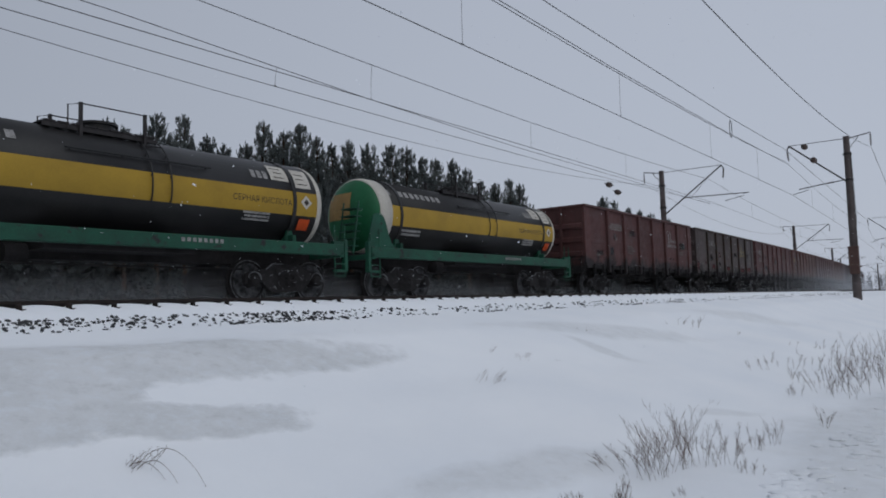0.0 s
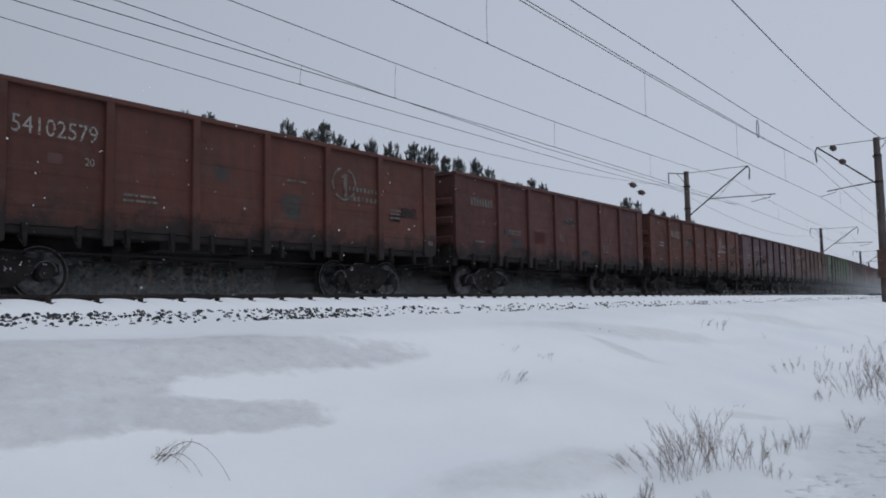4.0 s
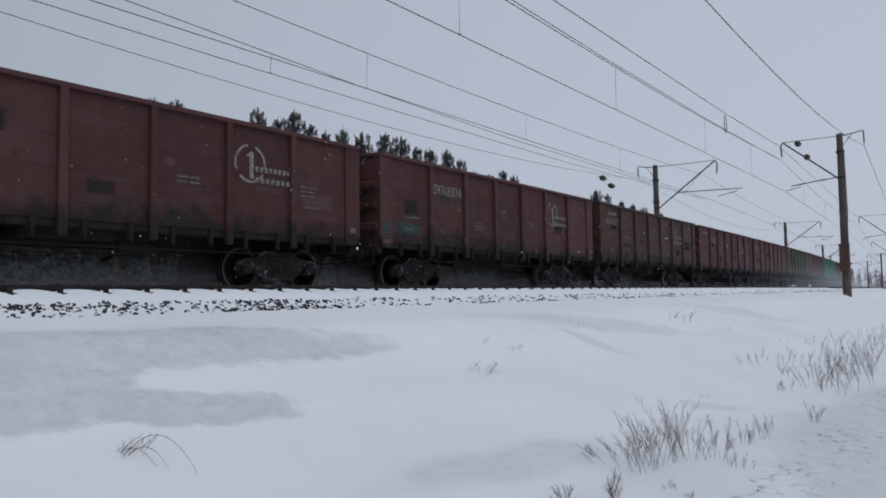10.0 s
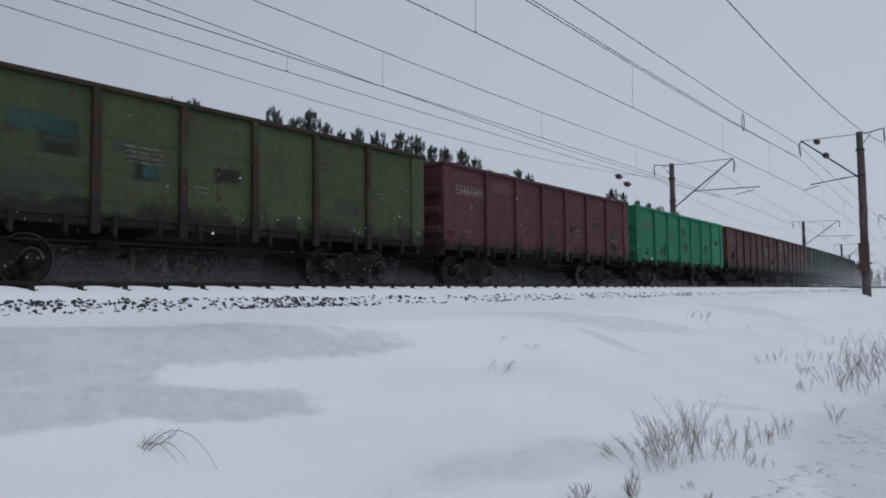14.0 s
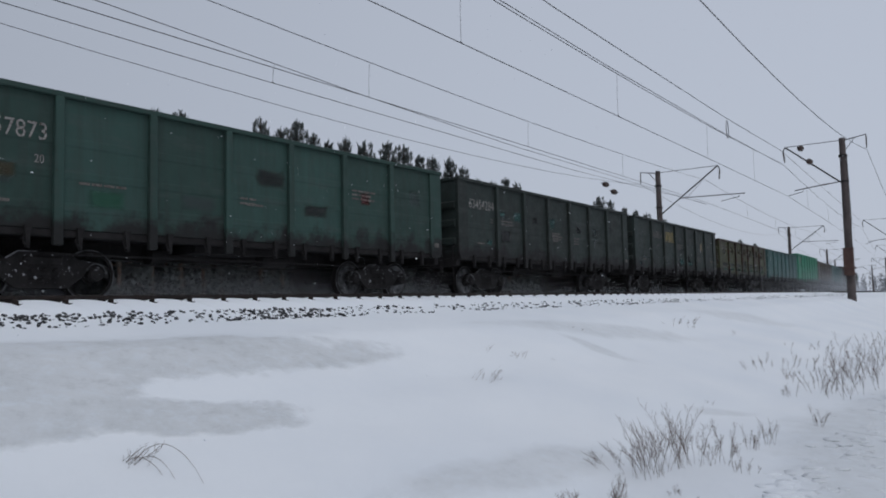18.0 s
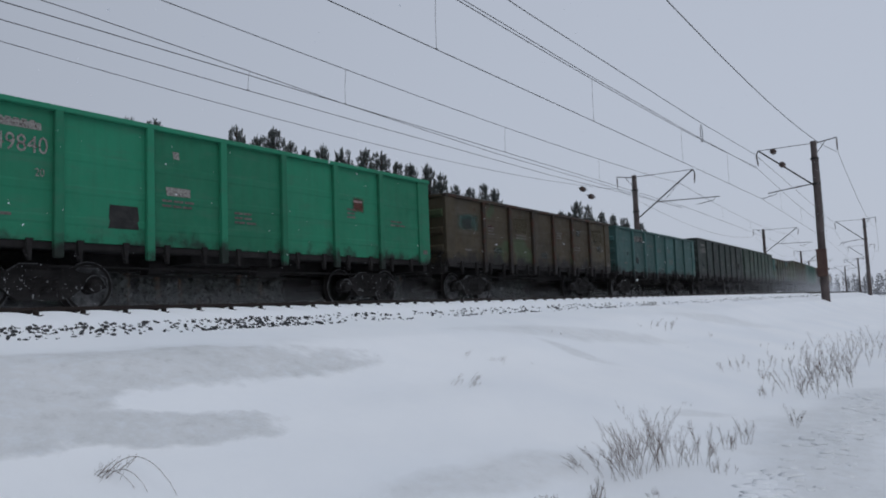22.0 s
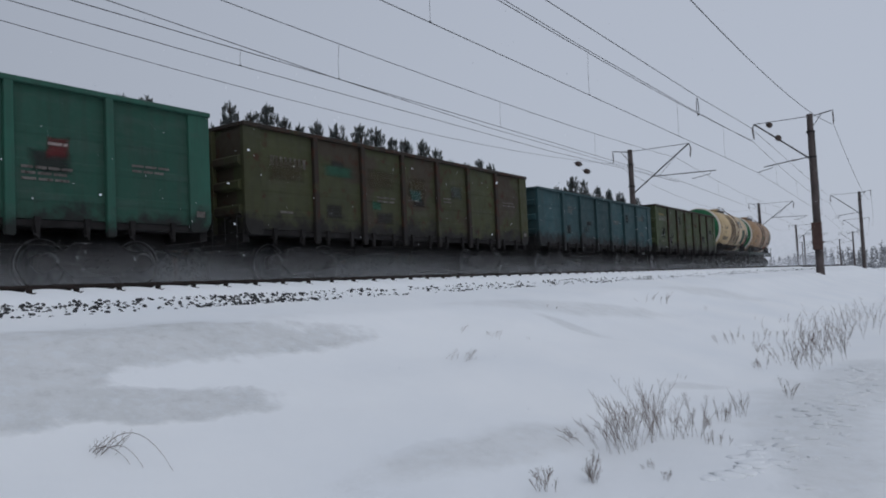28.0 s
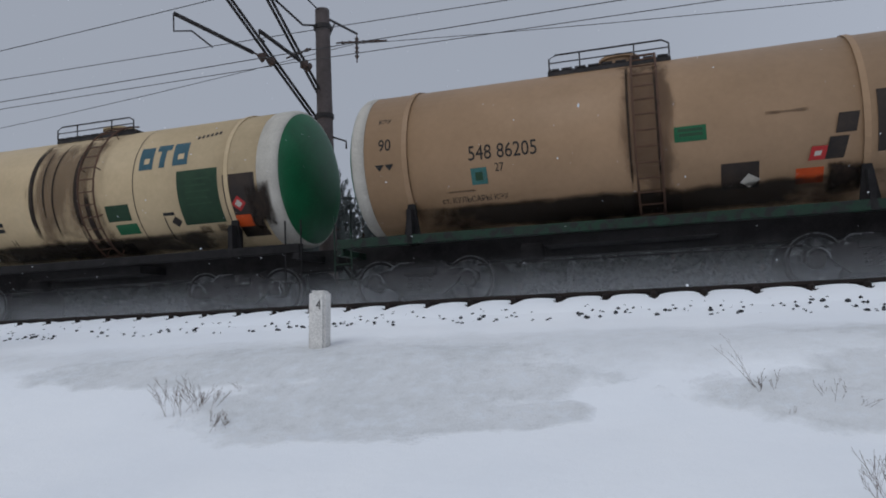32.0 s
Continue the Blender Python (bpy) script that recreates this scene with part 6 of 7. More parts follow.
tube(bm, [lp + Vector((0.5 * math.sin(a) * 0.35, 0.0, -0.42 + 0.42 * math.cos(a))) for a in np.linspace(0, 2 * math.pi, 14)], 0.018, 5)
tagged(part("jumper_loop", bm, WIRE), "looped jumper cable on the overhead wire", "overhead wire")


# ---- pines ----
def shoot(verts, faces, rnd, c, axis, length):
    """A pine shoot: needles in a bottle brush round its axis."""
    side = axis.orthogonal().normalized()
    other = axis.cross(side)
    for b in range(10):
        a, u = b * 2.4 + rnd.random(), b / 9
        out = side * math.cos(a) + other * math.sin(a)
        foot = c + axis * length * u * 0.85
        tip = foot + (out * (1.0 - 0.6 * u) + axis * rnd.uniform(0.7, 1.2)).normalized() * rnd.uniform(0.09, 0.14)
        w = out.cross(axis).normalized() * 0.026
        k = len(verts)
        verts += [foot - w, foot + w, tip]
        faces.append((k, k + 1, k + 2))


def pine_meshes(seed, H, spread=1.0):
    """Trunk and crown of a young pine H metres high: a ragged cone of upright shoots on whorls of limbs."""
    rnd = random.Random(seed)
    bm = bmesh.new()
    tube(bm, [(0, 0, -0.5), (rnd.uniform(-.05, .05), 0, H * 0.4), (rnd.uniform(-.12, .12), rnd.uniform(-.1, .1), H * 0.8), (0, 0, H * 0.985)], 0.13, 7, 0.02)
    z = H * 0.30
    while z < H * 0.97:
        for k in range(5):
            a, ln = rnd.random() * 6.28, 0.12 + 0.26 * (H - z) ** 0.8
            tube(bm, [(0, 0, z), (math.cos(a) * ln, math.sin(a) * ln, z + 0.35 * ln)], 0.02, 3, 0.008)
        z += rnd.uniform(0.3, 0.42)
    verts, faces = [], []

    def bunch(c, n, wide, tall, lean):
        for _ in range(n):
            p = c + Vector((rnd.uniform(-wide, wide), rnd.uniform(-wide, wide), rnd.uniform(0, tall)))
            axis = (lean + Vector((rnd.uniform(-.22, .22), rnd.uniform(-.22, .22), 1.0))).normalized()
            shoot(verts, faces, rnd, p, axis, rnd.uniform(0.20, 0.36))

    # whorls of boughs, each carrying upright bunches of shoots
    h = 0.55
    bunch(Vector((0, 0, H - 0.50)), 6, 0.03, 0.30, Vector())
    while h < H * 0.7:
        turn, n = rnd.random() * 6.28, rnd.choice((4, 5, 5, 6))
        for k in range(n):
            a = turn + k * 6.283 / n + rnd.uniform(-.3, .3)
            d = Vector((math.cos(a), math.sin(a), 0))
            ln = min(1.8, 0.05 + 0.35 * h ** 0.98) * rnd.uniform(0.62, 1.12) * spread
            for u in ((1.0,) if ln < 0.35 else (0.55, 1.0) if ln < 0.8 else (0.4, 0.7, 1.0)):
                c = d * ln * u + Vector((rnd.uniform(-.08, .08), rnd.uniform(-.08, .08), H - h + 0.30 * ln * u - 0.15))
                bunch(c, 7, 0.09, 0.24, d * 0.18 * u)
        bunch(Vector((0, 0, H - h - 0.3)), 9, 0.05 + 0.10 * min(h, 4.0), 0.35, Vector())
        h += rnd.uniform(0.30, 0.42)
    me = bpy.data.meshes.new("crown")
    me.from_pydata([tuple(v) for v in verts], [], faces)
    me.materials.append(NEEDLE)
    tr = bpy.data.meshes.new("trunk")
    bm.to_mesh(tr)
    bm.free()
    tr.materials.append(BARK)
    return tr, me


PINE_H = (9.0, 10.0, 11.0, 10.5, 9.5, 11.5)
PINES = [pine_meshes(40 + i, h, (0.9, 1.1, 1.0, 1.2, 0.85, 1.05)[i]) for i, h in enumerate(PINE_H)]


def pine(x, y, top, i):
    tr, cr = PINES[i % len(PINES)]
    z = ground_z(x, y)
    k = (top - z) / PINE_H[i % len(PINES)]
    t = new("pine_tree")
    t.matrix_basis = Matrix.LocRotScale((x, y, z), Euler((0, 0, i * 2.4)), (k, k, k))
    tagged(t, "dark green young pine in the wood beyond the tracks", "pine tree", "pines behind the railway")
    for nm, me in (("trunk", tr), ("crown", cr)):
        o = new(nm, me)
        o.parent = t


EDGE = [(14.8, 7.9), (16.3, 8.5), (17.1, 8.3), (18.7, 9.2), (20.2, 9.4), (21.5, 8.6), (22.5, 8.3), (25.1, 10.0), (26.5, 9.7), (27.7, 10.4), (29.0, 9.8), (30.2, 9.6), (31.7, 10.0), (33.5, 10.1), (35.7, 10.5), (37.4, 10.6), (39.1, 10.1), (40.7, 10.2), (42.8, 10.4), (44.5, 10.0), (46.6, 9.4), (48.7, 9.4), (51.0, 10.0), (52.7, 9.8),
        (58.5, 8.3), (61.9, 8.1), (66.3, 9.1), (70.6, 10.6), (73.8, 10.5), (78.0, 10.1), (81.8, 10.1), (85.8, 10.1), (92.5, 10.0), (99.3, 8.8), (107.5, 9.0), (116, 9.2), (124.4, 9.4), (135, 8.9), (144.3, 10.5), (162.4, 10.8), (193.2, 9.0), (226.9, 8.8), (5.1, 8.6), (6.4, 7.9), (-5.7, 7.8), (-15.0, 7.4)]
tree_no = 0
for x, top in EDGE:
    pine(x, 31 + 0.00035 * x * x, top, tree_no)
    tree_no += 1
rnd = random.Random(11)
# the wood behind its edge, a little lower than the edge trees that stand against the sky
EX, ET = zip(*sorted(EDGE))
x = -45.0
while x < 250:
    base = float(np.interp(x, EX, ET)) if x > -15 else 6.6
    gap = 1.0 if not (53.5 < x < 57.5 or 8 < x < 13.5) else 0.72
    pine(x + rnd.uniform(-0.5, 0.5), 32.6 + rnd.uniform(-.6, .6) + 0.00035 * x * x, (base - 0.25) * gap * rnd.uniform(0.85, 1.0), rnd.randrange(6) + tree_no)
    tree_no += 1
    x += rnd.uniform(1.3, 2.1)


def clump(verts, faces, rnd, x, y, h, n, wide, leaf):
    """A rough conifer of n blades."""
    z = ground_z(x, y)
    for k in range(n):
        u = rnd.random() ** 1.2
        a, r = rnd.random() * 6.28, (1 - u) * wide * rnd.random() + 0.1
        c = Vector((x + r * math.cos(a), y + r * math.sin(a), z + h * (0.02 + 0.93 * u)))
        w = Vector((rnd.uniform(-1, 1), rnd.uniform(-1, 1), rnd.uniform(0, 1))).normalized() * rnd.uniform(0.6, 1.3) * leaf * 2.4
        q = w.cross(Vector((rnd.uniform(-1, 1), rnd.uniform(-1, 1), rnd.uniform(-1, 1)))).normalized() * leaf
        k0 = len(verts)
        verts.extend([tuple(c - q), tuple(c + q), tuple(c + w)])
        faces.append((k0, k0 + 1, k0 + 2))


def deep_wood():
    verts, faces = [], []
    rnd = random.Random(8)
    for dy in (1.4, 3.0, 4.8, 7.5, 10.0):
        x = -50.0
        while x < 255:
            base = float(np.interp(x, EX, ET)) if x > -15 else 6.4
            gap = 1.0 if not (53.5 < x < 57.5 or 8 < x < 13.5) else 0.7
            clump(verts, faces, rnd, x, 31 + dy + rnd.uniform(-.6, .6) + 0.00035 * x * x, (base + 0.1) * gap * rnd.uniform(0.84, 1.0), 520, 1.9, 0.11)
            x += rnd.uniform(1.7, 2.6)
    me = bpy.data.meshes.new("deep_wood")
    me.from_pydata(verts, [], faces)
    me.materials.append(NEEDLE)
    tagged(new("deep_wood", me), "dense dark pine thicket behind the first trees", "woods", kind="stuff")


def low_thicket():
    verts, faces = [], []
    rnd = random.Random(18)
    x = -50.0
    while x < 250:
        clump(verts, faces, rnd, x, 29.6 + rnd.uniform(-.5, .8) + 0.00035 * x * x, rnd.uniform(1.8, 3.8), 220, 1.5, 0.10)
        x += rnd.uniform(0.9, 1.5)
    for dy, leaf in ((0.4, 0.2), (2.2, 0.26), (5.0, 0.32)):
        x = -50.0
        while x < 250:
            clump(verts, faces, rnd, x, 30.4 + dy + rnd.uniform(-.4, .4) + 0.00035 * x * x, rnd.uniform(2.6, 4.2), 110, 1.4, leaf)
            x += rnd.uniform(0.9, 1.4)
    me = bpy.data.meshes.new("low_thicket")
    me.from_pydata(verts, [], faces)
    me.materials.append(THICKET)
    tagged(new("low_thicket", me), "undergrowth along the foot of the pines, shade put into its colour", "undergrowth", kind="stuff")


deep_wood()
low_thicket()


def far_woods():
    verts, faces = [], []
    rnd = random.Random(5)

    for i in range(420):
        s = rnd.uniform(330, 760)
        off = rnd.choice((rnd.uniform(45, 70), rnd.uniform(-70, -28)))
        p = on_line(s, FAR_Y + off)
        clump(verts, faces, rnd, p.x, p.y, rnd.uniform(9, 14), 46, 2.0, 0.42)
    me = bpy.data.meshes.new("far_woods")
    me.from_pydata(verts, [], faces)
    # pale grey: distance haze put into the trees' base colour
    me.materials.append(surface("rimed_far_wood", (0.24, 0.245, 0.26), (0.34, 0.345, 0.36), 0.2, 0.95))
    tagged(new("far_woods", me), "pale leafless woods in the distance along the line, haze put into their colour", "woods", kind="stuff")


far_woods()


# ---- dry weeds in the snow ----
def weed(x, y, stems, height, lean, seed, twigs=7, spread=0.12, droop=0.25):
    """A tuft of dry stalks with short side twigs and seed heads."""
    rnd = random.Random(seed)
    w = new("dry_weed")
    w.location = (x, y, ground_z(x, y))
    tagged(w, "brown dry weed stalks sticking out of the snow", "dry weed", "dry weeds in the snow")
    for k in range(stems):
        bm = bmesh.new()
        h = height * rnd.uniform(0.45, 1.0)
        d = Vector((lean + rnd.uniform(-.45, .35), rnd.uniform(-.35, .35), 0))
        o = Vector((rnd.uniform(-spread, spread), rnd.uniform(-spread, spread), -0.03))
        pts = [o + d * h * u + d * h * droop * u * u + Vector((0, 0, h * (u - droop * 0.5 * u * u))) for u in (0, .25, .5, .75, 1.0)]
        near = x < 11
        tube(bm, pts, 0.0013 if near else 0.0022, 4, 0.0006)
        for q in range(int(twigs * 1.4)):
            u = 0.30 + 0.70 * (q + rnd.random()) / (twigs * 1.4)
            i = min(3, int(u * 4))
            b = pts[i].lerp(pts[i + 1], u * 4 - i)
            along = (pts[i + 1] - pts[i]).normalized()
            t = (along * 0.9 + Vector((rnd.uniform(-.8, .8), rnd.uniform(-.8, .8), rnd.uniform(-.1, .4)))).normalized() * rnd.uniform(0.03, 0.11) * (0.5 + h) * (1.15 - 0.5 * u)
            bow = Vector((0, 0, 0.12 * t.length))
            tube(bm, [b, b + t * 0.55 + bow, b + t + bow * 1.6], 0.0007 if near else 0.0013, 3, 0.0011 if near else 0.0020)
        tagged(part("stalk", bm, STRAW, w), kind="stuff")


GRASS = [(5.95, 2.42, 15, 0.50, -0.55, 12, 0.16), (6.15, 2.36, 12, 0.55, -0.2, 12, 0.14), (6.42, 2.22, 14, 0.58, -0.05, 12, 0.12), (6.6, 2.1, 5, 0.40, 0.1, 9, 0.08), (6.75, 1.98, 6, 0.42, 0.1, 10, 0.07), (5.75, 2.65, 4, 0.30, -1.1, 9, 0.1), (6.58, 1.76, 7, 0.16, 0.4, 4, 0.10),
         (7.5, 1.95, 6, 0.28, 0.0, 9, 0.08), (7.85, 1.85, 5, 0.34, 0.0, 9, 0.07), (7.2, 2.0, 3, 0.14, 0.1, 4, 0.05), (9.1, 1.64, 5, 0.26, 0.05, 8, 0.06), (9.25, 2.9, 2, 0.10, 0.3, 2, 0.05),
         (12.0, 2.05, 14, 0.75, -0.25, 10, 0.35), (12.6, 1.9, 12, 0.8, 0.05, 10, 0.3), (11.4, 2.3, 6, 0.5, -0.5, 8, 0.2), (13.4, 1.75, 10, 0.7, 0.1, 9, 0.3),
         (16.0, 2.2, 14, 0.9, -0.1, 8, 0.6), (17.5, 1.9, 16, 1.0, 0.0, 8, 0.7), (19.5, 2.3, 16, 1.1, 0.0, 8, 0.8), (20.5, 1.6, 18, 1.3, 0.1, 8, 0.8), (22.5, 1.5, 18, 1.2, 0.0, 8, 0.9), (14.2, 1.95, 18, 0.9, 0.0, 9, 0.35), (15.0, 2.1, 18, 1.0, 0.1, 9, 0.4), (13.0, 2.5, 10, 0.6, 0.0, 8, 0.35), (15.0, 2.9, 8, 0.6, -0.2, 7, 0.5), (18.0, 3.0, 8, 0.7, 0.1, 7, 0.5),
         (13.2, 3.3, 5, 0.5, 0.2, 7, 0.25), (13.9, 3.15, 6, 0.5, 0.35, 7, 0.25), (12.6, 3.35, 3, 0.35, -0.3, 5, 0.15), (14.6, 2.8, 5, 0.5, 0.4, 6, 0.25),
         (6.73, 4.58, 7, 0.20, 0.9, 3, 0.14), (6.9, 4.5, 3, 0.10, 0.9, 2, 0.06), (8.12, 4.95, 5, 0.12, 0.5, 3, 0.10), (8.6, 4.7, 2, 0.06, 0.9, 2, 0.05), (7.75, 5.2, 2, 0.15, 1.2, 2, 0.03), (15.4, 5.31, 9, 0.45, 0.7, 6, 0.25), (14.9, 5.4, 2, 0.35, -0.1, 3, 0.1), (11.2, 5.56, 4, 0.12, 0.6, 3, 0.2), (16.6, 4.6, 2, 0.25, 0.8, 3, 0.05),
         (2.45, 4.28, 8, 0.16, 0.6, 4, 0.09), (0.42, 5.25, 2, 0.52, -0.18, 3, 0.02), (0.47, 5.2, 5, 0.22, -0.1, 4, 0.05), (0.84, 5.1, 3, 0.20, 0.1, 3, 0.05), (0.98, 5.0, 2, 0.12, 0.9, 2, 0.03), (0.58, 4.96, 3, 0.06, 0.3, 2, 0.04), (1.22, 4.78, 4, 0.16, 0.6, 4, 0.06), (0.83, 3.92, 6, 0.34, -0.1, 9, 0.05), (4.76, 2.45, 3, 0.22, 0.0, 8, 0.04), (4.93, 2.19, 4, 0.26, 0.0, 9, 0.04), (5.24, 1.79, 2, 0.12, 0.0, 6, 0.04),
         (-3.87, 4.95, 12, 0.36, -0.2, 10, 0.16), (-3.75, 5.0, 6, 0.26, 0.5, 9, 0.12), (-3.42, 4.70, 6, 0.20, 0.3, 8, 0.08), (-3.53, 5.24, 2, 0.14, -0.9, 2, 0.03), (4.55, 2.35, 5, 0.26, -0.25, 9, 0.05), (4.95, 2.2, 5, 0.30, 0.25, 9, 0.05), (5.6, 2.0, 3, 0.12, 0.0, 4, 0.05), (17.0, 3.6, 3, 0.3, 0.5, 3, 0.2)]
for i, (x, y, n, h, lean, tw, sp) in enumerate(GRASS):
    weed(x, y, max(2, int(n * (1.5 if x < 11 else 0.9))), h * (0.64 if x > 11 else 1.12 if x > 5.7 and y < 2.5 else 0.9), lean, 700 + i, tw, sp)
# long blades bent to the snow by the wind
for x, y, ex, ey, up in ((2.50, 4.30, 2.70, 3.88, 0.16), (2.46, 4.24, 2.57, 3.98, 0.09), (2.44, 4.30, 2.53, 4.05, 0.06)):
    bm = bmesh.new()
    za, zb = ground_z(x, y), ground_z(ex, ey)
    tube(bm, [Vector((x + (ex - x) * u, y + (ey - y) * u, za + (zb - za) * u + up * math.sin(u * math.pi) ** 0.8)) for u in np.linspace(0, 1, 10)], 0.0026, 4, 0.0012)
    tagged(part("bent_grass_blade", bm, STRAW), "dry grass blade bent over the snow", "grass blade", "bent grass blades")

# ---- clods of crusted snow: on the trodden path and along the broken edges of the swept patches ----
def clods(name, n, spot, size, seed, label):
    rnd = random.Random(seed)
    bm = bmesh.new()
    bmesh.ops.create_icosphere(bm, subdivisions=2, radius=1.0)
    ball, ball_faces = [v.co.copy() for v in bm.verts], [tuple(v.index for v in f.verts) for f in bm.faces]
    bm.free()
    verts, faces = [], []
    for _ in range(n):
        x, y = spot(rnd)
        r, flat, a = rnd.uniform(*size), rnd.uniform(0.10, 0.26), rnd.random() * 6.28
        z, k, long = ground_z(x, y), len(verts), rnd.uniform(1.0, 1.7)
        off = Vector((rnd.random() * 90, 0, 0))
        for v in ball:
            q = v * r * (1.0 + 0.45 * noise.noise(v * 1.7 + off))
            u, w = q.x * long, q.y
            verts.append((x + u * math.cos(a) - w * math.sin(a), y + u * math.sin(a) + w * math.cos(a), z - 0.05 * r + q.z * flat))
        faces += [tuple(k + i for i in f) for f in ball_faces]
    me = bpy.data.meshes.new(name)
    me.from_pydata(verts, [], faces)
    me.materials.append(SWEPT_SNOW)
    for f in me.polygons:
        f.use_smooth = True
    tagged(new(name, me), label, "snow clods", kind="stuff")


def path_spot(r):
    x = r.uniform(5.4, 13.0)
    return x, 1.28 - 0.02 * (x - 6) + r.gauss(0, 0.17) + 0.3 * (r.random() < 0.3) * r.uniform(-1, 1)


clods("trodden_snow", 190, path_spot, (0.02, 0.085), 31, "lumpy trodden snow along the footpath")


# ---- marker post ----
mp = new("marker_post")
mp.matrix_basis = pose(-3.29, 6.20, 0, 0, 2.0, 4)
zb = ground_z(-3.29, 6.20)
tagged(mp, "short whitewashed concrete marker post standing in snow", "marker post")
bm = bmesh.new()
box(bm, -0.085, 0.085, -0.085, 0.085, zb - 0.2, zb + 0.53)
bmesh.ops.bevel(bm, geom=list(bm.edges), offset=0.025, segments=2, affect="EDGES")
part("post", bm, POST, mp)
vs, fs = lettering("4", 0.13)
mesh_part("lettering", [(v.x * 0.8 + 0.02, -0.0865, zb + 0.39 + v.y) for v in vs], fs, BLACK, mp)

# ---- snow bank along the near rail, sleepers, fastenings and ballast ----
bm = bmesh.new()
rows = []
for i in range(0, 1400):
    s = -14 + i * 0.05
    ph = abs(math.sin(math.pi * (s - 3.31) / 0.51))
    rise = 0.034 * ph ** 0.5 - 0.05 * math.exp(-(ph / 0.26) ** 2) + 0.008 * noise.noise(Vector((s * 2.0, 0, 0)))
    rows.append([bm.verts.new(on_line(s, NEAR_Y - 0.76 - d, z)) for d, z in ((0.0, -0.185 + rise), (0.05, -0.18 + rise), (0.16, -0.183 + rise * 0.9), (0.34, -0.195 + rise * 0.6), (0.58, -0.225 + rise * 0.3), (0.8, -0.285), (0.95, -0.36))])
for p, q in zip(rows, rows[1:]):
    for k in range(6):
        bm.faces.new((p[k], p[k + 1], q[k + 1], q[k]))
bmesh.ops.recalc_face_normals(bm, faces=bm.faces)
for f in bm.faces:
    if f.normal.z < 0:
        f.normal_flip()
tagged(part("snow_bank", bm, SNOW, smooth=True), "snow drifted over the sleeper ends beside the rail", "snow bank", kind="structure")

track = tagged(new("near_track_bed"), "snow-covered sleepers and dark ballast of the near track", "track bed", kind="structure")
sl = fa = None
for i in range(-30, 110):
    s = 3.31 + 0.51 * i
    p, a = on_track(s, NEAR_Y)
    m = Matrix.Translation((p.x, p.y, 0)) @ Matrix.Rotation(a, 4, "Z")
    if sl is None:
        bm = bmesh.new()
        box(bm, -0.12, 0.12, -1.35, 1.35, -0.45, -0.245, 0.02)
        sl = part("sleeper", bm, SLEEPER, track)
        sl.matrix_basis = m
        bm = bmesh.new()
        for y in (-0.93, -0.66):
            prism(bm, [(-0.09, -0.25), (0.09, -0.25), (0.06, -0.145), (-0.06, -0.145)], y - 0.07, y + 0.05)
            lathe(bm, [(-0.15, 0.035), (-0.105, 0.035), (-0.095, 0.018), (-0.07, 0.016)], "z", 6, (0.0, y - 0.02, 0))
        fa = part("rail_fastening", bm, RAIL, track)
        fa.matrix_basis = m @ pose(0, -0.10, -0.045)
    else:
        twin(sl, m, track)
        twin(fa, m @ pose(0, -0.10, -0.045), track)

rnd = random.Random(3)
stones = []
for k in range(6):
    bm = bmesh.new()
    bmesh.ops.create_icosphere(bm, subdivisions=1, radius=0.034)
    for v in bm.verts:
        v.co *= rnd.uniform(0.65, 1.25)
        v.co.z *= 0.75
    me = bpy.data.meshes.new("stone")
    bm.to_mesh(me)
    bm.free()
    me.materials.append(BALLAST)
    stones.append(me)


def stone_place(s):
    d = 7.0 + 0.52 * rnd.random() + 0.2 * min(1.0, max(0.0, (1.8 - s) / 2.0))
    if noise.noise(Vector((s * 0.9, d * 2.2, 9.0))) < -0.05 and rnd.random() < 0.7:
        return None
    p = on_line(s, d)
    return p.x, p.y, float(np.interp(d, PX, PZ)) + rnd.uniform(-0.03, 0.012)


n_st = 0
while n_st < 300:
    q = stone_place(rnd.uniform(1.5, 7.5))
    if q is None:
        continue
    o = new("stone", stones[n_st % 6])
    o.parent = track
    k = rnd.uniform(0.35, 0.85)
    o.matrix_basis = Matrix.LocRotScale(q, Euler((rnd.random() * 3, rnd.random() * 3, rnd.random() * 6)), (k * 1.25, k, k))
    n_st += 1
verts, faces = [], []
for _ in range(4600):
    s = rnd.choice((rnd.uniform(-14, 1.5), rnd.uniform(7.5, 22), rnd.uniform(1.5, 7.5), rnd.uniform(22, 60)))
    q = stone_place(s)
    if q is None:
        continue
    me, k, a = rnd.choice(stones), rnd.uniform(0.35, 0.85), rnd.random() * 6.28
    n = len(verts)
    ca, sa = math.cos(a) * k, math.sin(a) * k
    verts += [(q[0] + v.co.x * ca - v.co.y * sa, q[1] + v.co.x * sa + v.co.y * ca, q[2] + v.co.z * k) for v in me.vertices]
    faces += [tuple(n + i for i in f.vertices) for f in me.polygons]
me = bpy.data.meshes.new("ballast")
me.from_pydata(verts, [], faces)
me.materials.append(BALLAST)
bl = tagged(new("ballast", me), "dark crushed stone showing through the snow", kind="stuff")
bl.parent = track


# ---- blown and falling snow ----
FLAKE = surface("snow_flake", (0.80, 0.83, 0.88), (0.88, 0.90, 0.93), 3.0, 0.9, relief=0.0)


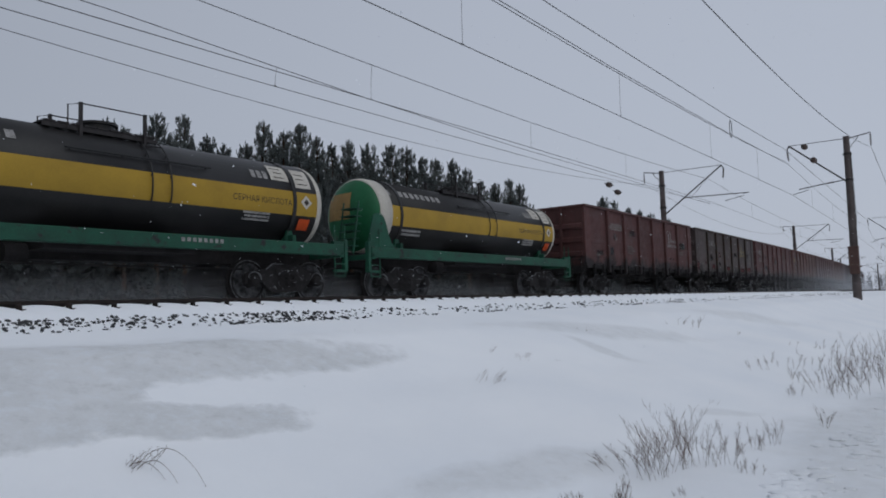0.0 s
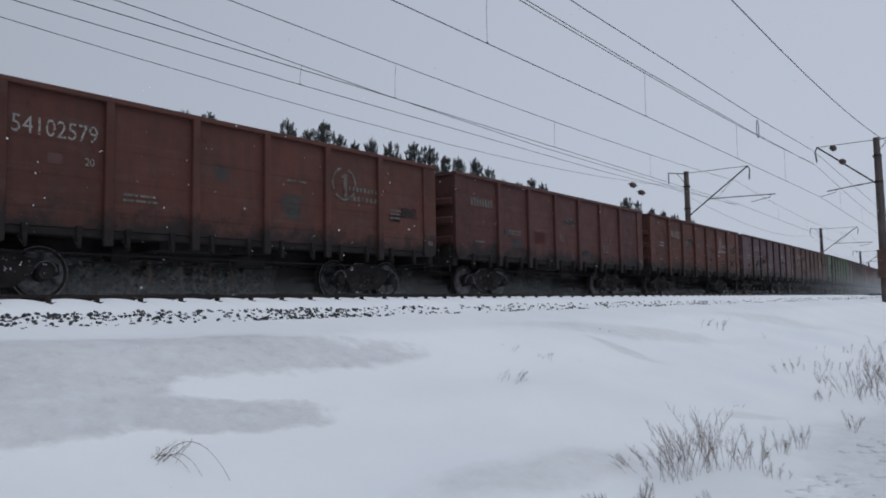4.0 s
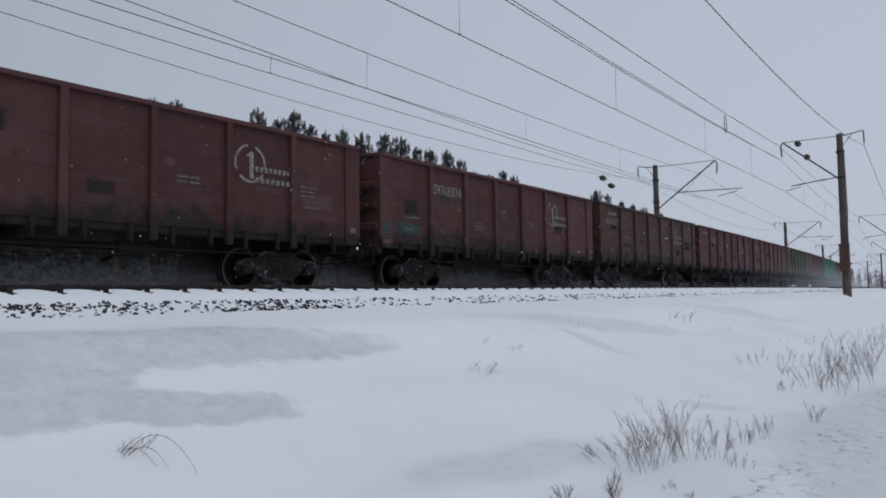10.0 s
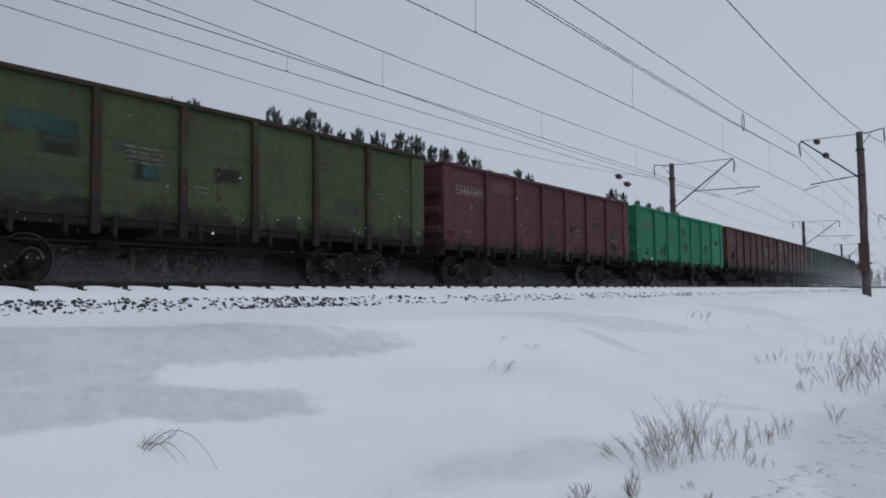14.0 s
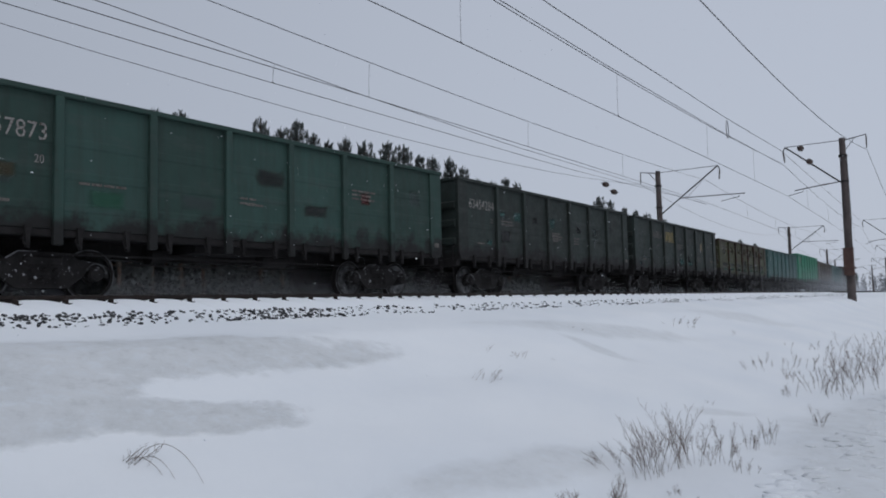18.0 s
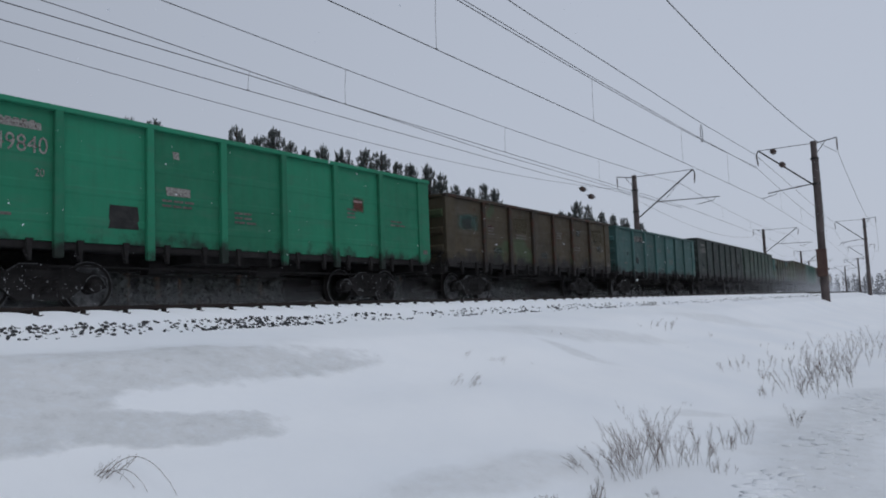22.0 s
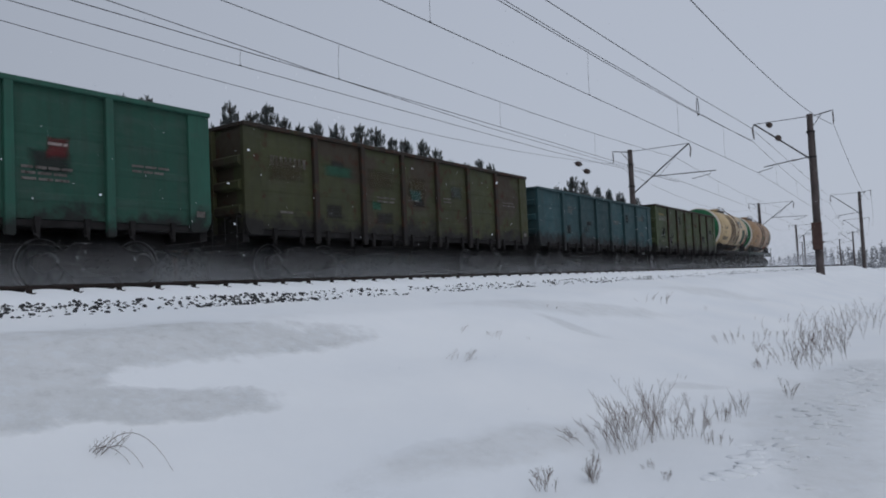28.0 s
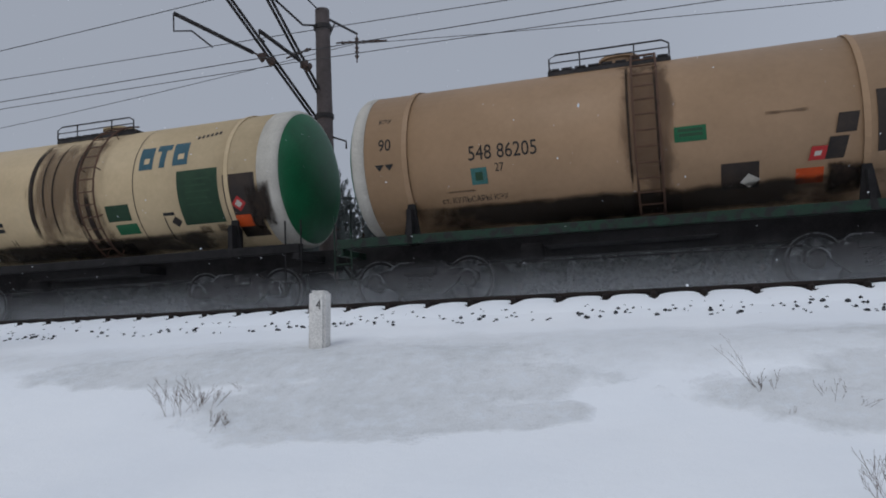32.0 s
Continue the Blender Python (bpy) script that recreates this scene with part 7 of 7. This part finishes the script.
def flakes(name, n, spot, size, seed):
    """Many small crystals as one mesh; spot(rnd) gives each one's place."""
    rnd = random.Random(seed)
    verts, faces = [], []
    for _ in range(n):
        c = Vector(spot(rnd))
        r = rnd.uniform(*size)
        u = Vector((rnd.uniform(-1, 1), rnd.uniform(-1, 1), rnd.uniform(-1, 1))).normalized()
        w = u.cross(Vector((rnd.uniform(-1, 1), rnd.uniform(-1, 1), rnd.uniform(-1, 1)))).normalized()
        k = len(verts)
        verts += [tuple(c + u * r), tuple(c + w * r), tuple(c - u * r), tuple(c - w * r)]
        faces.append((k, k + 1, k + 2, k + 3))
    me = bpy.data.meshes.new(name)
    me.from_pydata(verts, [], faces)
    me.materials.append(FLAKE)
    return me


def powder_spot(r):
    z = 0.02 + 0.9 * r.random() ** 2.6
    return r.uniform(-0.6, 13.3), -1.05 - 0.75 * r.random() + (2.0 * r.random() if r.random() < 0.3 else 0.0), z - 0.12


def plume(name, mid, half, most):
    """A low drift of airborne snow along the rail, thin at the top."""
    bm = bmesh.new()
    rows = []
    n = 44
    for i in range(n + 1):
        x = -0.56 + 13.92 * i / n
        h = 1.05
        rows.append([bm.verts.new((x, mid + half * math.cos(a), -0.16 + h * math.sin(a))) for a in np.linspace(0, math.pi, 9)])
    for p, q in zip(rows, rows[1:]):
        for k in range(8):
            bm.faces.new((p[k], p[k + 1], q[k + 1], q[k]))
    me = bpy.data.meshes.new(name)
    bm.to_mesh(me)
    bm.free()
    m, n_, l, p = nodes_of("airborne_snow_" + name)
    v = place_of(n_, l, 40.0, (0.6, 1.0, 1.6))
    tc, sp = n_.new("ShaderNodeTexCoord"), n_.new("ShaderNodeSeparateXYZ")
    l.new(tc.outputs["Object"], sp.inputs[0])
    fade = n_.new("ShaderNodeMapRange")
    fade.interpolation_type = "SMOOTHSTEP"
    for key, val in (("From Min", 0.85), ("From Max", -0.10), ("To Min", 0.0), ("To Max", most)):
        fade.inputs[key].default_value = val
    l.new(sp.outputs["Z"], fade.inputs["Value"])
    k = noise_tex(n_, l, 0.45, 3, 0.5, v)
    soft = ramp(n_, l, k.outputs["Fac"], [(0.30, (0.56, 0.56, 0.56)), (0.70, (0.64, 0.64, 0.64))])
    mu = n_.new("ShaderNodeMath")
    mu.operation = "MULTIPLY"
    l.new(fade.outputs["Result"], mu.inputs[0])
    l.new(soft.outputs["Color"], mu.inputs[1])
    l.new(mu.outputs[0], p.inputs["Alpha"])
    p.inputs["Base Color"].default_value = (0.8, 0.83, 0.88, 1)
    p.inputs["Roughness"].default_value, p.inputs["Specular IOR Level"].default_value = 1.0, 0.0
    me.materials.append(m)
    for f in me.polygons:
        f.use_smooth = True
    return me


def far_haze():
    """Translucent shell between the tracks imitating distance haze, denser down the line."""
    bm = bmesh.new()
    rows = []
    for i in range(60):
        s = 38 + 6.0 * i
        rows.append([bm.verts.new(on_line(s, 11.6 + 0.5 * math.cos(a), -0.3 + 3.4 * math.sin(a))) for a in np.linspace(0, math.pi, 13)])
    for p, q in zip(rows, rows[1:]):
        for k in range(12):
            bm.faces.new((p[k], p[k + 1], q[k + 1], q[k]))
    m, n, l, p = nodes_of("hanging_snow_dust")
    tc, sp = n.new("ShaderNodeTexCoord"), n.new("ShaderNodeSeparateXYZ")
    l.new(tc.outputs["Object"], sp.inputs[0])
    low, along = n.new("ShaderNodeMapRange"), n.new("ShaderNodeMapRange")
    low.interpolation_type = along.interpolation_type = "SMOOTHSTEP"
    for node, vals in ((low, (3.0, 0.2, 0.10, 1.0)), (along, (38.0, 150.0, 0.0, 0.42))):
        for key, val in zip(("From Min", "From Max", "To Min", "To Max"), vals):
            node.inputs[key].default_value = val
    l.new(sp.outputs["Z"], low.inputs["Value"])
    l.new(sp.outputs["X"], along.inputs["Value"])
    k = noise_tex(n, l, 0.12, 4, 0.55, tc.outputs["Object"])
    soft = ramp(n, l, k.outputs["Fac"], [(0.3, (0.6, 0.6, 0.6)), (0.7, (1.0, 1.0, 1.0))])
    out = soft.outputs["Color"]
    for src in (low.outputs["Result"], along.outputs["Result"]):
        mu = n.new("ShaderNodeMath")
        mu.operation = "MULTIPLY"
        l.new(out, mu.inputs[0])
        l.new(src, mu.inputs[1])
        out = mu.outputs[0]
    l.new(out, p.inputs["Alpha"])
    p.inputs["Base Color"].default_value = (0.8, 0.83, 0.88, 1)
    p.inputs["Roughness"].default_value, p.inputs["Specular IOR Level"].default_value = 1.0, 0.0
    tagged(part("snow_haze", bm, m, smooth=True), "pale translucent shell imitating distance haze along the far tracks", "blown snow", kind="stuff")


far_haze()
powder = flakes("blown_powder", 500, powder_spot, (0.002, 0.006), 21)
drift, spray = plume("snow_plume", 0.0, 0.62, 0.14), plume("snow_spray", -1.55, 0.33, 0.12)
POWDER = []
for k in range(-2, 40):
    o = tagged(new("blown_powder", powder), "fine snow whirled up beside the rolling wheels", "blown snow", kind="stuff")
    POWDER.append((o, 13.92 * k))
    o = tagged(new("snow_plume", drift), "thin haze of snow dragged along by the train", "blown snow", kind="stuff")
    POWDER.append((o, 13.92 * k))
    if k >= 31:
        o = tagged(new("snow_spray", spray), "thin haze of snow whirled up beside the train", "blown snow", kind="stuff")
        POWDER.append((o, 13.92 * k))
falling = tagged(new("falling_snow", flakes("falling_snow", 30000, lambda r: (r.uniform(-18, 135), r.uniform(2.0, 13.0), r.uniform(-1.0, 32.0)), (0.004, 0.011), 22)), "light snowflakes drifting on the wind", "falling snow", kind="stuff")


# ---- motion ----
def motions():
    times = [0, 2, 4, 6, 8, 10, 12, 14, 16, 18, 20, 22, 24, 26, 28, 30, 32]
    walk(falling, [(0.0, pose(0, 0, 0)), (32.0, pose(-112, 0.5, -24.0))])
    for thing, behind in WAGONS + POWDER:
        rows = []
        for t in times:
            s = run_of(t) + behind
            (a, _), (b, _) = on_track(s, FAR_Y), on_track(s + 12.8, FAR_Y)
            rows.append((t, pose(a.x, a.y, 0, 0, 0, math.degrees(math.atan2(b.y - a.y, b.x - a.x)))))
        walk(thing, rows)
        # the wheels turn while the wagon rolls past
        sets = [o for o in thing.children_recursive if o.name.startswith("wheelset")]
        near = [f for f in range(1, FPS * 32 + 1) if -30 < run_of((f - 1) / FPS) + behind + 6 < 42]
        for o in sets:
            x, y, z = o.location
            turn = [(0.0, pose(x, y, z))] if not near or near[0] > 1 else []
            for f in near:
                t = (f - 1) / FPS
                turn.append((t, pose(x, y, z, 0, -math.degrees((run_of(t) - 25.704) / -0.478) % 360, 0)))
            if not near or near[-1] < FPS * 32:
                turn.append((32.0, pose(x, y, z)))
            walk(o, turn)


motions()
